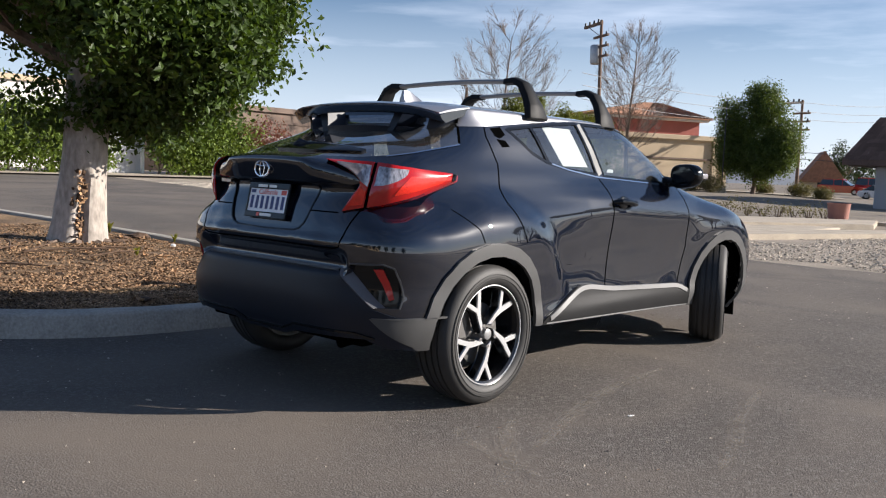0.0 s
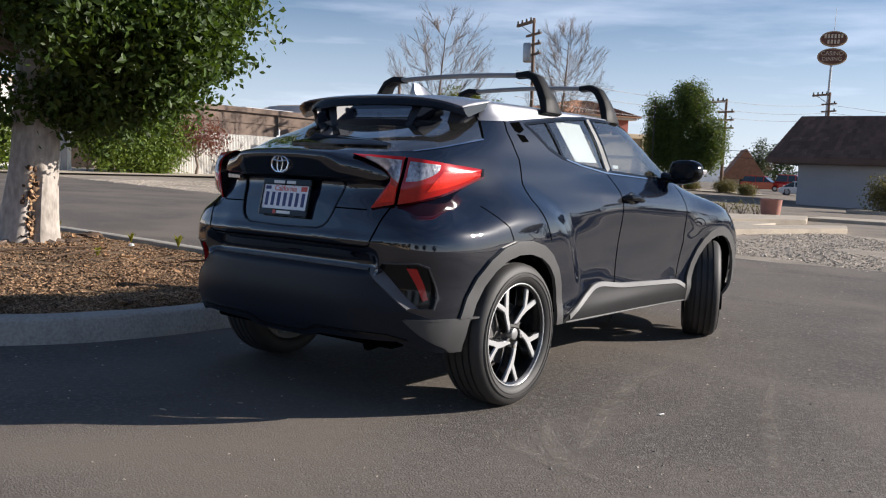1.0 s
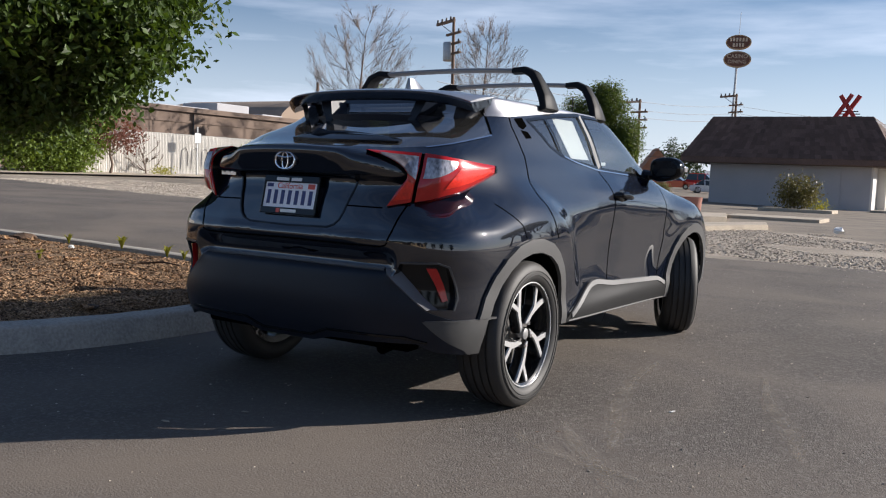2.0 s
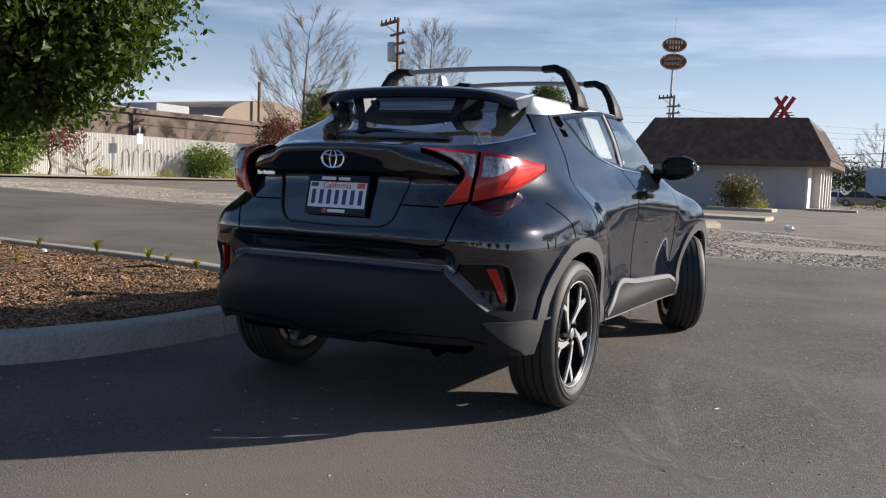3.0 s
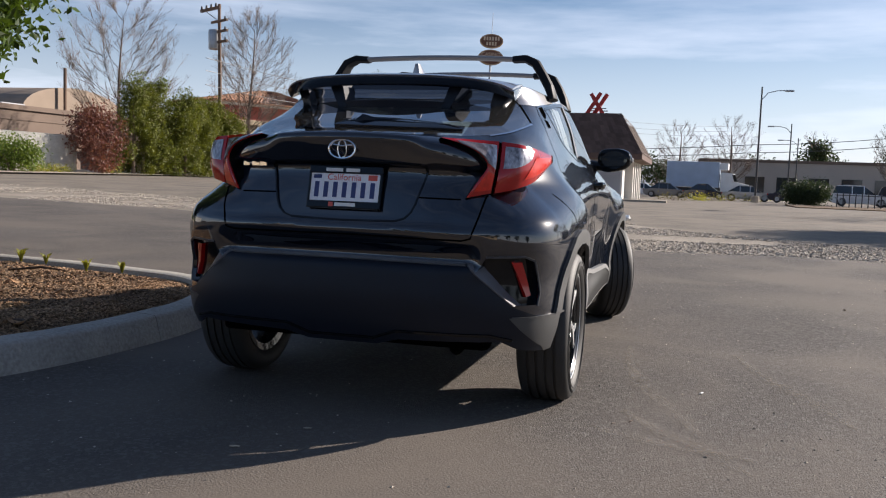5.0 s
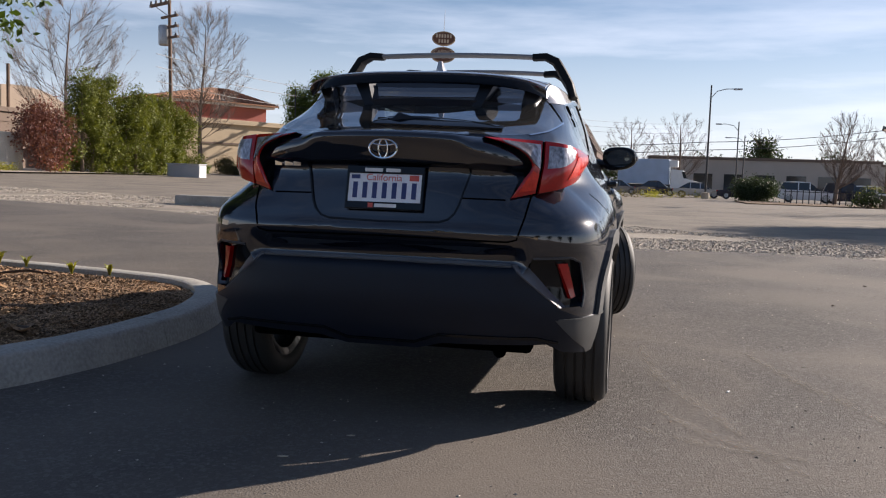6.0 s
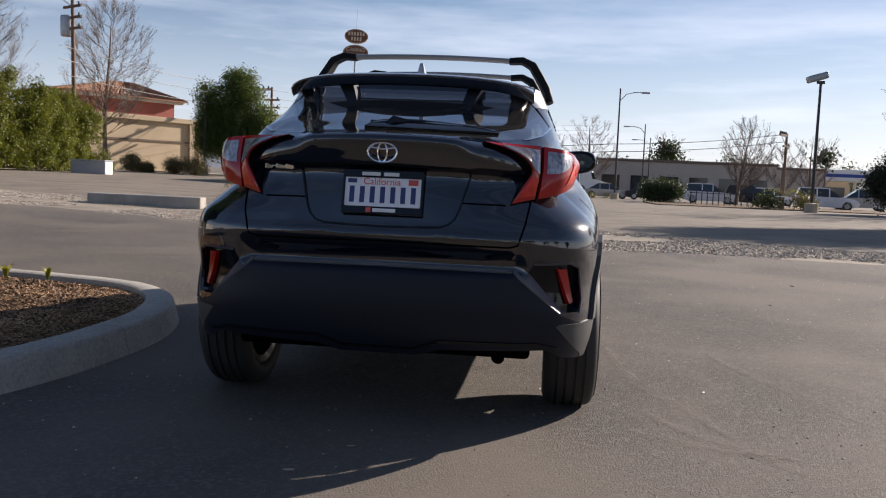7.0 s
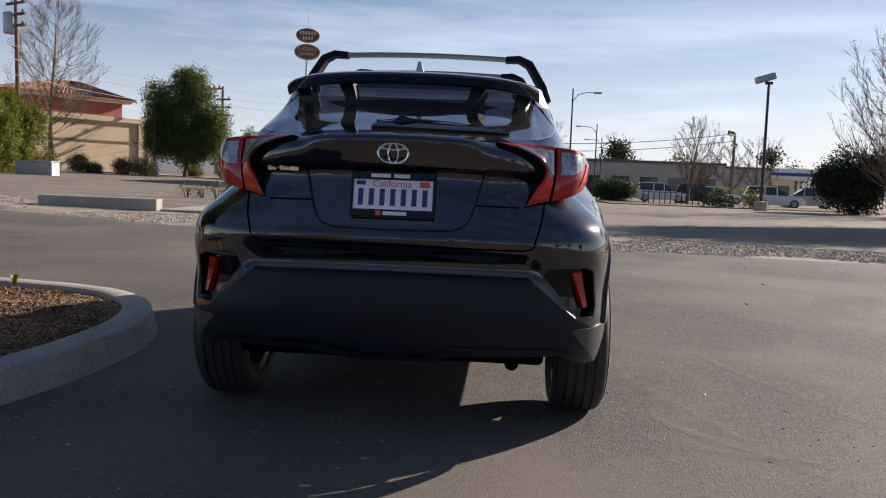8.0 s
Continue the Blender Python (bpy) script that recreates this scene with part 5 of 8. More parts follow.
street_lamp(6.9, 73.0, 9.6, (1,), "dark street lamp with a curved arm by the street")
street_lamp(12.2, 100.0, 8.6, (-1,), "street lamp with a curved arm far along the street")
street_lamp(15.0, 118.0, 8.0, (-1,), "street lamp with a curved arm far along the street")
street_lamp(-27.5, 66.0, 7.6, (), "plain lamp post before the tall green tree", 0.05)
street_lamp(-21.0, 95.0, 9.0, (), "thin metal flag pole", 0.05)
fl = empty("street_lamp", "tall dark pole with a boxy tilted floodlight", "street lamp", pose(16.25, 48.7, rise(16.25, 48.7) - 0.05))
part("pole", tube([(0, 0, 0), (0, 0, 7.5)], [0.10, 0.075], 10), M["dark_metal"], fl, smooth=True)
part("base", lathe([(0, 0), (0.4, 0), (0.4, 0.55), (0, 0.6)], 14), M["concrete"], fl)
part("bracket", box(-0.22, 0.22, -0.05, 0.05, 7.45, 7.62), M["dark_metal"], fl)
e = part("lamp_head", box(-0.75, 0.40, -0.28, 0.28, -0.03, 0.36, 0.08), M["galv"], fl)
e.matrix_basis = pose(0, 0, 7.7, 0, -17, 0)

# ---- the street: shops, fuel station, parked cars ----
sh_ = empty("building", "long low tan shop row across the street", "building")
part("wall", box(3, 34, 126, 138, -1, 4.4), M["stucco_far"], sh_)
part("parapet", box(2.8, 34.2, 125.8, 138.2, 4.4, 4.8), M["stucco_brown"], sh_)
for k in range(7):
    part("window", box(5 + k * 4.2, 7.6 + k * 4.2, 125.9, 126, 0.2, 2.4), M["far_glass"], sh_)
sh_ = empty("building", "long low brown shop row across the street", "building")
part("wall", box(36, 48, 150, 160, -1, 4.6), M["stucco_far"], sh_)
part("parapet", box(35.8, 48.2, 149.8, 160.2, 4.6, 5.0), M["stucco_brown"], sh_)
sh_ = empty("building", "low far buildings behind the truck", "building")
part("wall", box(-26, -9.5, 150, 162, -1, 5.5), M["stucco_far"], sh_)
part("roof", box(-26.3, -9.2, 149.7, 162.3, 5.5, 5.9), M["stucco_brown"], sh_)
fs = empty("fuel_station", "fuel station canopy with a blue band", "fuel station")
part("canopy", box(48.5, 64.5, 165, 177, 3.3, 5.4, 0.06), M["white_paint"], fs)
part("band", box(48.45, 64.55, 164.9, 164.99, 4.0, 4.6), M["blue_band"], fs, "blue painted band")
for x in (51.0, 61.5):
    for y in (167, 175):
        part("column", box(x - 0.25, x + 0.25, y - 0.25, y + 0.25, -0.7, 3.3), M["stucco_white"], fs)
for x in (51.0, 61.5):
    part("fuel_pump", box(x - 0.45, x + 0.45, 170.6, 171.4, -0.6, 1.6, 0.05), M["white_paint"], fs)
part("kiosk", box(50, 63, 182, 190, -1, 3.4), M["stucco_tan"], fs)
part("kiosk_window", box(51, 62, 181.9, 182, 0.2, 2.2), M["far_glass"], fs)


def wheel_far(x, y, r, parent):
    bm = bmesh.new()
    bmesh.ops.create_cone(bm, cap_ends=True, segments=18, radius1=r, radius2=r, depth=0.2, matrix=pose(x, y, r, 90))
    w = part("wheel", bm, M["rubber"], parent)
    bm = bmesh.new()
    bmesh.ops.create_cone(bm, cap_ends=True, segments=14, radius1=r * 0.62, radius2=r * 0.55, depth=0.22, matrix=pose(x, y, r, 90))
    part("rim", bm, M["galv"], w)


def parked_car(x, y, turn, paint, label, length=4.6, height=1.65, kind="suv"):
    """A far car: body with bonnet, a glazed cabin, lamps and wheels. It points along its own +x."""
    c = empty("car", label, "car", pose(x, y, rise(x, y) - 0.03, 0, 0, turn), group="cars in the street")
    L, H, W = length / 2, height, 0.88
    belt = H * 0.58
    if kind == "suv":
        low = [(-L, 0.35), (-L + 0.03, belt * 0.95), (-L + 0.2, belt + 0.05), (L * 0.38, belt), (L * 0.85, belt * 0.9), (L, belt * 0.68), (L, 0.35), (L * 0.8, 0.22), (-L * 0.85, 0.22)]
        cab = [(-L + 0.15, belt), (-L + 0.42, H - 0.06), (-L * 0.5, H), (L * 0.05, H - 0.03), (L * 0.45, belt)]
    else:
        low = [(-L, 0.4), (-L + 0.05, belt * 0.95), (-L * 0.6, belt + 0.04), (L * 0.35, belt), (L * 0.85, belt * 0.85), (L, belt * 0.6), (L, 0.32), (L * 0.8, 0.2), (-L * 0.85, 0.2)]
        cab = [(-L * 0.78, belt), (-L * 0.38, H - 0.04), (-L * 0.05, H), (L * 0.12, H - 0.04), (L * 0.5, belt)]
    turn_up = Matrix(((1, 0, 0, 0), (0, 0, -1, 0), (0, 1, 0, 0), (0, 0, 0, 1)))
    bm = add_prism(bmesh.new(), low, 2 * W, Matrix.Translation((0, W, 0)) @ turn_up)
    bmesh.ops.bevel(bm, geom=[e for e in bm.edges], offset=0.07, segments=2, affect='EDGES')
    part("body", bm, M[paint], c, smooth=True)
    bm = add_prism(bmesh.new(), cab, 2 * W - 0.22, Matrix.Translation((0, W - 0.11, 0)) @ turn_up)
    for v in bm.verts:
        v.co.y *= 1 - 0.16 * max(0, (v.co.z - belt) / (H - belt))
    bmesh.ops.bevel(bm, geom=[e for e in bm.edges], offset=0.05, segments=2, affect='EDGES')
    part("window", bm, M["far_glass"], c, smooth=True)
    top = [(px_, pz) for px_, pz in cab if pz > belt + 0.1]
    bm = add_prism(bmesh.new(), [(top[0][0] + 0.05, top[0][1] - 0.03)] + [(px_, pz + 0.02) for px_, pz in top] + [(top[-1][0] + 0.1, top[-1][1] - 0.05)], 2 * W * 0.78, Matrix.Translation((0, W * 0.78, 0)) @ turn_up)
    part("roof", bm, M[paint], c)
    for px_ in (-L * 0.3, L * 0.08):
        for sy in (-1, 1):
            bm = tube([(px_, sy * (W - 0.1), belt), (px_ - 0.02, sy * (W - 0.235), H - 0.03)], 0.045, 6)
            part("pillar", bm, M[paint], c)
    for sx__ in (-0.62, 0.62):
        for sy in (-1, 1):
            wheel_far(L * sx__, sy * (W - 0.1), 0.34, c)
    for sy in (-1, 1):
        part("headlight", box(L - 0.12, L + 0.01, sy * 0.62 - 0.16, sy * 0.62 + 0.16, belt * 0.66, belt * 0.8, 0.02), M["lens_clear"], c)
        part("tail_light", box(-L - 0.01, -L + 0.1, sy * 0.66 - 0.12, sy * 0.66 + 0.12, belt * 0.75, belt * 0.95, 0.02), M["lens_red"], c)
    return c


for x, y, turn, paint, label, length, height, kind in [
        (15.0, 73.0, -8, "paint_white", "white sport utility car parked by the street", 4.6, 1.72, "suv"),
        (21.5, 63.2, -10, "paint_white", "white sport utility car beside the palm", 4.5, 1.65, "suv"),
        (26.6, 71.0, 170, "paint_silver", "silver minivan near the dark tree", 4.9, 1.75, "suv"),
        (21.6, 79.0, -8, "paint_white", "white car behind the palm", 4.5, 1.6, "suv"),
        (18.6, 74.0, -8, "paint_navy", "dark sport utility car behind the bare tree", 4.6, 1.7, "suv"),
        (10.6, 79.0, -6, "paint_navy", "dark car parked by the street", 4.5, 1.45, "sedan"),
        (6.8, 80.0, -6, "paint_silver", "pale silver car parked by the street", 4.6, 1.45, "sedan"),
        (3.2, 86.0, -6, "paint_navy", "dark blue car parked by the street", 4.3, 1.5, "sedan"),
        (-0.6, 88.0, -6, "paint_grey", "dark grey sedan parked near the pale building", 4.6, 1.5, "sedan"),
        (-3.2, 93.0, -6, "paint_white", "white car behind the dark sedan", 4.4, 1.45, "sedan"),
        (-20.0, 84.0, 20, "paint_white", "white car beyond the tall tree", 4.3, 1.4, "sedan"),
        (-27.2, 96.0, 0, "paint_red", "red pickup far beyond the tree", 4.8, 1.7, "suv"),
        (-24.6, 99.0, 0, "paint_red", "red van far beyond the tree", 4.4, 2.0, "suv")]:
    parked_car(x, y, turn, paint, label, length, height, kind)

tk = empty("truck", "white box truck parked in the street", "truck", pose(4.6, 106, rise(4.6, 106) + 0.0, 0, 0, -6))
part("cargo_box", box(-5.6, 0.5, -1.25, 1.25, 1.15, 4.2, 0.05), M["truck_shade_blue"], tk, "white cargo box with blue shade in its colour")
part("chassis", box(-5.4, 3.1, -0.6, 0.6, 0.6, 1.1), M["dark_metal"], tk)
bm = add_prism(bmesh.new(), [(0.7, 0.7), (3.9, 0.7), (3.9, 1.6), (2.6, 1.8), (2.2, 2.9), (0.7, 3.0)], 2.2, Matrix.Translation((0, 1.1, 0)) @ Matrix(((1, 0, 0, 0), (0, 0, -1, 0), (0, 1, 0, 0), (0, 0, 0, 1))))
bmesh.ops.bevel(bm, geom=[e for e in bm.edges], offset=0.08, segments=2, affect='EDGES')
part("cab", bm, M["white_paint"], tk)
part("windscreen", add_prism(bmesh.new(), [(2.25, 1.95), (2.62, 1.95), (2.3, 2.75), (2.0, 2.75)], 2.24, Matrix.Translation((0, 1.12, 0)) @ Matrix(((1, 0, 0, 0), (0, 0, -1, 0), (0, 1, 0, 0), (0, 0, 0, 1)))), M["far_glass"], tk)
part("refrigerator", box(0.5, 1.5, -0.9, 0.9, 3.3, 4.1, 0.05), M["white_paint"], tk)
for x in (-4.0, -2.9, 2.6):
    for sy in (-1, 1):
        wheel_far(x, sy * 1.0, 0.5, tk)

# low black fence, palm and dark tree near the street
fc = empty("fence", "low black metal picket fence by the verge", "fence")
for k in range(15):
    x = 11.0 + k * 0.36
    part("picket", box(x - 0.03, x + 0.03, 58.6 - 0.12 * k, 58.66 - 0.12 * k, -0.5, 0.85), M["dark_metal"], fc)
part("rail", tube([(10.9, 58.63, 0.65), (16.1, 56.95, 0.65)], 0.025, 6), M["dark_metal"], fc)
pm = empty("palm", "small yellow-green feathery palm on the verge", "palm", pose(16.1, 54.6, rise(16.1, 54.6) + 0.1))
part("trunk", tube([(0, 0, -0.1), (0, 0, 0.7)], [0.22, 0.18], 9), M["bark"], pm)
rr = random.Random(9)
for k in range(16):
    a, l = 6.28 * k / 16 + rr.uniform(-0.2, 0.2), rr.uniform(1.2, 1.8)
    bm = bmesh.new()
    prev = None
    for j in range(9):
        t = j / 8
        c_ = Vector((math.cos(a) * l * t, math.sin(a) * l * t, 0.7 + l * (1.25 * t - 1.15 * t * t)))
        s_ = Vector((-math.sin(a), math.cos(a), 0)) * 0.26 * math.sin(math.pi * min(1, t + 0.12)) + Vector((0, 0, -0.08))
        for side in (-1, 1):
            q = c_ + Vector((s_.x * side, s_.y * side, s_.z)) + Vector((math.cos(a), math.sin(a), 0)) * 0.12
            w_ = Vector((math.cos(a), math.sin(a), 0)) * 0.035
            bm.faces.new([bm.verts.new(v) for v in (c_ - w_, c_ + w_, q)])
    part("frond", bm, M["leaf_yellow"], pm)
for x, y, w, h, m_, n_, label in [(10.0, 65.5, 3.2, 1.75, "leaf_dark", 9000, "low dark green shrub by the street"), (15.2, 54.2, 1.6, 0.9, "leaf_dark", 900, "low shrub around the palm"), (17.3, 54.2, 1.5, 1.0, "leaf_olive", 700, "dry shrub beside the palm"), (21.4, 48.5, 4.2, 3.7, "leaf_black", 26000, "large dark evergreen shrub on the verge")]:
    bush("shrub", label, "shrub", x, y, w, w * 0.8, h, M[m_], n_, 0.16, int(x * 30))
for x, y in ((20.7, 146), (21.8, 147), (48.0, 150)):
    leafy_tree("palm", "tall fan palm far away", x, y, 7.5, [((0, 0, 7.2), (0.9, 0.9, 0.8))], 0.15, 6.8, "leaf_dark", 700, 0.5, int(x * 10))
rr = random.Random(77)
for k in range(15):
    x, y = -60 + k * 9.5 + rr.uniform(-3, 3), rr.uniform(165, 230)
    h = rr.uniform(6, 10)
    leafy_tree("tree", "distant green tree on the skyline", x, y, h, [((0, 0, h * 0.6), (h * 0.4, h * 0.4, h * 0.38)), ((h * 0.25, 0, h * 0.5), (h * 0.3, h * 0.3, h * 0.3))], 0.25, h * 0.3, "leaf_dark", 1300, 0.6, 500 + k)
vg = part("kerb", box(8.0, 34, 53.4, 60.5, -0.8, rise(12, 54) + 0.03, 0.01), M["soil"])
tagged(vg, "bare earth verge with low kerb beside the street", "verge", kind="structure")
# two trees added out of view, so that their shadow lies across the open lot
leafy_tree("tree", "broad unseen tree added to shade the open lot", 20.8, 30.4, 9.6, [((0, 0, 7.9), (2.9, 2.9, 1.2)), ((-1.8, 0.5, 7.6), (1.6, 1.6, 0.9)), ((2.0, 1.5, 8.4), (2.3, 2.3, 1.1))], 0.26, 4.4, "leaf_dark", 14000, 0.24, 91)
leafy_tree("tree", "tall unseen tree added to shade the open lot", 26.2, 34.6, 10.2, [((0, 0, 8.6), (3.3, 3.0, 1.3)), ((2.6, 1.2, 8.2), (2.4, 2.4, 1.2)), ((-2.0, -0.6, 8.8), (1.8, 1.8, 1.0))], 0.3, 4.6, "leaf_dark", 16000, 0.24, 92)
# far hills; distance haze is put into their blue-grey colour
verts, faces = [], []
for i in range(90):
    a = radians(-75 + i * 1.7)
    d = 2200
    h = 26 + 34 * (noise.noise(Vector((i * 0.09, 1, 0))) + 0.6) + 8 * noise.noise(Vector((i * 0.4, 5, 0)))
    for r_, z in ((d, -20.0), (d + 250, h * 0.7), (d + 600, h), (d + 900, -20.0)):
        verts.append((r_ * math.sin(a), r_ * math.cos(a), z))
for i in range(89):
    for k in range(3):
        faces.append((i * 4 + k, i * 4 + k + 4, i * 4 + k + 5, i * 4 + k + 1))
hills = put("backdrop", mesh_of("backdrop", verts, faces, M["hill"], True))
tagged(hills, "horizon hills with haze in their blue-grey colour", "hills", kind="structure")

# behind the camera: trees and a low shop that show in the black paint
for k, (x, y, h, w) in enumerate(((-26, -44, 8.0, 3.0), (-15, -52, 10.0, 2.2), (-11, -52, 11.0, 1.9), (-4, -46, 7.0, 3.2), (6, -56, 9.5, 3.6), (15, -48, 7.5, 2.8), (22, -44, 10.0, 2.4), (33, -40, 8.0, 3.4), (41, -30, 9.0, 3.4), (44, -14, 8.0, 3.2))):
    leafy_tree("tree", "dark evergreen tree behind the drive", x, y, h, [((0, 0, h * 0.55), (w, w, h * 0.33)), ((w * 0.4, 0.3, h * 0.75), (w * 0.6, w * 0.6, h * 0.22)), ((-w * 0.5, 0, h * 0.45), (w * 0.6, w * 0.6, h * 0.2))], 0.2, h * 0.25, "leaf_dark", 2600, 0.42, 300 + k)
back = empty("building", "long low tan shop with flat roof behind the drive", "building")
part("wall", box(-34, 30, -70, -60, -0.5, 4.2), M["stucco_tan"], back)
part("roof", box(-34.6, 30.6, -70.6, -59.2, 4.2, 4.9, 0.05), M["stucco_brown"], back)
for k in range(9):
    part("window", box(-30 + k * 6.5, -26.5 + k * 6.5, -60.02, -59.9, 0.8, 2.9), M["far_glass"], back)

# small steep-roofed house far beyond the drive
hut = empty("house", "small house with steep orange-brown roof far off", "house", pose(-34.6, 111, 0.1, 0, 0, 25))
part("wall", box(-2.2, 2.2, -2.5, 2.5, -0.3, 2.0), M["stucco_tan"], hut)
part("roof", add_prism(bmesh.new(), [(-2.8, 1.5), (2.8, 1.5), (0, 5.4)], 5.8, Matrix(((1, 0, 0, 0), (0, 0, -1, 2.9), (0, 1, 0, 0), (0, 0, 0, 1)))), M["tile"], hut, "orange-brown roof")
part("window", box(-0.6, 0.6, -2.56, -2.5, 0.7, 1.7), M["far_glass"], hut)
leafy_tree("tree", "narrow dark conifer beside the far house", -33.0, 113, 7.0, [((0, 0, 2.6), (1.3, 1.3, 1.6)), ((0, 0, 4.2), (0.9, 0.9, 1.3)), ((0, 0, 5.6), (0.5, 0.5, 1.0))], 0.12, 1.2, "leaf_dark", 3000, 0.22, 610)

# ---- the black crossover ----
from mathutils.kdtree import KDTree
# its rear axle stands over the origin and it points along +y
car = empty("car", "glossy black crossover with silver roof bars beside the kerb", "car")
SIDES = [
    (-0.35, [(0.2, 0.78), (0.32, 0.845), (0.46, 0.868), (0.6, 0.870), (0.75, 0.872), (0.82, 0.862), (0.88, 0.832), (0.94, 0.778), (1.0, 0.722), (1.06, 0.695), (1.15, 0.668), (1.2, 0.652), (1.3, 0.61), (1.455, 0.56)]),
    (0.05, [(0.2, 0.72), (0.3, 0.84), (0.46, 0.872), (0.6, 0.882), (0.78, 0.884), (0.86, 0.874), (0.93, 0.846), (1.0, 0.800), (1.1, 0.742), (1.2, 0.69), (1.3, 0.645), (1.455, 0.575)]),
    (0.6, [(0.2, 0.78), (0.3, 0.845), (0.38, 0.856), (0.48, 0.838), (0.56, 0.834), (0.65, 0.835), (0.8, 0.843), (0.9, 0.838), (1.0, 0.80), (1.1, 0.745), (1.2, 0.700), (1.3, 0.670), (1.455, 0.605)]),
    (1.2, [(0.2, 0.78), (0.3, 0.835), (0.39, 0.842), (0.46, 0.818), (0.54, 0.812), (0.7, 0.814), (0.85, 0.826), (0.93, 0.832), (1.0, 0.815), (1.07, 0.765), (1.135, 0.715), (1.3, 0.675), (1.455, 0.618)]),
    (2.0, [(0.2, 0.76), (0.3, 0.82), (0.38, 0.828), (0.46, 0.816), (0.54, 0.813), (0.75, 0.826), (0.9, 0.841), (1.0, 0.81), (1.07, 0.76), (1.12, 0.733), (1.3, 0.665), (1.455, 0.58)]),
    (2.7, [(0.2, 0.78), (0.35, 0.86), (0.6, 0.882), (0.8, 0.886), (0.88, 0.875), (0.95, 0.83), (1.02, 0.74), (1.1, 0.66), (1.455, 0.5)]),
    (3.3, [(0.2, 0.74), (0.4, 0.84), (0.7, 0.85), (0.85, 0.80), (0.95, 0.68), (1.1, 0.5), (1.455, 0.4)]),
]
REAR = [(0.2, -0.56), (0.26, -0.62), (0.34, -0.685), (0.42, -0.712), (0.52, -0.722), (0.60, -0.716), (0.655, -0.705), (0.666, -0.676), (0.688, -0.664), (0.735, -0.684), (0.748, -0.698), (0.765, -0.711), (0.785, -0.721), (0.80, -0.718), (0.825, -0.707), (0.86, -0.699), (0.94, -0.686), (1.035, -0.668), (1.052, -0.680), (1.075, -0.704), (1.105, -0.722), (1.14, -0.728), (1.162, -0.716), (1.178, -0.680), (1.195, -0.620), (1.215, -0.55), (1.25, -0.42), (1.3, -0.24), (1.35, -0.08), (1.40, 0.02), (1.455, 0.05)]
REAR_MID = [(0.2, -0.56), (0.26, -0.62), (0.34, -0.685), (0.42, -0.712), (0.52, -0.722), (0.60, -0.716), (0.655, -0.705), (0.666, -0.676), (0.690, -0.664), (0.735, -0.690), (0.748, -0.705), (0.765, -0.720), (0.788, -0.734), (0.802, -0.732), (0.825, -0.716), (0.86, -0.706), (0.94, -0.685), (1.044, -0.657), (1.054, -0.690), (1.064, -0.704), (1.10, -0.720), (1.14, -0.736), (1.162, -0.742), (1.174, -0.736), (1.184, -0.705), (1.194, -0.645), (1.215, -0.55), (1.25, -0.42), (1.3, -0.24), (1.35, -0.08), (1.40, 0.02), (1.455, 0.05)]
CORNER_Y = [(0.2, -0.56), (0.26, -0.62), (0.34, -0.685), (0.42, -0.712), (0.52, -0.720), (0.62, -0.716), (0.80, -0.716), (0.825, -0.707), (0.86, -0.699), (0.94, -0.686), (1.0, -0.675)]
NOSE = [(0.2, 3.45), (0.35, 3.55), (0.6, 3.58), (0.8, 3.5), (0.9, 3.35), (0.97, 3.08), (1.02, 2.85), (1.06, 2.66), (1.12, 2.46), (1.25, 2.24), (1.35, 2.07), (1.42, 1.94), (1.455, 1.82)]
BEND = [(0.2, 0.12), (1.1, 0.14), (1.2, 0.22), (1.3, 0.42), (1.455, 0.5)]
SQUARE = [(0.2, 4.6), (0.46, 4.6), (0.6, 4.4), (0.75, 5.0), (0.84, 5.0), (0.92, 4.0), (1.0, 3.6), (1.1, 3.8), (1.2, 3.6), (1.3, 4.0), (1.4, 6.0), (1.455, 8.0)]
TOP = 1.455


def half_width(y, z):
    """The flank, with a swollen haunch round each wheel and a hollow past it."""
    w = curve([(y0, curve(p, z)) for y0, p in SIDES], y)
    if 0.3 < z < 1.15:
        fade = max(0.0, min(1.0, (1.15 - z) / 0.16, (z - 0.42) / 0.22))
        fade = fade * fade * (3 - 2 * fade)
        r, q = math.hypot(y, z - 0.345), math.hypot(y - 2.64, z - 0.345)
        step = max(0.0, min(1.0, (0.76 - r) / 0.15))
        w += fade * (0.034 * step * step * (3 - 2 * step) - 0.015) * min(1.0, max(0.0, y + 0.12) / 0.3) * max(0.0, min(1.0, (1.35 - y) / 0.4))
        w += fade * (0.008 * math.exp(-((q - 0.50) / 0.09) ** 2) - 0.006 * math.exp(-((q - 0.70) / 0.12) ** 2) * (1 if y < 2.64 else 0))
    return w


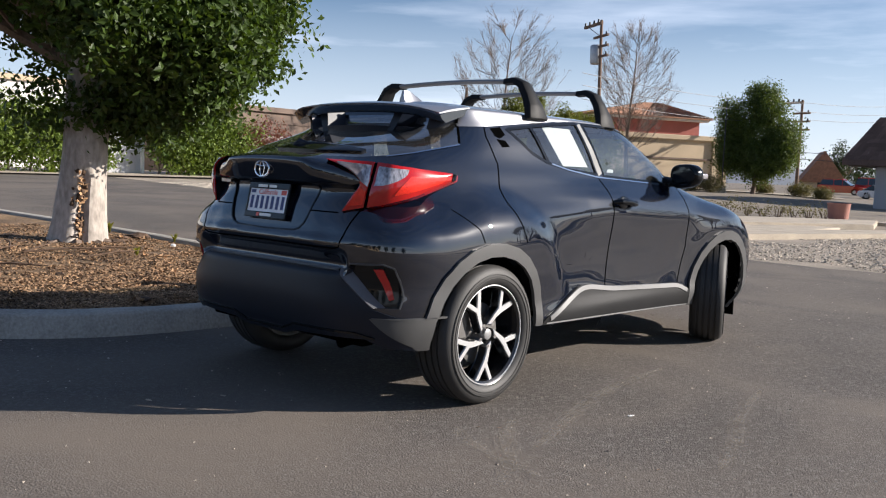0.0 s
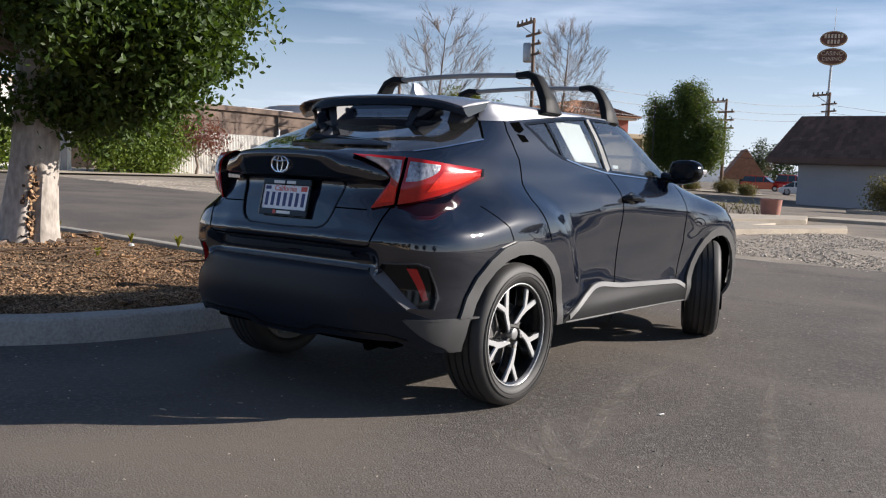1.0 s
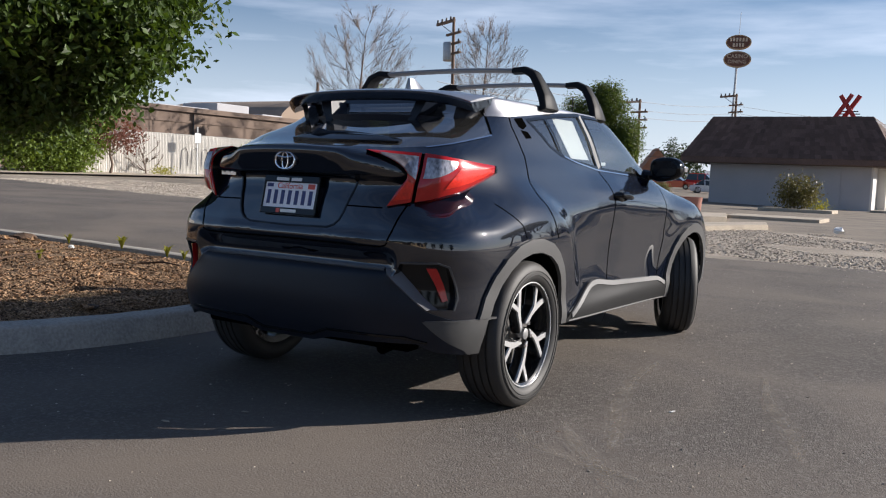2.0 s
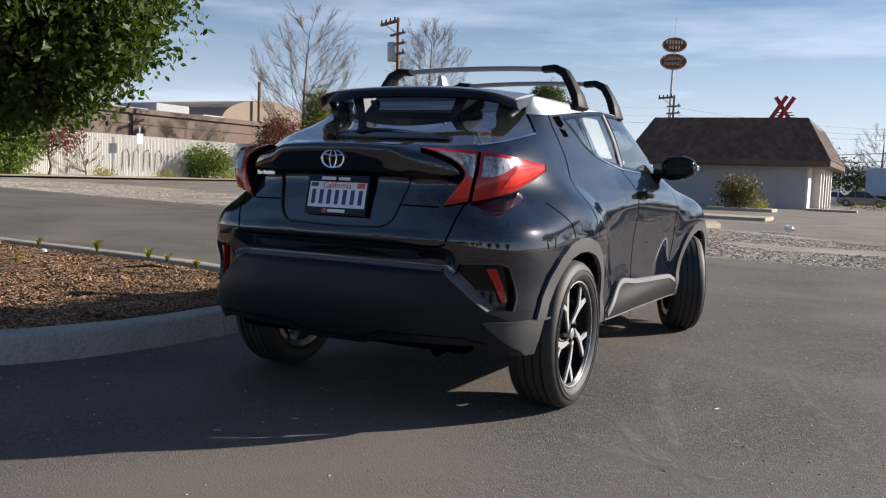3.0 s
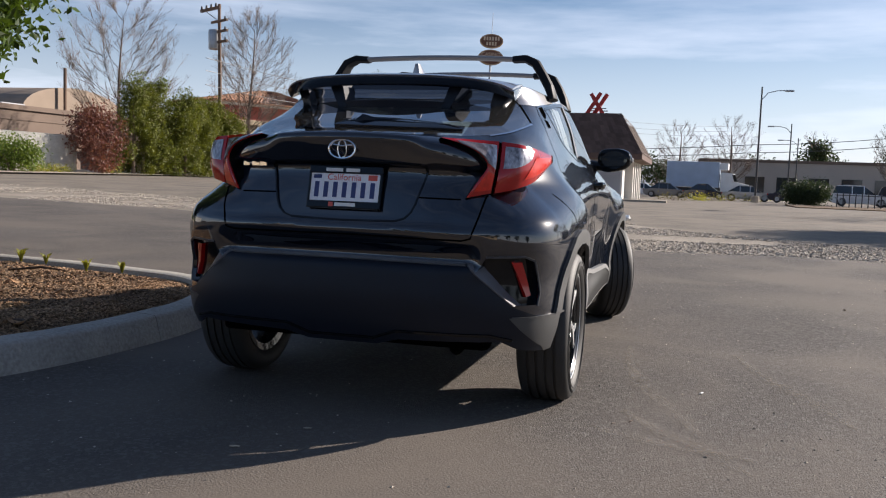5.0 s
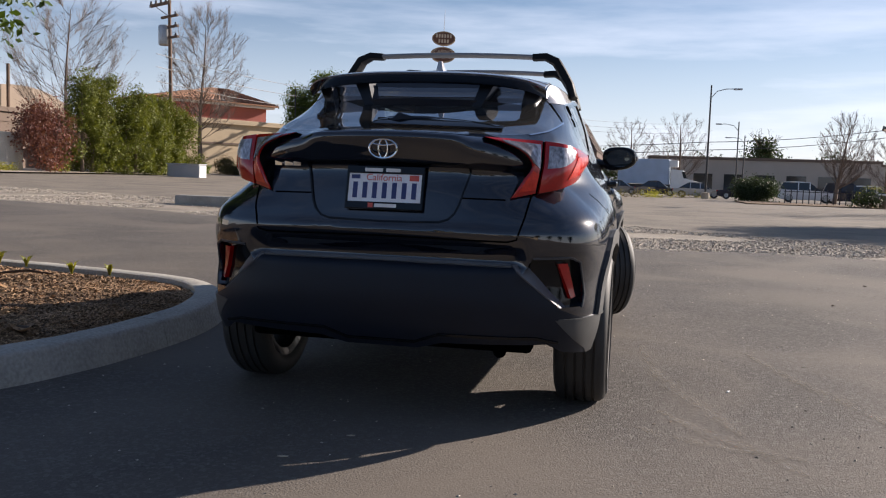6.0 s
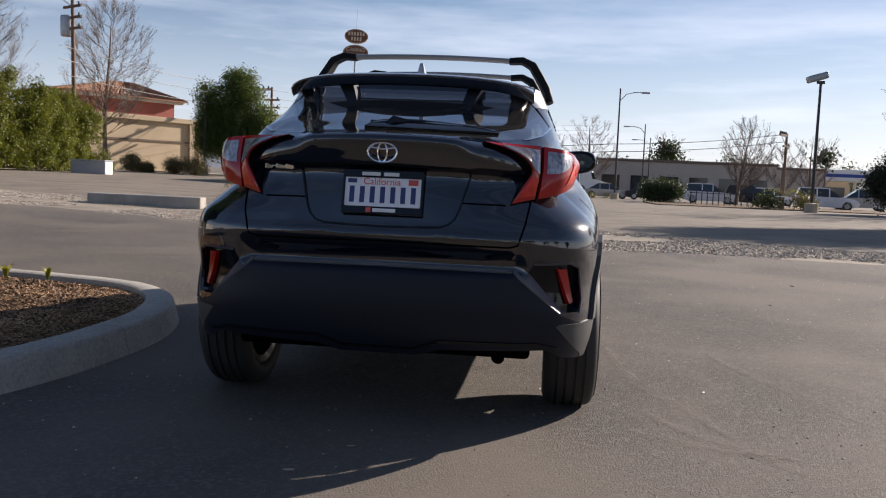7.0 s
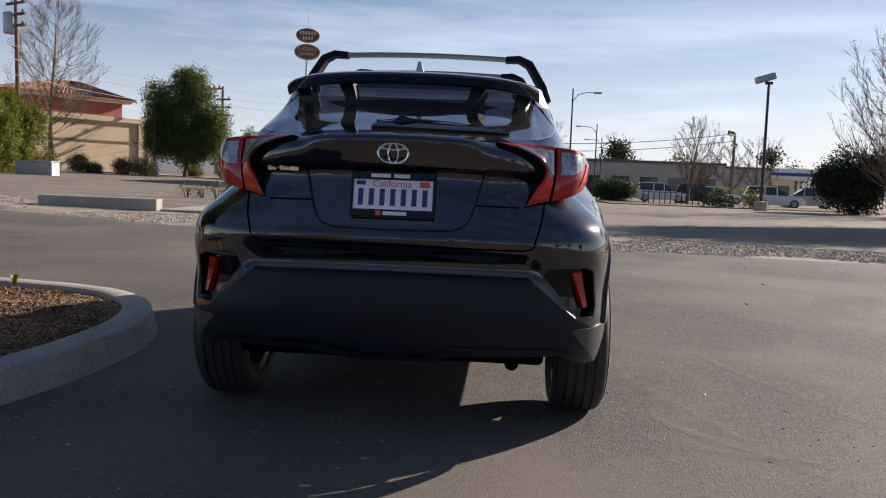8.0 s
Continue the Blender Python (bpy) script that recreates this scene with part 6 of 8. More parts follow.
def outline(z, turns=64, flat=80, front=14):
    """Half of the car's plan at one height, from the tail's middle round the flank to the nose."""
    yr, ym, yf, yc, n = curve(REAR, z), curve(REAR_MID, z), curve(NOSE, z), curve(BEND, z), curve(SQUARE, z)
    yd = yf - min(0.6, (yf - yc) * 0.45)
    pts = []
    for i in range(turns + 1):
        a = 0.5 * math.pi * i / turns
        f_ = max(0.0, min(1.0, (0.86 * math.sin(a) ** (2 / n) - 0.36) / 0.12))
        g_ = max(0.0, min(1.0, (math.sin(a) ** (2 / n) - 0.60) / 0.07)) if 0.6 < z < 0.82 else 0.0
        deep = yc - ym - (yr - ym) * f_ * f_ * (3 - 2 * f_)
        deep += (yc - curve(CORNER_Y, z) - deep) * g_
        y = yc - deep * abs(math.cos(a)) ** (2 / n)
        pts.append((half_width(y, z) * math.sin(a) ** (2 / n), y))
    for i in range(1, flat):
        y = yc + (yd - yc) * i / flat
        pts.append((half_width(y, z), y))
    for i in range(front + 1):
        a = 0.5 * math.pi * (1 - i / front)
        y = yd + (yf - yd) * abs(math.cos(a)) ** (2 / 2.6)
        pts.append((half_width(y, z) * abs(math.sin(a)) ** (2 / 2.6), y))
    pts[0], pts[-1] = (0.0, ym), (0.0, yf)
    return pts


def lip_fall(x, y, z):
    """How far the tail's lip drops towards the lamps."""
    if y > -0.3:
        return 0.0
    a, b = max(0.0, min(1.0, (z - 1.0) / 0.12)), max(0.0, min(1.0, (1.28 - z) / 0.10))
    return 0.034 * min(1.0, abs(x) / 0.54) ** 2.2 * a * a * (3 - 2 * a) * b * b * (3 - 2 * b) * min(1.0, (-0.3 - y) / 0.15)


levels = [0.2 + 0.0125 * i for i in range(68)] + [1.04 + 0.0075 * i for i in range(24)] + [1.22 + 0.01 * i for i in range(24)] + [0.66, 0.67, 0.68]
levels = sorted({round(z, 4) for z in levels if z < TOP}) + [TOP]
shell = bmesh.new()
grid = []
for z in levels:
    grid.append([shell.verts.new((x, y, z - lip_fall(x, y, z))) for x, y in outline(z)])
cols = len(grid[0])
for a, b in zip(grid, grid[1:]):
    for k in range(cols - 1):
        shell.faces.new((a[k], b[k], b[k + 1], a[k + 1]))
# the roof's crown closes the top
last = outline(TOP)
prev, y_mid = grid[-1], [p[1] for p in last]
for j in range(1, 15):
    s = 1 - j / 14
    rise_ = 0.058 * (1 - s ** 2.3)
    ring = []
    for (x, y) in last:
        yy = 0.85 + (y - 0.85) * (1 - 0.25 * (1 - s)) if s > 0 else 0.85 + (y - 0.85) * 0.75
        ring.append(shell.verts.new((x * s, yy, TOP + rise_)))
    for k in range(cols - 1):
        shell.faces.new((prev[k], ring[k], ring[k + 1], prev[k + 1]))
    prev = ring
bmesh.ops.remove_doubles(shell, verts=shell.verts, dist=0.0004)
bmesh.ops.recalc_face_normals(shell, faces=shell.faces)
if sum(f_.normal.x for f_ in shell.faces if f_.calc_center_median().x > 0.7) < 0:
    bmesh.ops.reverse_faces(shell, faces=shell.faces)

# the smooth shell's own normals, kept for every piece cut from it
shell.normal_update()
first = [(v.co.copy(), v.normal.copy()) for v in shell.verts]
tree_of = KDTree(len(first))
for i, (co_, n_) in enumerate(first):
    tree_of.insert(co_, i)
tree_of.balance()


def sleek(p):
    """The shell's normal at a place, blended from the nearest corners of its first grid."""
    n = Vector((0, 0, 0))
    for co_, i, d in tree_of.find_n(p, 4):
        n += first[i][1] / (d + 0.002)
    return n.normalized()


def inside(p, poly):
    c, j = False, len(poly) - 1
    for i in range(len(poly)):
        if (poly[i][1] > p[1]) != (poly[j][1] > p[1]) and p[0] < (poly[j][0] - poly[i][0]) * (p[1] - poly[i][1]) / (poly[j][1] - poly[i][1]) + poly[i][0]:
            c = not c
        j = i
    return c


def flat_of(p, axis):
    return (p.y, p.z) if axis == 'side' else (p.x, p.z)


def score(poly, axis, where):
    """Cut the shell along a polygon's edges, seen from the side or from behind."""
    lo = [min(p[i] for p in poly) - 0.03 for i in (0, 1)]
    hi = [max(p[i] for p in poly) + 0.03 for i in (0, 1)]
    for i in range(len(poly)):
        a, b = poly[i], poly[(i + 1) % len(poly)]
        near = []
        for f_ in shell.faces:
            q = f_.calc_center_median()
            u = flat_of(q, axis)
            if where(q) and lo[0] < u[0] < hi[0] and lo[1] < u[1] < hi[1]:
                near.append(f_)
        d = (b[0] - a[0], b[1] - a[1])
        n = Vector((0, -d[1], d[0])) if axis == 'side' else Vector((-d[1], 0, d[0]))
        co = Vector((0, a[0], a[1])) if axis == 'side' else Vector((a[0], 0, a[1]))
        if n.length < 1e-6:
            continue
        geom = set(near)
        for f_ in near:
            geom.update(f_.edges)
            geom.update(f_.verts)
        bmesh.ops.bisect_plane(shell, geom=list(geom), dist=0.0008, plane_co=co, plane_no=n.normalized())


def ring_of(cy, cz, r, a0=0, a1=360, n=26):
    return [(cy + r * math.cos(radians(a0 + (a1 - a0) * k / n)), cz + r * math.sin(radians(a0 + (a1 - a0) * k / n))) for k in range(n + (0 if a1 - a0 == 360 else 1))]


flank = lambda q: q.x > 0.45 and q.y > -0.58
behind = lambda q: q.y < 0.2
REAR_HUB, FRONT_HUB, HUB_Z = 0.0, 2.64, 0.345
ARCH, CLAD = 0.388, 0.452
WIN_FRONT = [(1.10, 1.440), (1.235, 1.142), (2.00, 1.108), (2.11, 1.128), (2.11, 1.190), (1.955, 1.298), (1.80, 1.380), (1.64, 1.425), (1.50, 1.442)]
WIN_REAR = [(1.03, 1.440), (1.16, 1.150), (0.86, 1.170), (0.66, 1.205), (0.54, 1.248), (0.40, 1.345), (0.36, 1.368), (0.56, 1.393), (0.80, 1.421)]
SILL = [(0.44, 0.19), (0.46, 0.36), (0.50, 0.382), (0.84, 0.515), (0.95, 0.522), (1.20, 0.492), (2.05, 0.452), (2.20, 0.40), (2.24, 0.19)]
ARCH_R = ring_of(REAR_HUB, HUB_Z, ARCH)
ARCH_F = ring_of(FRONT_HUB, HUB_Z, ARCH)
CLAD_R = ring_of(REAR_HUB, HUB_Z + 0.0, CLAD)
CLAD_F = ring_of(FRONT_HUB, HUB_Z + 0.0, CLAD)
BUMPER = [(-0.1, 0.662), (0.525, 0.658), (0.70, 0.508), (0.79, 0.468), (0.95, 0.462), (0.95, 0.1), (-0.1, 0.1)]
CORNER = [(0.69, 0.463), (0.95, 0.461), (0.95, 0.10), (0.83, 0.10), (0.795, 0.335)]
POCKET = [(0.60, 0.702), (0.742, 0.706), (0.772, 0.690), (0.790, 0.560), (0.785, 0.512), (0.712, 0.512), (0.56, 0.640)]
RECESS = [(-0.1, 1.064), (0.318, 1.058), (0.333, 1.046), (0.335, 1.03), (0.300, 0.90), (0.285, 0.868), (0.262, 0.846), (0.225, 0.834), (-0.1, 0.828)]

for poly, axis, where in ((WIN_FRONT, 'side', flank), (WIN_REAR, 'side', flank), (SILL, 'side', flank), (ARCH_R, 'side', flank), (ARCH_F, 'side', flank), (CLAD_R, 'side', flank), (CLAD_F, 'side', flank), (BUMPER, 'rear', lambda q: q.y < -0.25), (CORNER, 'rear', lambda q: q.y < -0.25), (POCKET, 'rear', lambda q: q.y < -0.2), (RECESS, 'rear', lambda q: q.y < -0.5 and q.x < 0.5)):
    score(poly, axis, where)
UNDER_TAIL = [(-0.1, 0.325), (0.15, 0.325), (0.25, 0.352), (0.66, 0.366), (0.72, 0.330), (0.80, 0.312), (0.95, 0.312), (0.95, 0.1), (-0.1, 0.1)]
UNDER_SILL = [(0.28, 0.1), (0.30, 0.350), (0.46, 0.345), (2.22, 0.298), (2.34, 0.29), (2.36, 0.1)]
score(UNDER_TAIL, 'rear', lambda q: q.y < 0.1 and q.z < 0.45)
score(UNDER_SILL, 'side', lambda q: q.y > 0.2 and q.z < 0.45)
GLASS_LINE = [(-0.75, 1.185), (-0.52, 1.185), (-0.40, 1.198), (-0.015, 1.272), (0.085, 1.425), (-0.05, 1.43), (-0.75, 1.43)]
score(GLASS_LINE, 'side', lambda q: q.y < 0.25 and q.z > 1.12)
ROOF = [(0.03, 1.362), (0.2, 1.370), (0.36, 1.388), (0.56, 1.410), (0.8, 1.436), (1.0, 1.450), (1.5, 1.450), (1.68, 1.438), (1.80, 1.42), (1.95, 1.5), (0.0, 1.5)]
score(ROOF, 'side', lambda q: q.x > 0.3 and q.z > 1.34 and -0.1 < q.y < 2.1)
shell.normal_update()


def region(f_):
    q, n = f_.calc_center_median(), f_.normal
    s, r = (q.y, q.z), (q.x, q.z)
    if flank(q) and (inside(s, ARCH_R) or inside(s, ARCH_F)) and q.z < 0.8:
        return None
    if q.z < 0.45 and (q.y < 0.1 and inside(r, UNDER_TAIL) or q.y > 0.2 and inside(s, UNDER_SILL)):
        return None
    if q.x > 0.45 and q.y > 0.3:
        if inside(s, WIN_FRONT):
            return "window_front"
        if inside(s, WIN_REAR):
            return "window_rear"
    if q.y < 0.25 and q.z > 1.12 and inside(s, GLASS_LINE):
        return "rear_glass"
    if q.y < -0.25 and inside(r, CORNER):
        return "bumper_corner"
    if q.y < -0.25 and inside(r, BUMPER):
        return "bumper"
    if flank(q) and (inside(s, CLAD_R) or inside(s, CLAD_F)) and q.z < 0.85:
        return "arch_rear" if q.y < 1.3 else "arch_front"
    if q.y < -0.2 and inside(r, POCKET):
        return "pocket"
    if flank(q) and inside(s, SILL):
        return "sill"
    if q.y < -0.5 and q.x < 0.5 and inside(r, RECESS):
        return "recess"
    if q.y > 1.6 and 1.1 < q.z < 1.445 and n.y > 0.3 and q.x < half_width(q.y, q.z) * 0.88 and q.y > curve(NOSE, q.z) - 0.4:
        return "windscreen"
    if q.z > 1.455 or (q.x > 0.3 and inside(s, ROOF)) or (q.x <= 0.3 and q.z > 1.447):
        return "roof"
    if q.y < 0.2 and q.z < 0.3:
        return "bumper"
    return "body"


groups = {}
for f_ in shell.faces:
    groups.setdefault(region(f_), []).append(f_)
OFFSET = {"bumper": 0.006, "bumper_corner": 0.008, "arch_rear": 0.014, "arch_front": 0.014, "sill": 0.012, "recess": -0.006, "pocket": -0.032, "window_front": -0.004, "window_rear": -0.004, "rear_glass": 0.0, "roof": 0.002}


def emit(name, key, material, parent, label="", mirror="join", lip=0.018):
    """Lift one region off the shell as a part with turned-in edges. mirror: join both halves, or one part each side."""
    off = OFFSET.get(key, 0.0)
    verts, normals, index, faces = [], [], {}, []

    def vert(v, depth):
        k = (v.index, depth)
        if k not in index:
            index[k] = len(verts)
            n = sleek(v.co)
            if abs(v.co.x) < 1e-4:
                n.x = 0
            p = v.co + n * (off - depth)
            if abs(v.co.x) < 1e-4:
                p.x = 0
            verts.append(p)
            normals.append(n.normalized())
        return index[k]
    mine = set(groups.get(key, []))
    for f_ in mine:
        faces.append([vert(v, 0.0) for v in f_.verts])
    if lip:
        for f_ in mine:
            for l_ in f_.loops:
                e = l_.edge
                if sum(1 for g_ in e.link_faces if g_ in mine) == 1 and not all(abs(v.co.x) < 1e-4 for v in e.verts):
                    a, b = l_.vert, l_.link_loop_next.vert
                    rim_ = [verts[vert(b, 0.0)], verts[vert(a, 0.0)]]
                    rim_ += [rim_[1] - sleek(a.co) * lip, rim_[0] - sleek(b.co) * lip]
                    nf = (rim_[1] - rim_[0]).cross(rim_[3] - rim_[0])
                    nf = nf.normalized() if nf.length > 1e-12 else sleek(a.co)
                    faces.append(list(range(len(verts), len(verts) + 4)))
                    verts += [q.copy() for q in rim_]
                    normals += [nf.copy() for _ in range(4)]
    made = []
    for side in ((1, -1) if mirror == "each" else (0,)):
        if side == 0:
            k = len(verts)
            vs = verts + [Vector((-v.x, v.y, v.z)) for v in verts]
            ns = normals + [Vector((-n.x, n.y, n.z)) for n in normals]
            fs = faces + [[i + k for i in f_[::-1]] for f_ in faces]
            mid = {}
        else:
            vs = [Vector((v.x * side, v.y, v.z)) for v in verts]
            ns = [Vector((n.x * side, n.y, n.z)) for n in normals]
            fs = faces if side == 1 else [f_[::-1] for f_ in faces]
        me = mesh_of(name, vs, fs, material, True)
        me.normals_split_custom_set_from_vertices([tuple(n) for n in ns])
        made.append(put(name, me, parent, label))
    return made


shell.verts.index_update()
body = emit("body", "body", M["paint_black"], car, "glossy black painted body", lip=0.034)[0]
emit("roof", "roof", M["paint_silver"], car, "silver-grey painted roof")
emit("bumper", "bumper", M["plastic"], car, "matt black plastic bumper")
emit("bumper_corner", "bumper_corner", M["cladding"], car, "grey plastic bumper corner", "each")
emit("wheel_arch_trim", "arch_rear", M["cladding"], car, "matt grey plastic wheel arch trim", "each")
emit("wheel_arch_trim", "arch_front", M["cladding"], car, "matt grey plastic wheel arch trim", "each")
emit("sill_trim", "sill", M["rack_plastic"], car, "matt black plastic sill trim", "each")
emit("plate_recess", "recess", M["paint_black"], body, "", "join", 0.012)
emit("reflector_pocket", "pocket", M["gloss_black"], body, "", "each", 0.03)
emit("side_window", "window_front", M["window"], car, "tinted front door glass", "each", 0.0)
emit("side_window", "window_rear", M["window"], car, "tinted rear door glass", "each", 0.0)
emit("rear_window", "rear_glass", M["rear_window"], car, "dark tinted sloping rear glass", "join", 0.0)
emit("windscreen", "windscreen", M["window"], car, "", "join", 0.0)

from mathutils.bvhtree import BVHTree
bmesh.ops.triangulate(shell, faces=shell.faces)
skin = BVHTree.FromBMesh(shell)


def touch(u, v, axis):
    """The place on the right half of the shell seen at (u, v) from the side or from behind, and its normal."""
    if axis == 'side':
        hit = skin.ray_cast(Vector((2.0, u, v)), Vector((-1, 0, 0)))
    else:
        hit = skin.ray_cast(Vector((abs(u), -2.0, v)), Vector((0, 1, 0)))
    if hit[0] is None:
        near = skin.find_nearest(Vector((0.88, u, v)) if axis == 'side' else Vector((abs(u), -0.6, v)))
        p, n = near[0].copy(), near[1].copy()
    else:
        p, n = hit[0].copy(), hit[1].copy()
    n = sleek(p)
    if n.dot(Vector((1, 0, 0)) if axis == 'side' else Vector((0, -1, 0))) < 0:
        n = -n
    if axis != 'side' and u < 0:
        p.x, n.x = -p.x, -n.x
    return p, n


def refine(path, step=0.02):
    out = [path[0]]
    for a, b in zip(path, path[1:]):
        n = max(1, int(math.hypot(b[0] - a[0], b[1] - a[1]) / step))
        out += [(a[0] + (b[0] - a[0]) * k / n, a[1] + (b[1] - a[1]) * k / n) for k in range(1, n + 1)]
    return out


def strip(name, path, axis, width, lift, material, parent, label="", both=True, thick=0.0, even=0):
    """A ribbon laid on the shell along a path: seams, trims, badges."""
    path = refine(path)
    for side in ((1, -1) if both else (1,)):
        bm = bmesh.new()
        rows_ = []
        hits = [touch(u, v, axis) for u, v in path]
        for _ in range(even):
            hits = [((hits[max(i - 1, 0)][0] + hits[i][0] * 2 + hits[min(i + 1, len(hits) - 1)][0]) / 4, (hits[max(i - 1, 0)][1] + hits[i][1] + hits[min(i + 1, len(hits) - 1)][1]).normalized()) for i in range(len(hits))]
        for i, (p, n) in enumerate(hits):
            d = (hits[min(i + 1, len(hits) - 1)][0] - hits[max(i - 1, 0)][0]).normalized()
            s = n.cross(d).normalized() * width / 2
            q = [p - s + n * lift, p + s + n * lift]
            if thick:
                q = [p - s * 1.3 - n * 0.004, q[0], q[1], p + s * 1.3 - n * 0.004]
            rows_.append([bm.verts.new((v.x * side, v.y, v.z)) for v in q])
        for a, b in zip(rows_, rows_[1:]):
            for k in range(len(a) - 1):
                bm.faces.new((a[k], a[k + 1], b[k + 1], b[k]))
        part(name, bm, material, parent, label, smooth=not thick)


def patch(name, poly, axis, lift, material, parent, label="", both=True, step=0.012, bulge=0.0, depth=0.02):
    """A raised piece that follows the shell inside a polygon."""
    lo = [min(p[i] for p in poly) for i in (0, 1)]
    hi = [max(p[i] for p in poly) for i in (0, 1)]
    flat = bmesh.new()
    base = [flat.verts.new((x, y, 0)) for x, y in poly]
    flat.faces.new(base)
    for i in (0, 1):
        n = max(1, int((hi[i] - lo[i]) / step))
        for k in range(1, n):
            c = lo[i] + (hi[i] - lo[i]) * k / n
            bmesh.ops.bisect_plane(flat, geom=flat.verts[:] + flat.edges[:] + flat.faces[:], dist=1e-5, plane_co=(c, 0, 0) if i == 0 else (0, c, 0), plane_no=(1, 0, 0) if i == 0 else (0, 1, 0))
    rim = {v for e in flat.edges if len(e.link_faces) == 1 for v in e.verts}

    def gap(x, y):
        best = 9.0
        for i in range(len(poly)):
            a, b = Vector(poly[i]), Vector(poly[(i + 1) % len(poly)])
            t = max(0, min(1, (Vector((x, y)) - a).dot(b - a) / max(1e-9, (b - a).length_squared)))
            best = min(best, (a + (b - a) * t - Vector((x, y))).length)
        return best
    place = {}
    for v in flat.verts:
        p, n = touch(v.co.x, v.co.y, axis)
        e = gap(v.co.x, v.co.y)
        place[v] = (p + n * (lift + bulge * min(1, e / 0.03) ** 0.6), n)
    loops = [(l_.vert, l_.link_loop_next.vert) for f_ in flat.faces for l_ in f_.loops if len(l_.edge.link_faces) == 1]
    verts = list(flat.verts)
    idx = {v: i for i, v in enumerate(verts)}
    pts = [place[v][0] for v in verts] + [place[v][0] - place[v][1] * depth for v in verts]
    k = len(verts)
    faces = [[idx[v] for v in f_.verts] for f_ in flat.faces] + [[idx[b], idx[a], idx[a] + k, idx[b] + k] for a, b in loops]
    flat.free()
    out = []
    for side in ((1, -1) if both else (1,)):
        bm = bmesh.new()
        vs = [bm.verts.new((p.x * side, p.y, p.z)) for p in pts]
        for f_ in faces:
            try:
                bm.faces.new([vs[i] for i in f_])
            except ValueError:
                pass
        bmesh.ops.delete(bm, geom=[v for v in bm.verts if not v.link_faces], context='VERTS')
        out.append(part(name, bm, material, parent, label, smooth=True))
    return out


# panel gaps
seam_w = 0.007
strip("panel_gap", [(1.165, 1.14), (1.19, 1.05), (1.185, 0.85), (1.165, 0.65), (1.15, 0.50), (1.06, 0.27)], 'side', seam_w, 0.0016, M["seam_shade"], body)
strip("panel_gap", [(0.20, 1.40), (0.185, 1.32), (0.215, 1.18), (0.17, 1.06), (0.165, 0.98), (0.22, 0.86), (0.25, 0.79)], 'side', seam_w, 0.0016, M["seam_shade"], body)
strip("panel_gap", [(2.10, 1.12), (2.13, 0.95), (2.13, 0.70), (2.06, 0.46)], 'side', seam_w, 0.0016, M["seam_shade"], body)
strip("panel_gap", [(0.575, 0.945), (0.56, 0.86), (0.535, 0.775), (0.50, 0.765), (0.0, 0.770)], 'rear', seam_w, 0.0016, M["seam_shade"], body)
strip("panel_gap", [(0.312, 0.928), (0.48, 0.926)], 'rear', 0.006, 0.0014, M["seam_shade"], body)
strip("panel_gap", [(-0.22, 0.955), (-0.10, 0.86), (-0.08, 0.80)], 'side', 0.005, 0.0014, M["seam_shade"], body)
strip("panel_gap", [(-0.012, 1.275), (0.085, 1.42)], 'side', 0.012, 0.002, M["seam_shade"], body)
strip("glass_trim", [(-0.42, 1.192), (-0.015, 1.268)], 'side', 0.008, 0.003, M["chrome"], body, "thin bright line")
# edges of the plate recess
strip("recess_edge", [(0.0, 1.066), (0.318, 1.060), (0.335, 1.047), (0.337, 1.03), (0.302, 0.90), (0.287, 0.866), (0.263, 0.843), (0.226, 0.831), (0.0, 0.825)], 'rear', 0.007, 0.003, M["gloss_black"], body, thick=1)
# bright ledge over the bumper and its falling ends
strip("bumper_ledge", [(0.0, 0.668), (0.515, 0.664)], 'rear', 0.016, 0.012, M["satin"], car, "satin grey ledge", thick=1)
for side in (1, -1):
    # the slanted wall between the bumper's edge and the sunk pocket
    bm = bmesh.new()
    rows_ = []
    for k in range(9):
        t = k / 8
        a = touch(0.512 + (0.700 - 0.512) * t, 0.668 + (0.510 - 0.668) * t, 'rear')
        b = touch(0.566 + (0.748 - 0.566) * t, 0.684 + (0.512 - 0.684) * t, 'rear')
        edge = [a[0] + a[1] * 0.004, a[0] + a[1] * 0.008 + (b[0] - a[0]) * 0.12, b[0] - b[1] * 0.030, b[0] - b[1] * 0.05]
        rows_.append([bm.verts.new((q.x * side, q.y, q.z)) for q in edge])
    for a, b in zip(rows_, rows_[1:]):
        for k in range(3):
            bm.faces.new((a[k], a[k + 1], b[k + 1], b[k]))
    part("bumper_blade", bm, M["blade"], car, "glossy dark grey slanted blade", smooth=True)
strip("pocket_edge", [(0.60, 0.704), (0.742, 0.709), (0.776, 0.692), (0.794, 0.560), (0.788, 0.508)], 'rear', 0.007, 0.005, M["lip"], body, thick=1)
patch("reflector", [(0.700, 0.682), (0.738, 0.682), (0.772, 0.552), (0.757, 0.545)], 'rear', -0.014, M["lens_red"], body, "red reflector", depth=0.03)
strip("valance_edge", [(0.0, 0.352), (0.14, 0.352), (0.24, 0.388), (0.62, 0.392), (0.70, 0.372)], 'rear', 0.010, 0.012, M["gloss_black"], car, thick=1)
strip("bumper_shelf", [(0.70, 0.463), (0.80, 0.463), (0.86, 0.462)], 'rear', 0.008, 0.010, M["cladding"], car, thick=1)
strip("sill_strip", [(0.50, 0.365), (0.85, 0.500), (0.95, 0.507), (1.20, 0.478), (2.05, 0.438), (2.18, 0.392)], 'side', 0.027, 0.018, M["sill_silver"], car, "silver strip along the sill", thick=1, even=6)
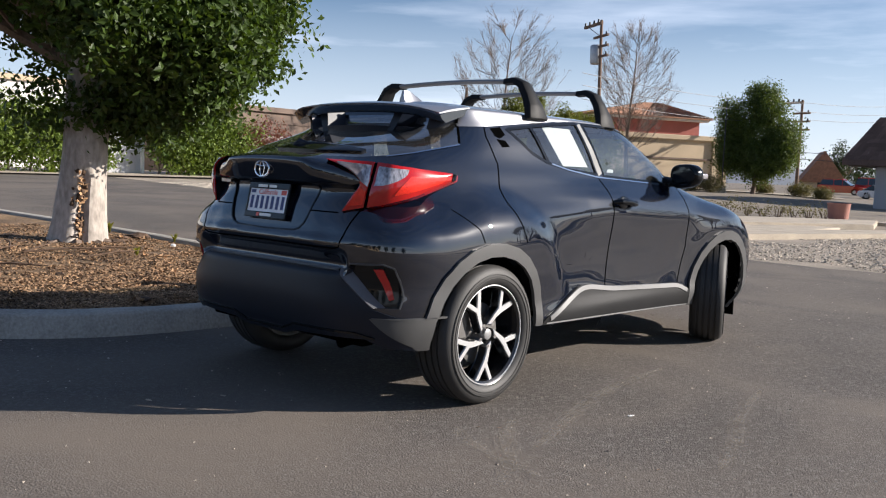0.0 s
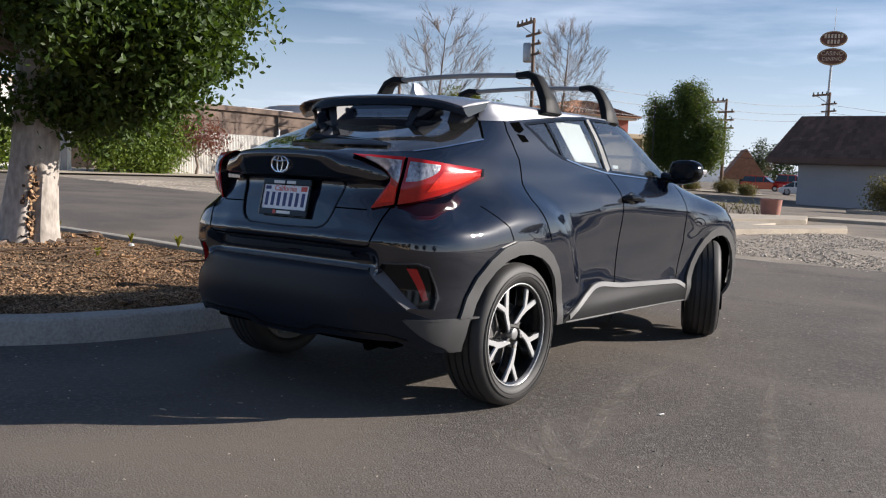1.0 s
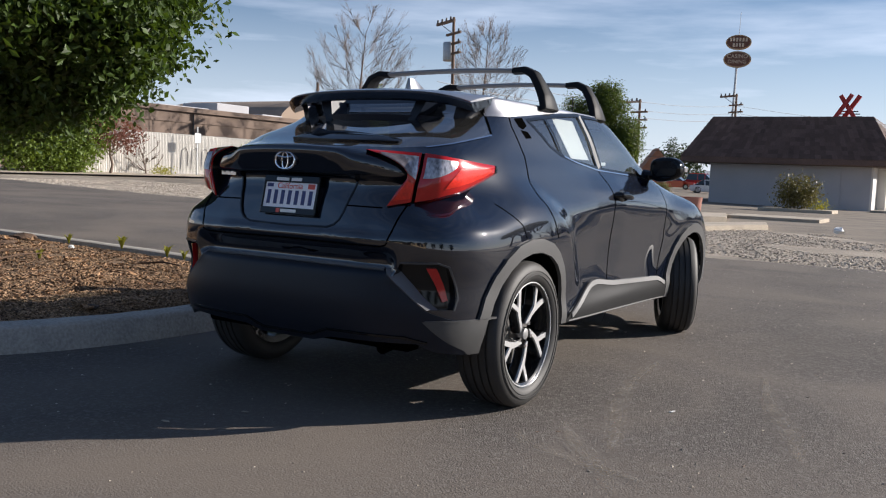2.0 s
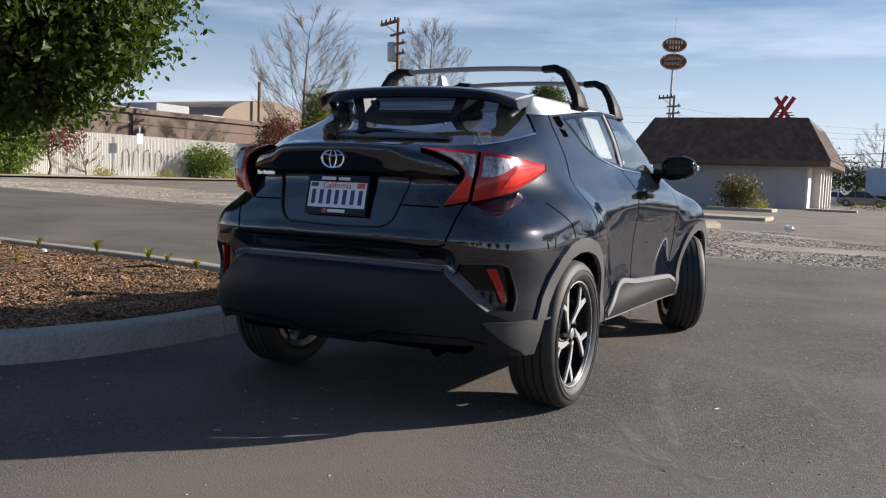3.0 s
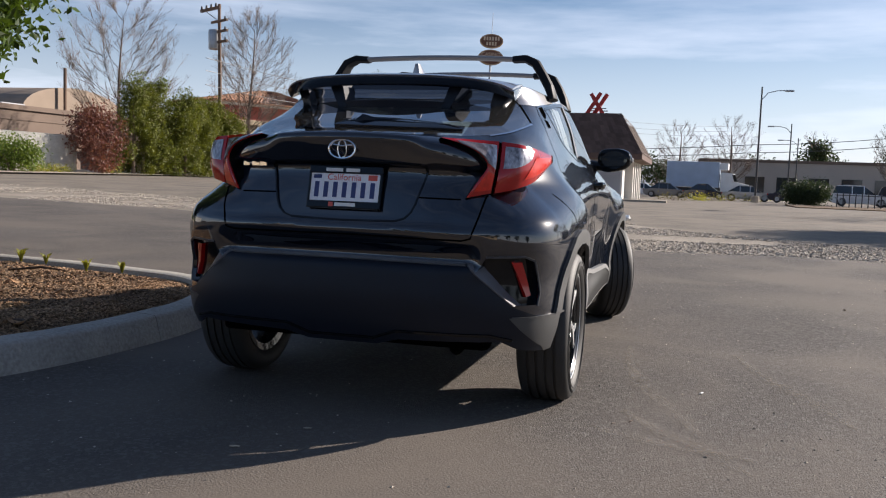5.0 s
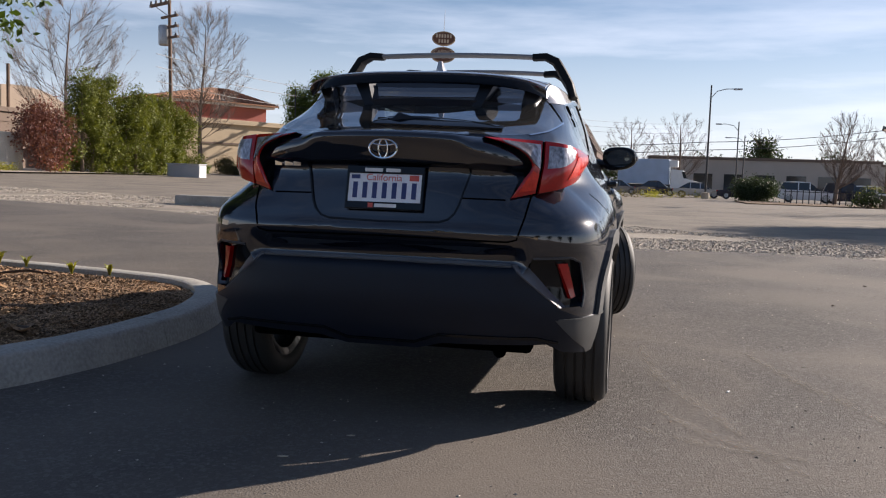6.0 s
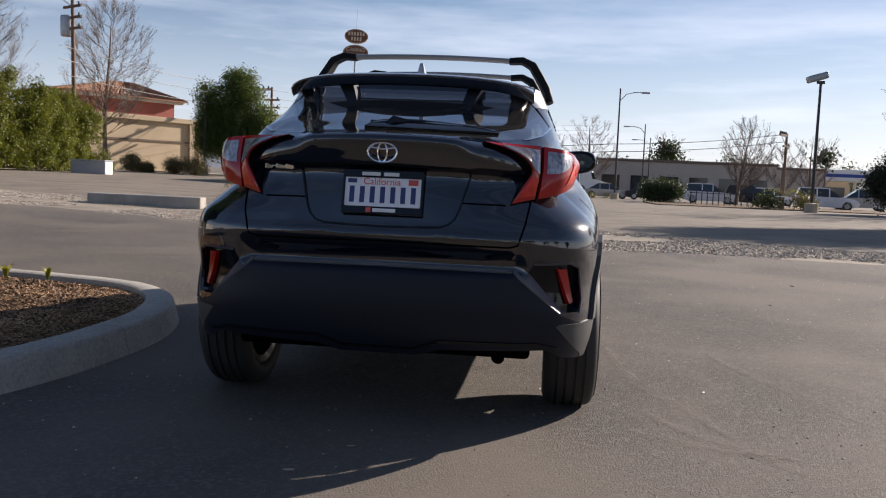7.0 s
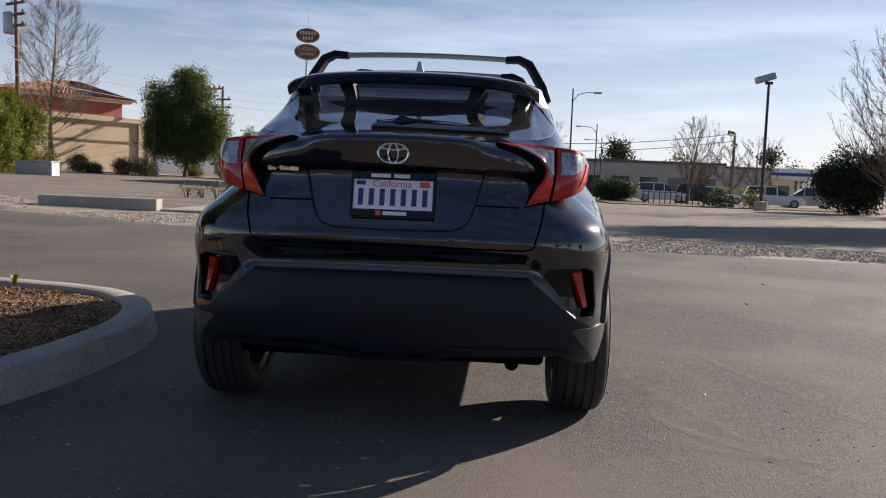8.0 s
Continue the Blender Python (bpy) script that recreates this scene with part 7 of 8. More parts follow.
strip("sill_edge", [(0.47, 0.351), (2.20, 0.305)], 'side', 0.008, 0.014, M["silver_trim"], car, even=6)
# window surrounds
strip("window_trim", WIN_FRONT + WIN_FRONT[:1], 'side', 0.016, 0.002, M["gloss_black"], body)
strip("window_trim", WIN_REAR + WIN_REAR[:1], 'side', 0.016, 0.002, M["gloss_black"], body)
strip("window_divider", [(0.575, 1.393), (0.67, 1.206)], 'side', 0.022, 0.002, M["gloss_black"], body)
strip("window_divider", [(1.915, 1.315), (2.02, 1.115)], 'side', 0.02, 0.002, M["gloss_black"], body)
strip("pillar_cover", [(1.05, 1.435), (1.198, 1.15)], 'side', 0.050, 0.0012, M["cladding"], body, "satin dark grey door pillar")
strip("belt_trim", [(0.70, 1.198), (0.86, 1.168), (1.16, 1.134), (2.02, 1.098)], 'side', 0.008, 0.003, M["chrome"], body)

# tail lamps: an inner piece on the tailgate and an outer piece that wraps the corner, with a dark gap between them


def spline(points):
    """A smooth curve through points, as a function of 0 to 1 along its length."""
    pts = [Vector(q) for q in points]
    at = [0.0]
    for a, b in zip(pts, pts[1:]):
        at.append(at[-1] + (b - a).length)
    axes = [[(d / at[-1], q[k]) for d, q in zip(at, pts)] for k in range(3)]
    return lambda u: Vector([curve(ax, u) for ax in axes])


def lens_sheet(side, inner, outer, bulge, lift):
    """A curved sheet between two edges: s runs from the inner edge to the outer one, t from top to bottom."""
    def at(a, b):
        p = inner(b).lerp(outer(b), a)
        out = Vector((0.55 + 0.35 * a, -0.75, 0.25)).normalized()
        e = min(a, 1 - a, b, 1 - b)
        p = p + out * (lift + bulge * (1 - (1 - min(1.0, e / 0.2)) ** 2))
        return Vector((p.x * side, p.y, p.z))
    return at


def lens_piece(name, at, low, high, s0, s1, material, parent, label="", depth=0.03, n=12, m=16):
    """The part of a lens sheet between two s limits (constants or functions of t), from t = low to high, with turned-back edges."""
    lo = s0 if callable(s0) else (lambda t: s0)
    hi = s1 if callable(s1) else (lambda t: s1)
    bm = bmesh.new()
    rows_ = []
    for j in range(m + 1):
        t = low + (high - low) * j / m
        rows_.append([at(lo(t) + (hi(t) - lo(t)) * k / n, t) for k in range(n + 1)])
    back = Vector((0, depth, -depth * 0.2))
    vs = [[bm.verts.new(q) for q in r_] for r_ in rows_]
    for a, b in zip(vs, vs[1:]):
        for k in range(n):
            bm.faces.new((a[k], a[k + 1], b[k + 1], b[k]))
    edge = vs[0] + [r_[-1] for r_ in vs[1:]] + vs[-1][-2::-1] + [r_[0] for r_ in vs[-2:0:-1]]
    rear = [bm.verts.new(Vector((v.co.x - math.copysign(depth * 0.6, v.co.x), v.co.y, v.co.z)) + back) for v in edge]
    for k in range(len(edge)):
        j = (k + 1) % len(edge)
        bm.faces.new((edge[k], edge[j], rear[j], rear[k]))
    return part(name, bm, material, parent, label, smooth=True)


IN_EDGE = spline([(0.392, -0.668, 1.171), (0.470, -0.662, 1.150), (0.548, -0.640, 1.112), (0.578, -0.620, 1.066), (0.545, -0.640, 1.005), (0.503, -0.660, 0.934)])
GAP_IN = spline([(0.606, -0.560, 1.164), (0.606, -0.585, 1.085), (0.600, -0.602, 1.02), (0.590, -0.607, 0.955)])
GAP_OUT = spline([(0.618, -0.552, 1.163), (0.619, -0.577, 1.085), (0.613, -0.594, 1.02), (0.603, -0.599, 0.955)])
WING_TOP = spline([(0.618, -0.552, 1.163), (0.686, -0.530, 1.155), (0.734, -0.425, 1.142), (0.766, -0.180, 1.122)])
WING_LOW = spline([(0.603, -0.599, 0.955), (0.682, -0.555, 0.975), (0.740, -0.440, 1.010), (0.770, -0.190, 1.094)])


def wing_sheet(side, bulge, lift):
    """The outer lamp: top and bottom edges meet at the tip on the flank."""
    def at(a, b):
        p = WING_TOP(a).lerp(WING_LOW(a), b)
        q = GAP_OUT(b) - GAP_OUT(0).lerp(GAP_OUT(1), b)
        out = Vector((0.55 + 0.4 * a, -0.8 * (1 - a) - 0.15, 0.2)).normalized()
        e = min(a * 1.6, 1 - a, b * 0.5, (1 - b) * 0.5)
        p = p + q * (1 - a) + out * (lift + bulge * (1 - (1 - min(1.0, max(0.0, e) / 0.2)) ** 2))
        return Vector((p.x * side, p.y, p.z))
    return at


for side in (1, -1):
    lamp = empty("tail_lamp", "red boomerang-shaped tail lamp with clear centre", "")
    lamp.parent = car
    base, over = lens_sheet(side, IN_EDGE, GAP_IN, 0.006, 0.0), lens_sheet(side, IN_EDGE, GAP_IN, 0.006, 0.003)
    lens_piece("inner_lens", base, 0.0, 1.0, 0.0, 1.0, M["lens_red"], lamp, "red inner lens", depth=0.006)
    lens_piece("lamp_housing", lens_sheet(side, IN_EDGE, GAP_IN, 0.0, -0.006), 0.0, 1.0, 0.0, 1.0, M["gloss_black"], lamp, "black lamp housing", depth=0.05)
    lens_piece("clear_lens", over, 0.085, 0.57, lambda t: max(0.0, 0.16 - 1.2 * (t - 0.085)), 0.64, M["lens_smoke"], lamp, "smoky grey lens", depth=0.004)
    lens_piece("clear_strip", over, 0.085, 0.57, 0.64, 0.95, M["lens_clear"], lamp, "bright clear lens", depth=0.004)
    lens_piece("lower_lens", over, 0.66, 0.94, 0.14, 0.90, M["lens_bright"], lamp, "bright red lower lens", depth=0.004)
    base, over = wing_sheet(side, 0.008, 0.0), wing_sheet(side, 0.008, 0.003)
    lens_piece("outer_lens", base, 0.0, 1.0, 0.0, 1.0, M["lens_red"], lamp, "red outer lens", depth=0.05, n=26)
    lens_piece("clear_lens", over, 0.09, 0.54, 0.03, lambda t: 0.06 + 0.30 * math.sqrt(max(0.0, 1 - ((t - 0.16) / 0.39) ** 2)) if t > 0.16 else 0.36, M["lens_clear"], lamp, "clear grey lens with bright reflector", depth=0.004)
    lens_piece("wing_lens", over, 0.30, 0.84, lambda t: 0.40 - 0.25 * max(0.0, t - 0.30), lambda t: 0.90 - 0.3 * abs(t - 0.55), M["lens_bright"], lamp, "bright red side lens", depth=0.004, n=16)
    lens_piece("lamp_end", over, 0.0, 1.0, 0.955, 1.0, M["gloss_black"], lamp, "black end of the tail lamp", depth=0.02, n=4)
    gap = lens_sheet(side, GAP_IN, GAP_OUT, 0.0, -0.012)
    lens_piece("lamp_gap", gap, 0.0, 1.0, -0.1, 1.1, M["seam_shade"], lamp, "dark gap between the lenses", depth=0.02, n=2)

# lip over the recess, badge, plate
def oval(a, b, thick, z, tilt, x=0.0, y=0.0, n=36):
    """A bright oval ring standing on the tail."""
    return [(x + a * math.cos(2 * math.pi * k / n), y, z + b * math.sin(2 * math.pi * k / n)) for k in range(n + 1)]


badge = bmesh.new()
add_tube(badge, oval(0.056, 0.038, 0, 1.112, 0, y=-0.735), 0.0048, 8)
add_tube(badge, oval(0.018, 0.036, 0, 1.112, 0, y=-0.735), 0.0038, 8)
add_tube(badge, [(-0.045, -0.735, 1.130), (0, -0.735, 1.124), (0.045, -0.735, 1.130)], 0.0038, 8)
part("badge", badge, M["chrome"], car, "plain chrome oval badge", smooth=True)
word = bmesh.new()
for k, (x, w, h) in enumerate(((-0.497, 0.030, 0.011), (-0.463, 0.012, 0.002), (-0.446, 0.036, 0.011), (-0.404, 0.032, 0.011))):
    p, n = touch(-(x + w / 2), 1.045, 'rear')
    add_box(word, x, x + w, p.y - 0.006, p.y + 0.006, 1.045 - h, 1.045 + h, 0.001)
part("model_badge", word, M["chrome"], car, "plain chrome bars in place of letters")
plate = empty("number_plate", "white number plate in a black frame", "")
plate.parent = car
plate.matrix_basis = pose(0, -0.694, 0.957, -12)
P_W, P_H = 0.160, 0.088
part("plate_sheet", box(-0.152, 0.152, -0.004, 0.0, -0.076, 0.076), M["plate_white"], plate)
frame_ = bmesh.new()
add_box(frame_, -P_W, P_W, -0.010, 0.004, 0.056, P_H, 0.003)
add_box(frame_, -P_W, P_W, -0.010, 0.004, -P_H, -0.058, 0.003)
add_box(frame_, -P_W, -0.150, -0.010, 0.004, -0.060, 0.058, 0.003)
add_box(frame_, 0.150, P_W, -0.010, 0.004, -0.060, 0.058, 0.003)
part("plate_frame", frame_, M["gloss_black"], plate, "black plastic frame")
for k in range(7):
    x = -0.122 + k * 0.0405
    part("character_bar", box(x - 0.0095, x + 0.0095, -0.0062, -0.004, -0.043, 0.021), M["plate_blue"], plate)
lettering("California", 0.038, pose(-0.005, -0.0048, 0.040, 90), M["plate_red"], plate, extrude=0.0006)
part("sticker", box(-0.140, -0.105, -0.0062, -0.004, 0.034, 0.050), M["plate_blue"], plate)
part("sticker", box(0.100, 0.138, -0.0062, -0.004, 0.030, 0.052), M["plate_red"], plate)
for x0, x1, z in ((-0.085, -0.012, 0.070), (0.002, 0.062, 0.070), (-0.035, 0.055, -0.073)):
    part("frame_lettering", box(x0, x1, -0.0118, -0.010, z - 0.007, z + 0.007), M["white_paint"], plate)
part("frame_mark", box(-0.062, -0.042, -0.0118, -0.010, -0.082, -0.064), M["plate_red"], plate)

# roof spoiler with three openings
sp = empty("spoiler", "black roof spoiler with three openings", "")
sp.parent = car


def slot(t, tail, joined):
    """Where the blade ends in front: free over the glass, joined to the roof towards its ends."""
    f_ = max(0.0, min(1.0, (t - 0.80) / 0.08))
    return tail + 0.115 + (joined - tail - 0.115) * f_ * f_ * (3 - 2 * f_)


def spoiler_blade():
    bm = bmesh.new()
    rows_ = []
    n = 30
    for k in range(n + 1):
        x = -0.562 + 1.124 * k / n
        t = abs(x) / 0.562
        tail = -0.214 + 0.07 * t ** 3 + 0.06 * t ** 12
        lead = slot(t, tail, 0.20 - 0.06 * t ** 2)
        zt = 1.468 - 0.030 * t ** 2.4 - 0.022 * t ** 9
        zl = zt + (TOP + 0.052 * (1 - t ** 2.2) + 0.006 - zt) * (lead - tail) / (0.20 - 0.06 * t ** 2 - tail)
        prof = [(lead, zl), (lead * 0.5 + tail * 0.5, (zl + zt) / 2), (tail + 0.012, zt), (tail + 0.002, zt - 0.006), (tail + 0.018, zt - 0.026), (tail + 0.045, zt - 0.042), (lead - 0.02, zl - 0.034)]
        rows_.append([bm.verts.new((x, y, z)) for y, z in prof])
    for a, b in zip(rows_, rows_[1:]):
        for k in range(len(a)):
            j = (k + 1) % len(a)
            bm.faces.new((a[k], a[j], b[j], b[k]))
    bm.faces.new(rows_[0])
    bm.faces.new(rows_[-1][::-1])
    return bm


blade = part("blade", spoiler_blade(), M["paint_black"], sp, "gloss black painted blade", smooth=True)
bm = bmesh.new()
rows_ = []
for k in range(31):
    x = -0.556 + 1.112 * k / 30
    t = abs(x) / 0.562
    tail = -0.204 + 0.07 * t ** 3 + 0.06 * t ** 12
    lead, zt = slot(t, tail, 0.21 - 0.06 * t ** 2), 1.472 - 0.030 * t ** 2.4 - 0.022 * t ** 9
    zl = zt + (TOP + 0.052 * (1 - t ** 2.2) + 0.010 - zt) * (lead - tail) / (0.21 - 0.06 * t ** 2 - tail)
    ys_ = [lead + (tail - lead) * j / 6 for j in range(7)]
    zs_ = [zl + (zt - zl) * j / 6 + 0.006 * math.sin(math.pi * j / 6) for j in range(7)]
    rows_.append([bm.verts.new((x, y, z)) for y, z in zip(ys_, zs_)] + [bm.verts.new((x, tail + 0.004, zt - 0.006)), bm.verts.new((x, lead, zl - 0.012))])
for a, b in zip(rows_, rows_[1:]):
    for k in range(len(a)):
        j = (k + 1) % len(a)
        bm.faces.new((a[k], a[j], b[j], b[k]))
bm.faces.new(rows_[0])
bm.faces.new(rows_[-1][::-1])
part("upper_skin", bm, M["paint_silver"], sp, "silver-grey painted upper face", smooth=True)
# lower bar that closes the openings
bm = bmesh.new()
rows_ = []
for k in range(31):
    x = -0.47 + 0.94 * k / 30
    t = abs(x) / 0.535
    y = -0.150 + 0.17 * t ** 2.2
    z = 1.338 + 0.012 * (1 - t ** 2) - 0.02 * t ** 4
    rows_.append([bm.verts.new((x, y + dy, z + dz)) for dy, dz in ((-0.004, 0.010), (0.05, 0.014), (0.045, -0.016), (0.004, -0.022))])
for a, b in zip(rows_, rows_[1:]):
    for k in range(4):
        bm.faces.new((a[k], a[(k + 1) % 4], b[(k + 1) % 4], b[k]))
bm.faces.new(rows_[0])
bm.faces.new(rows_[-1][::-1])
part("lower_bar", bm, M["plastic"], sp, smooth=True)
for x0, x1 in ((-0.262, -0.312), (0.262, 0.312)):
    bm = bmesh.new()
    s = 1 if x1 > 0 else -1
    quad = [(x0 - 0.03 * s, -0.125, 1.330), (x0 + 0.012 * s, -0.125, 1.330), (x1 + 0.022 * s, -0.10, 1.440), (x1 - 0.045 * s, -0.10, 1.440)]
    f0 = [bm.verts.new(q) for q in quad]
    f1 = [bm.verts.new((q[0], q[1] + 0.13, q[2] + 0.004)) for q in quad]
    bm.faces.new(f0)
    bm.faces.new(f1[::-1])
    for k in range(4):
        bm.faces.new((f0[k], f1[k], f1[(k + 1) % 4], f0[(k + 1) % 4]))
    part("strut", bm, M["plastic"], sp)
for s in (-1, 1):
    bm = bmesh.new()
    quad = [(0.445, -0.060, 1.326), (0.478, -0.045, 1.318), (0.515, -0.01, 1.365), (0.556, 0.012, 1.436), (0.50, -0.03, 1.442), (0.462, -0.05, 1.41)]
    f0 = [bm.verts.new((q[0] * s, q[1], q[2])) for q in quad]
    f1 = [bm.verts.new((q[0] * s, q[1] + 0.07, q[2])) for q in quad]
    bm.faces.new(f0)
    bm.faces.new(f1[::-1])
    for k in range(6):
        bm.faces.new((f0[k], f1[k], f1[(k + 1) % 6], f0[(k + 1) % 6]))
    part("end_plate", bm, M["plastic"], sp)
# wiper
bm = bmesh.new()
add_tube(bm, [(0.04, -0.50, 1.245), (0.16, -0.475, 1.243), (0.36, -0.42, 1.232)], [0.012, 0.011, 0.006], 8)
add_tube(bm, [(-0.02, -0.52, 1.225), (0.0, -0.50, 1.25), (0.05, -0.50, 1.245)], [0.02, 0.022, 0.012], 8)
wiper_cover = patch("wiper_cover", [(-0.11, 1.212), (-0.095, 1.238), (-0.02, 1.256), (0.10, 1.252), (0.28, 1.236), (0.43, 1.216), (0.43, 1.205), (0.20, 1.205)], 'rear', 0.010, M["gloss_black"], car, "black cover at the foot of the wiper", both=False, bulge=0.012, depth=0.02)
wiper = part("wiper", bm, M["plastic"], car, "black rear wiper", smooth=True)
part("wiper_blade", tube([(-0.10, -0.485, 1.245), (0.15, -0.46, 1.240), (0.42, -0.40, 1.225)], [0.006, 0.010, 0.006], 6), M["rubber"], wiper)
# fin aerial
bm = bmesh.new()
fin_low = [(0.028, 0.22), (0.034, 0.30), (0.022, 0.42), (0.0, 0.47), (-0.022, 0.42), (-0.034, 0.30), (-0.028, 0.22), (0.0, 0.205)]
lo_ = [bm.verts.new((x * 1.25, y, 1.496)) for x, y in fin_low]
mid_ = [bm.verts.new((x * 0.62, 0.20 + (y - 0.20) * 0.66, 1.530)) for x, y in fin_low]
hi_ = [bm.verts.new((x * 0.26, 0.215 + (y - 0.20) * 0.24, 1.576)) for x, y in fin_low]
for a, b in ((lo_, mid_), (mid_, hi_)):
    for k in range(8):
        bm.faces.new((a[k], a[(k + 1) % 8], b[(k + 1) % 8], b[k]))
bm.faces.new(hi_)
part("aerial_fin", bm, M["paint_silver"], car, "silver shark-fin aerial", smooth=True)

# roof rack: two bars, each on two curved feet
rack = empty("roof_rack", "silver roof bars on black feet", "")
rack.parent = car
for y, zb, half, foot_x in ((0.635, 1.650, 0.46, 0.632), (1.40, 1.652, 0.44, 0.605)):
    bm = bmesh.new()
    prof = [(0.036 * math.cos(2 * math.pi * k / 14), 0.0135 * math.sin(2 * math.pi * k / 14)) for k in range(14)]
    rows_ = []
    for i in range(13):
        x = -half + 2 * half * i / 12
        z = zb + 0.012 * (1 - (x / half) ** 2)
        rows_.append([bm.verts.new((x, y + a, z + b)) for a, b in prof])
    for a, b in zip(rows_, rows_[1:]):
        for k in range(14):
            bm.faces.new((a[k], a[(k + 1) % 14], b[(k + 1) % 14], b[k]))
    bm.faces.new(rows_[0])
    bm.faces.new(rows_[-1][::-1])
    part("crossbar", bm, M["silver_trim"], rack, "brushed aluminium bar", smooth=True)
    for s in (-1, 1):
        bm = bmesh.new()
        path = [(half - 0.05, zb, 0.040, 0.020), (half + 0.02, zb + 0.004, 0.046, 0.022), (half + 0.075, zb - 0.022, 0.050, 0.026), (half + 0.115, zb - 0.085, 0.056, 0.026), (foot_x - 0.022, zb - 0.145, 0.078, 0.026), (foot_x + 0.004, TOP - 0.018, 0.104, 0.020)]
        rows_ = []
        for i, (x, z, w, h) in enumerate(path):
            a, b = path[max(i - 1, 0)], path[min(i + 1, len(path) - 1)]
            d = Vector((b[0] - a[0], 0, b[1] - a[1])).normalized()
            up = Vector((-d.z, 0, d.x))
            ring = []
            for sy, su in ((-1, -0.6), (-0.8, 0.8), (0, 1.0), (0.8, 0.8), (1, -0.6), (0, -1.0)):
                q = Vector((x, y + sy * w, z)) + up * su * h
                ring.append(bm.verts.new((q.x * s, q.y, q.z)))
            rows_.append(ring)
        for a, b in zip(rows_, rows_[1:]):
            for k in range(6):
                bm.faces.new((a[k], a[(k + 1) % 6], b[(k + 1) % 6], b[k]))
        bm.faces.new(rows_[0])
        bm.faces.new(rows_[-1][::-1])
        bmesh.ops.bevel(bm, geom=bm.edges[:], offset=0.004, segments=1, affect='EDGES')
        part("foot", bm, M["rack_plastic"], rack, "black plastic foot", smooth=True)

# door mirrors
for s in (1, -1):
    bm = bmesh.new()
    bmesh.ops.create_uvsphere(bm, u_segments=20, v_segments=14, radius=1.0)
    for v in bm.verts:
        x, y, z = v.co
        v.co = Vector((0.115 * (abs(x) ** 0.7) * (1 if x > 0 else -1), 0.055 * (1 if y > 0 else -1) * abs(y) ** (0.9 if y > 0 else 0.35), 0.078 * (1 if z > 0 else -1) * abs(z) ** 0.75 * (1 - 0.18 * (x * s))))
    bmesh.ops.transform(bm, matrix=pose(0.865 * s, 2.02, 1.165, 0, -6 * s, -12 * s), verts=bm.verts)
    mir = part("door_mirror", bm, M["gloss_black"], car, "gloss black door mirror", smooth=True)
    bm = bmesh.new()
    add_prism(bm, [(0.088 * math.cos(2 * math.pi * k / 24) , 0.058 * math.sin(2 * math.pi * k / 24)) for k in range(24)], 0.004, pose(0.862 * s, 1.966, 1.165, 90, 0, -12 * s))
    part("mirror_glass", bm, M["mirror"], mir)
    part("mirror_arm", tube([(0.70 * s, 2.02, 1.125), (0.80 * s, 2.02, 1.118), (0.84 * s, 2.02, 1.135)], [0.035, 0.028, 0.03], 8), M["gloss_black"], mir)
    part("turn_lamp", box(min(0.962 * s, 0.985 * s), max(0.962 * s, 0.985 * s), 2.0, 2.07, 1.15, 1.185, 0.008), M["lens_clear"], mir)

# door handles
for s in (1, -1):
    p, n = touch(1.31, 0.985, 'side')
    bm = bmesh.new()
    bmesh.ops.create_uvsphere(bm, u_segments=18, v_segments=10, radius=1.0, matrix=Matrix.Translation((p.x * s, 1.30, 0.985)) @ Matrix.Diagonal((0.012, 0.055, 0.046, 1)))
    part("handle_cup", bm, M["gloss_black"], car, smooth=True)
    bm = tube([((p.x - 0.01) * s, 1.205, 0.990), ((p.x + 0.030) * s, 1.225, 0.996), ((p.x + 0.038) * s, 1.31, 0.994), ((p.x + 0.028) * s, 1.395, 0.982), ((p.x - 0.012) * s, 1.41, 0.980)], [0.014, 0.018, 0.019, 0.017, 0.012], 10)
    part("door_handle", bm, M["gloss_black"], car, "gloss black door handle", smooth=True)
patch("pillar_handle", [(0.235, 1.365), (0.315, 1.375), (0.335, 1.335), (0.29, 1.315), (0.255, 1.325)], 'side', 0.002, M["seam_shade"], car, "black recessed rear door handle", depth=0.01)
patch("pillar_handle", [(0.262, 1.310), (0.325, 1.305), (0.350, 1.275), (0.290, 1.270)], 'side', 0.002, M["seam_shade"], car, depth=0.01)

# white paper in the rear door window
bm = bmesh.new()
q = [touch(u, v, 'side')[0] for u, v in ((0.715, 1.405), (0.985, 1.405), (1.105, 1.19), (0.845, 1.19))]
vs = [bm.verts.new((p.x - 0.022, p.y, p.z)) for p in q]
bm.faces.new(vs)
bm.faces.new([bm.verts.new((p.x - 0.024, p.y, p.z)) for p in q][::-1])
part("window_sheet", bm, M["paper"], car, "white paper sheet inside the window")
part("window_sticker", box(0.655, 0.657, 1.36, 1.43, 1.165, 1.185), M["paper"], car)

# inside: floor, seats, dashboard, wheel
cabin = empty("cabin", "dark seats and dashboard inside the car", "")
cabin.parent = car
part("floor_pan", box(-0.72, 0.72, -0.45, 3.2, 0.41, 0.44), M["interior"], cabin)
# unseen boards added to keep sunlight from leaking through the car
for s in (1, -1):
    part("light_stop", box(min(0.73 * s, 0.76 * s), max(0.73 * s, 0.76 * s), 0.385, 2.22, 0.40, 1.0), M["interior"], cabin)
part("parcel_shelf", box(-0.60, 0.60, -0.42, 0.28, 1.02, 1.05), M["interior"], cabin)


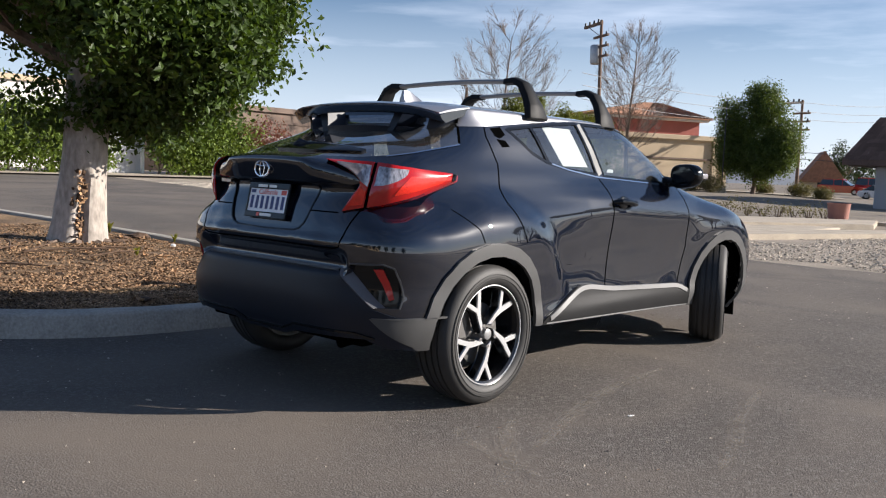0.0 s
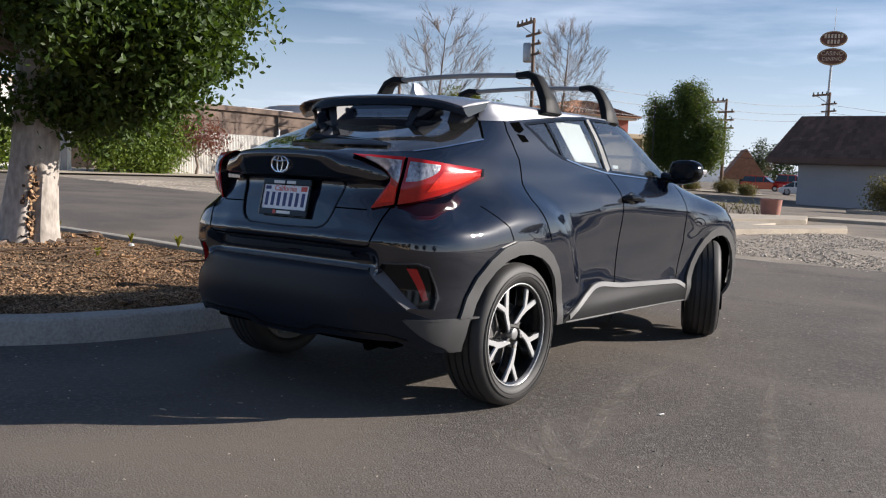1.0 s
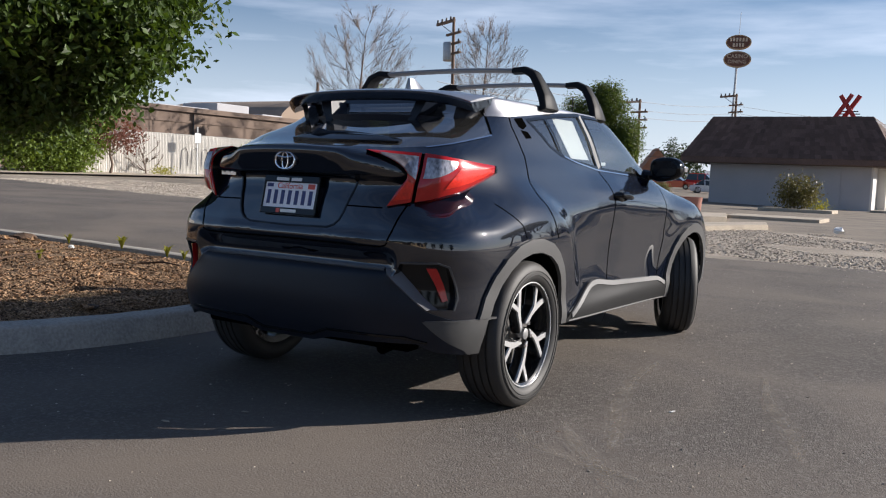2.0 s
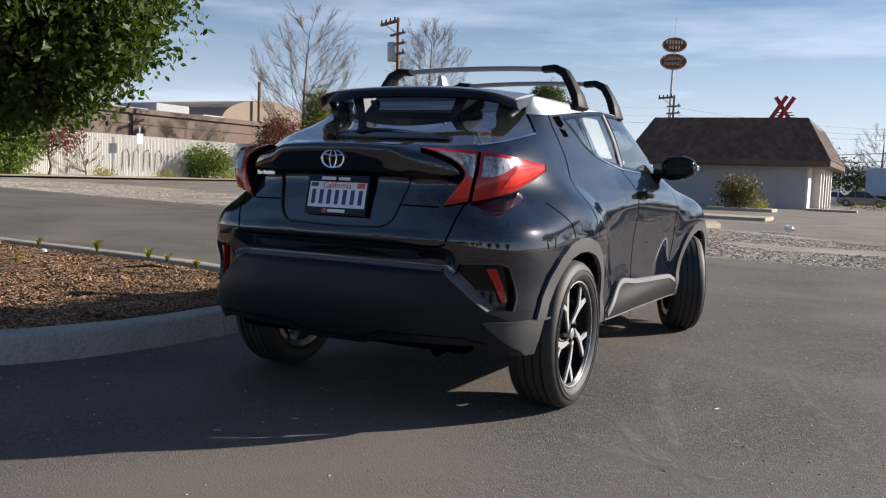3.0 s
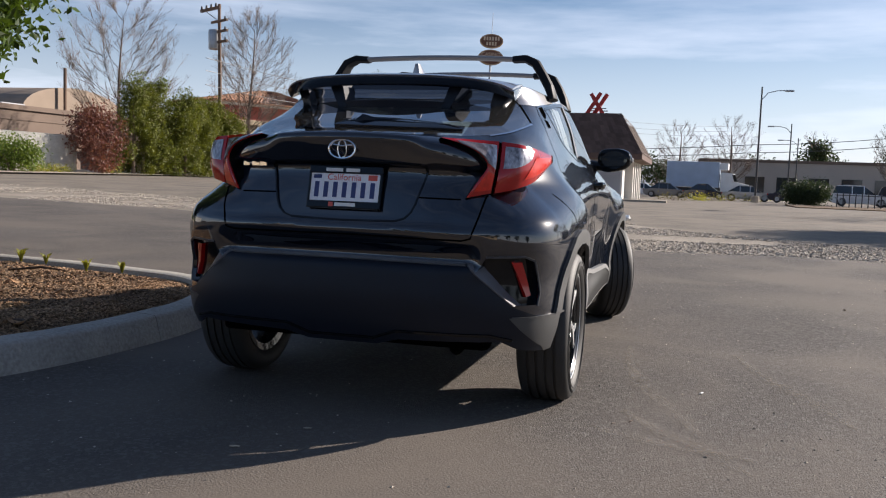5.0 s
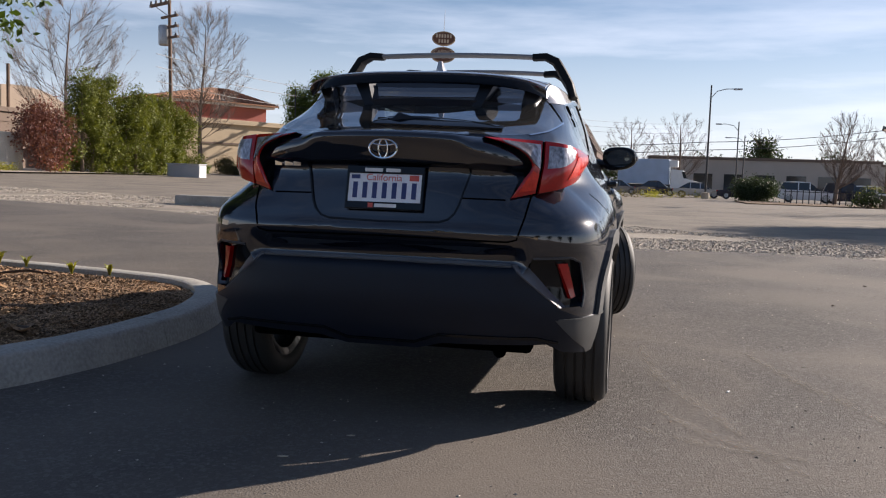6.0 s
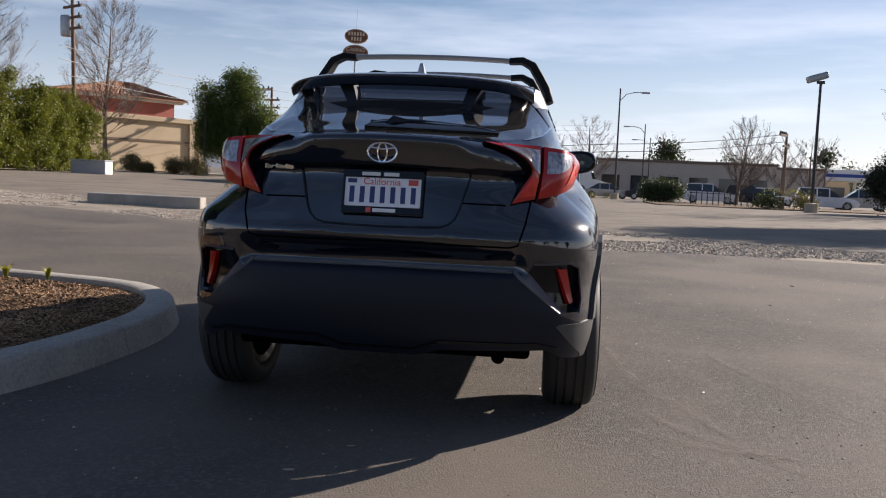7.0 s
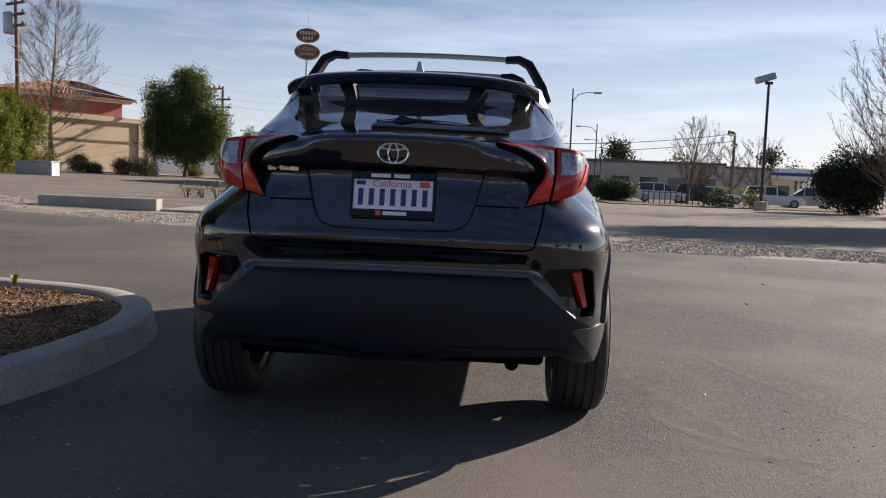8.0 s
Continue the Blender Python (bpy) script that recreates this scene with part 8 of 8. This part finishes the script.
def seat(x, y, w):
    bm = box(x - w / 2, x + w / 2, y, y + 0.52, 0.42, 0.62, 0.05)
    part("seat_cushion", bm, M["interior"], cabin, smooth=True)
    bm = box(-w / 2, w / 2, -0.07, 0.07, 0, 0.64, 0.05)
    bmesh.ops.transform(bm, matrix=pose(x, y + 0.02, 0.56, 14), verts=bm.verts)
    part("seat_back", bm, M["interior"], cabin, smooth=True)
    bm = box(-0.13, 0.13, -0.05, 0.05, 0, 0.19, 0.045)
    bmesh.ops.transform(bm, matrix=pose(x, y - 0.15, 1.20, 8), verts=bm.verts)
    part("headrest", bm, M["interior"], cabin, smooth=True)


for x in (-0.36, 0.36):
    seat(x, 1.28, 0.50)
for x in (-0.42, 0.0, 0.42):
    seat(x, 0.42, 0.40)
part("dashboard", box(-0.70, 0.70, 1.95, 2.35, 0.60, 1.06, 0.08), M["interior"], cabin, smooth=True)
bm = bmesh.new()
ring = [(0.18 * math.cos(2 * math.pi * k / 28), 0.18 * math.sin(2 * math.pi * k / 28), 0) for k in range(29)]
add_tube(bm, ring, 0.015, 7)
bmesh.ops.transform(bm, matrix=pose(-0.36, 1.82, 0.98, 66), verts=bm.verts)
part("steering_wheel", bm, M["interior"], cabin, smooth=True)

# underside and wheel housings, near-black: the shade beneath is put into their colour
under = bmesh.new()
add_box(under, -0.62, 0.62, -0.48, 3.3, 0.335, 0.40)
part("underbody", under, M["seam_shade"], car, "underside coloured near-black as shade")
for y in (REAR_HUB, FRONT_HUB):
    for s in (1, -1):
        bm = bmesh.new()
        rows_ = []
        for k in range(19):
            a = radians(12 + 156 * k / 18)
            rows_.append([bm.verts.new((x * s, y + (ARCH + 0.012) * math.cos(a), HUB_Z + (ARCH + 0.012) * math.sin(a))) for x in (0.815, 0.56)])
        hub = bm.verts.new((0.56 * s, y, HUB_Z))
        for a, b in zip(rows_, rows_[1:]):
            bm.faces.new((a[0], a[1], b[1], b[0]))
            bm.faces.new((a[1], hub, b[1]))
        part("wheel_housing", bm, M["seam_shade"], car)
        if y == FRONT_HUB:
            part("mud_flap", box(min(0.66 * s, 0.80 * s), max(0.66 * s, 0.80 * s), y + 0.395, y + 0.41, 0.14, 0.30), M["seam_shade"], car)
# capped pipe: the near-black colour stands for its shaded hollow end
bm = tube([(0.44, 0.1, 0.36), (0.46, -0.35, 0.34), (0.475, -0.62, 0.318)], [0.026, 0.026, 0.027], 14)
part("exhaust", bm, M["seam_shade"], car, "exhaust pipe coloured near-black as shade", smooth=True)
part("silencer", tube([(-0.36, -0.40, 0.37), (0.30, -0.40, 0.37)], [0.075, 0.075], 14), M["seam_shade"], car, smooth=True)
part("rear_axle", tube([(-0.68, 0.0, 0.33), (0.68, 0.0, 0.33)], 0.05, 10), M["seam_shade"], car)
part("lower_valance", box(-0.60, 0.60, -0.60, -0.50, 0.31, 0.38, 0.02), M["seam_shade"], car)


def road_wheel(m, outward):
    """A tyre with grooves and a two-tone alloy rim of five forked spokes; its axle lies along x."""
    w = empty("wheel", "two-tone alloy wheel with worn black tyre", "", m)
    w.parent = car
    turn_x = Matrix.Rotation(radians(90), 4, 'Y')
    prof = [(0.246, -0.098), (0.264, -0.112), (0.295, -0.116), (0.325, -0.106), (0.339, -0.088)]
    for g in (-0.058, -0.02, 0.02, 0.058):
        prof += [(0.3445, g - 0.006), (0.336, g - 0.005), (0.336, g + 0.005), (0.3445, g + 0.006)]
    prof += [(0.339, 0.088), (0.325, 0.106), (0.295, 0.116), (0.270, 0.113), (0.254, 0.100), (0.246, 0.09)]
    bm = lathe(prof, 64)
    bmesh.ops.transform(bm, matrix=turn_x, verts=bm.verts)
    tyre = part("tyre", bm, M["rubber"], w, "black rubber tyre", smooth=True)
    for r, x in ((0.300, 0.1172), (0.282, 0.1158)):
        bm = bmesh.new()
        add_tube(bm, [(x * outward, r * math.cos(2 * math.pi * k / 48), r * math.sin(2 * math.pi * k / 48)) for k in range(49)], 0.0022, 5, caps=False)
        part("tyre_rib", bm, M["rubber"], tyre)
    bm = lathe([(0.20, -0.09), (0.232, -0.098), (0.225, -0.06), (0.212, 0.03), (0.218, 0.085), (0.232, 0.098), (0.236, 0.100), (0.236, 0.094)], 48)
    bmesh.ops.transform(bm, matrix=turn_x if outward > 0 else Matrix.Rotation(radians(-90), 4, 'Y'), verts=bm.verts)
    rim = part("rim", bm, M["alloy_dark"], w, "gloss black rim barrel", smooth=True)
    rim.matrix_basis = Matrix.Diagonal((1, 1.065, 1.065, 1))
    bm = bmesh.new()
    add_tube(bm, [(0.096 * outward, 0.230 * math.cos(2 * math.pi * k / 56), 0.230 * math.sin(2 * math.pi * k / 56)) for k in range(57)], 0.0034, 6, caps=False)
    part("rim_edge", bm, M["alloy"], rim, "machined bright rim edge", smooth=True)

    def spoke_piece(poly, x0, x1):
        b = bmesh.new()
        add_prism(b, poly, x1 - x0, Matrix(((0, 0, outward, x0 * outward), (1, 0, 0, 0), (0, 1, 0, 0), (0, 0, 0, 1))))
        bmesh.ops.bevel(b, geom=b.edges[:], offset=0.0025, segments=1, affect='EDGES')
        return b

    def polar(r, a):
        return (r * math.cos(radians(a)), r * math.sin(radians(a)))
    for k in range(5):
        c = 72 * k + 50

        def fork(g):
            """A swept stem from the hub that forks into two arms; g widens it all round."""
            return [polar(0.046, c + 46 + 3 * g), polar(0.098, c + 14 + g), polar(0.138, c + 5.5 + g), polar(0.231, c + 17.5 + g), polar(0.231, c + 11.5 - g), polar(0.146, c + 0.8), polar(0.231, c - 10.5 + g), polar(0.231, c - 17 - g), polar(0.130, c - 4.0 - g), polar(0.092, c + 2.0 - g), polar(0.052, c + 10 - 3 * g)]
        spoke = part("spoke", spoke_piece(fork(2.2), 0.03, 0.074), M["alloy_dark"], rim)
        part("spoke_face", spoke_piece(fork(0.0), 0.074, 0.082), M["alloy"], rim, "machined bright spoke face")
    bm = lathe([(0.0, 0.086), (0.018, 0.086), (0.025, 0.083), (0.026, 0.05)], 24)
    bmesh.ops.transform(bm, matrix=turn_x if outward > 0 else Matrix.Rotation(radians(-90), 4, 'Y'), verts=bm.verts)
    part("hub_cap", bm, M["silver_trim"], rim, smooth=True)
    for k in range(5):
        a = radians(72 * k + 56)
        bm = tube([(0.05 * outward, 0.055 * math.cos(a), 0.055 * math.sin(a)), (0.084 * outward, 0.055 * math.cos(a), 0.055 * math.sin(a))], 0.0095, 6)
        part("wheel_nut", bm, M["chrome"], rim)
    bm = lathe([(0.0, 0.0), (0.15, 0.0), (0.15, 0.014), (0.0, 0.014)], 40)
    bmesh.ops.transform(bm, matrix=turn_x, verts=bm.verts)
    part("brake_disc", bm, M["steel"], w, smooth=True)
    bm = box(min(-0.02, 0.03 * outward), max(-0.02, 0.03 * outward), -0.175, -0.095, -0.02, 0.12, 0.01)
    part("brake_caliper", bm, M["steel"], w)
    return w


TRACK = 0.777
road_wheel(pose(TRACK, REAR_HUB, HUB_Z), 1)
road_wheel(pose(-TRACK, REAR_HUB, HUB_Z), -1)
road_wheel(pose(TRACK, FRONT_HUB, HUB_Z, 0, 0, 24), 1)
road_wheel(pose(-TRACK, FRONT_HUB, HUB_Z, 0, 0, 27), -1)
shell.free()
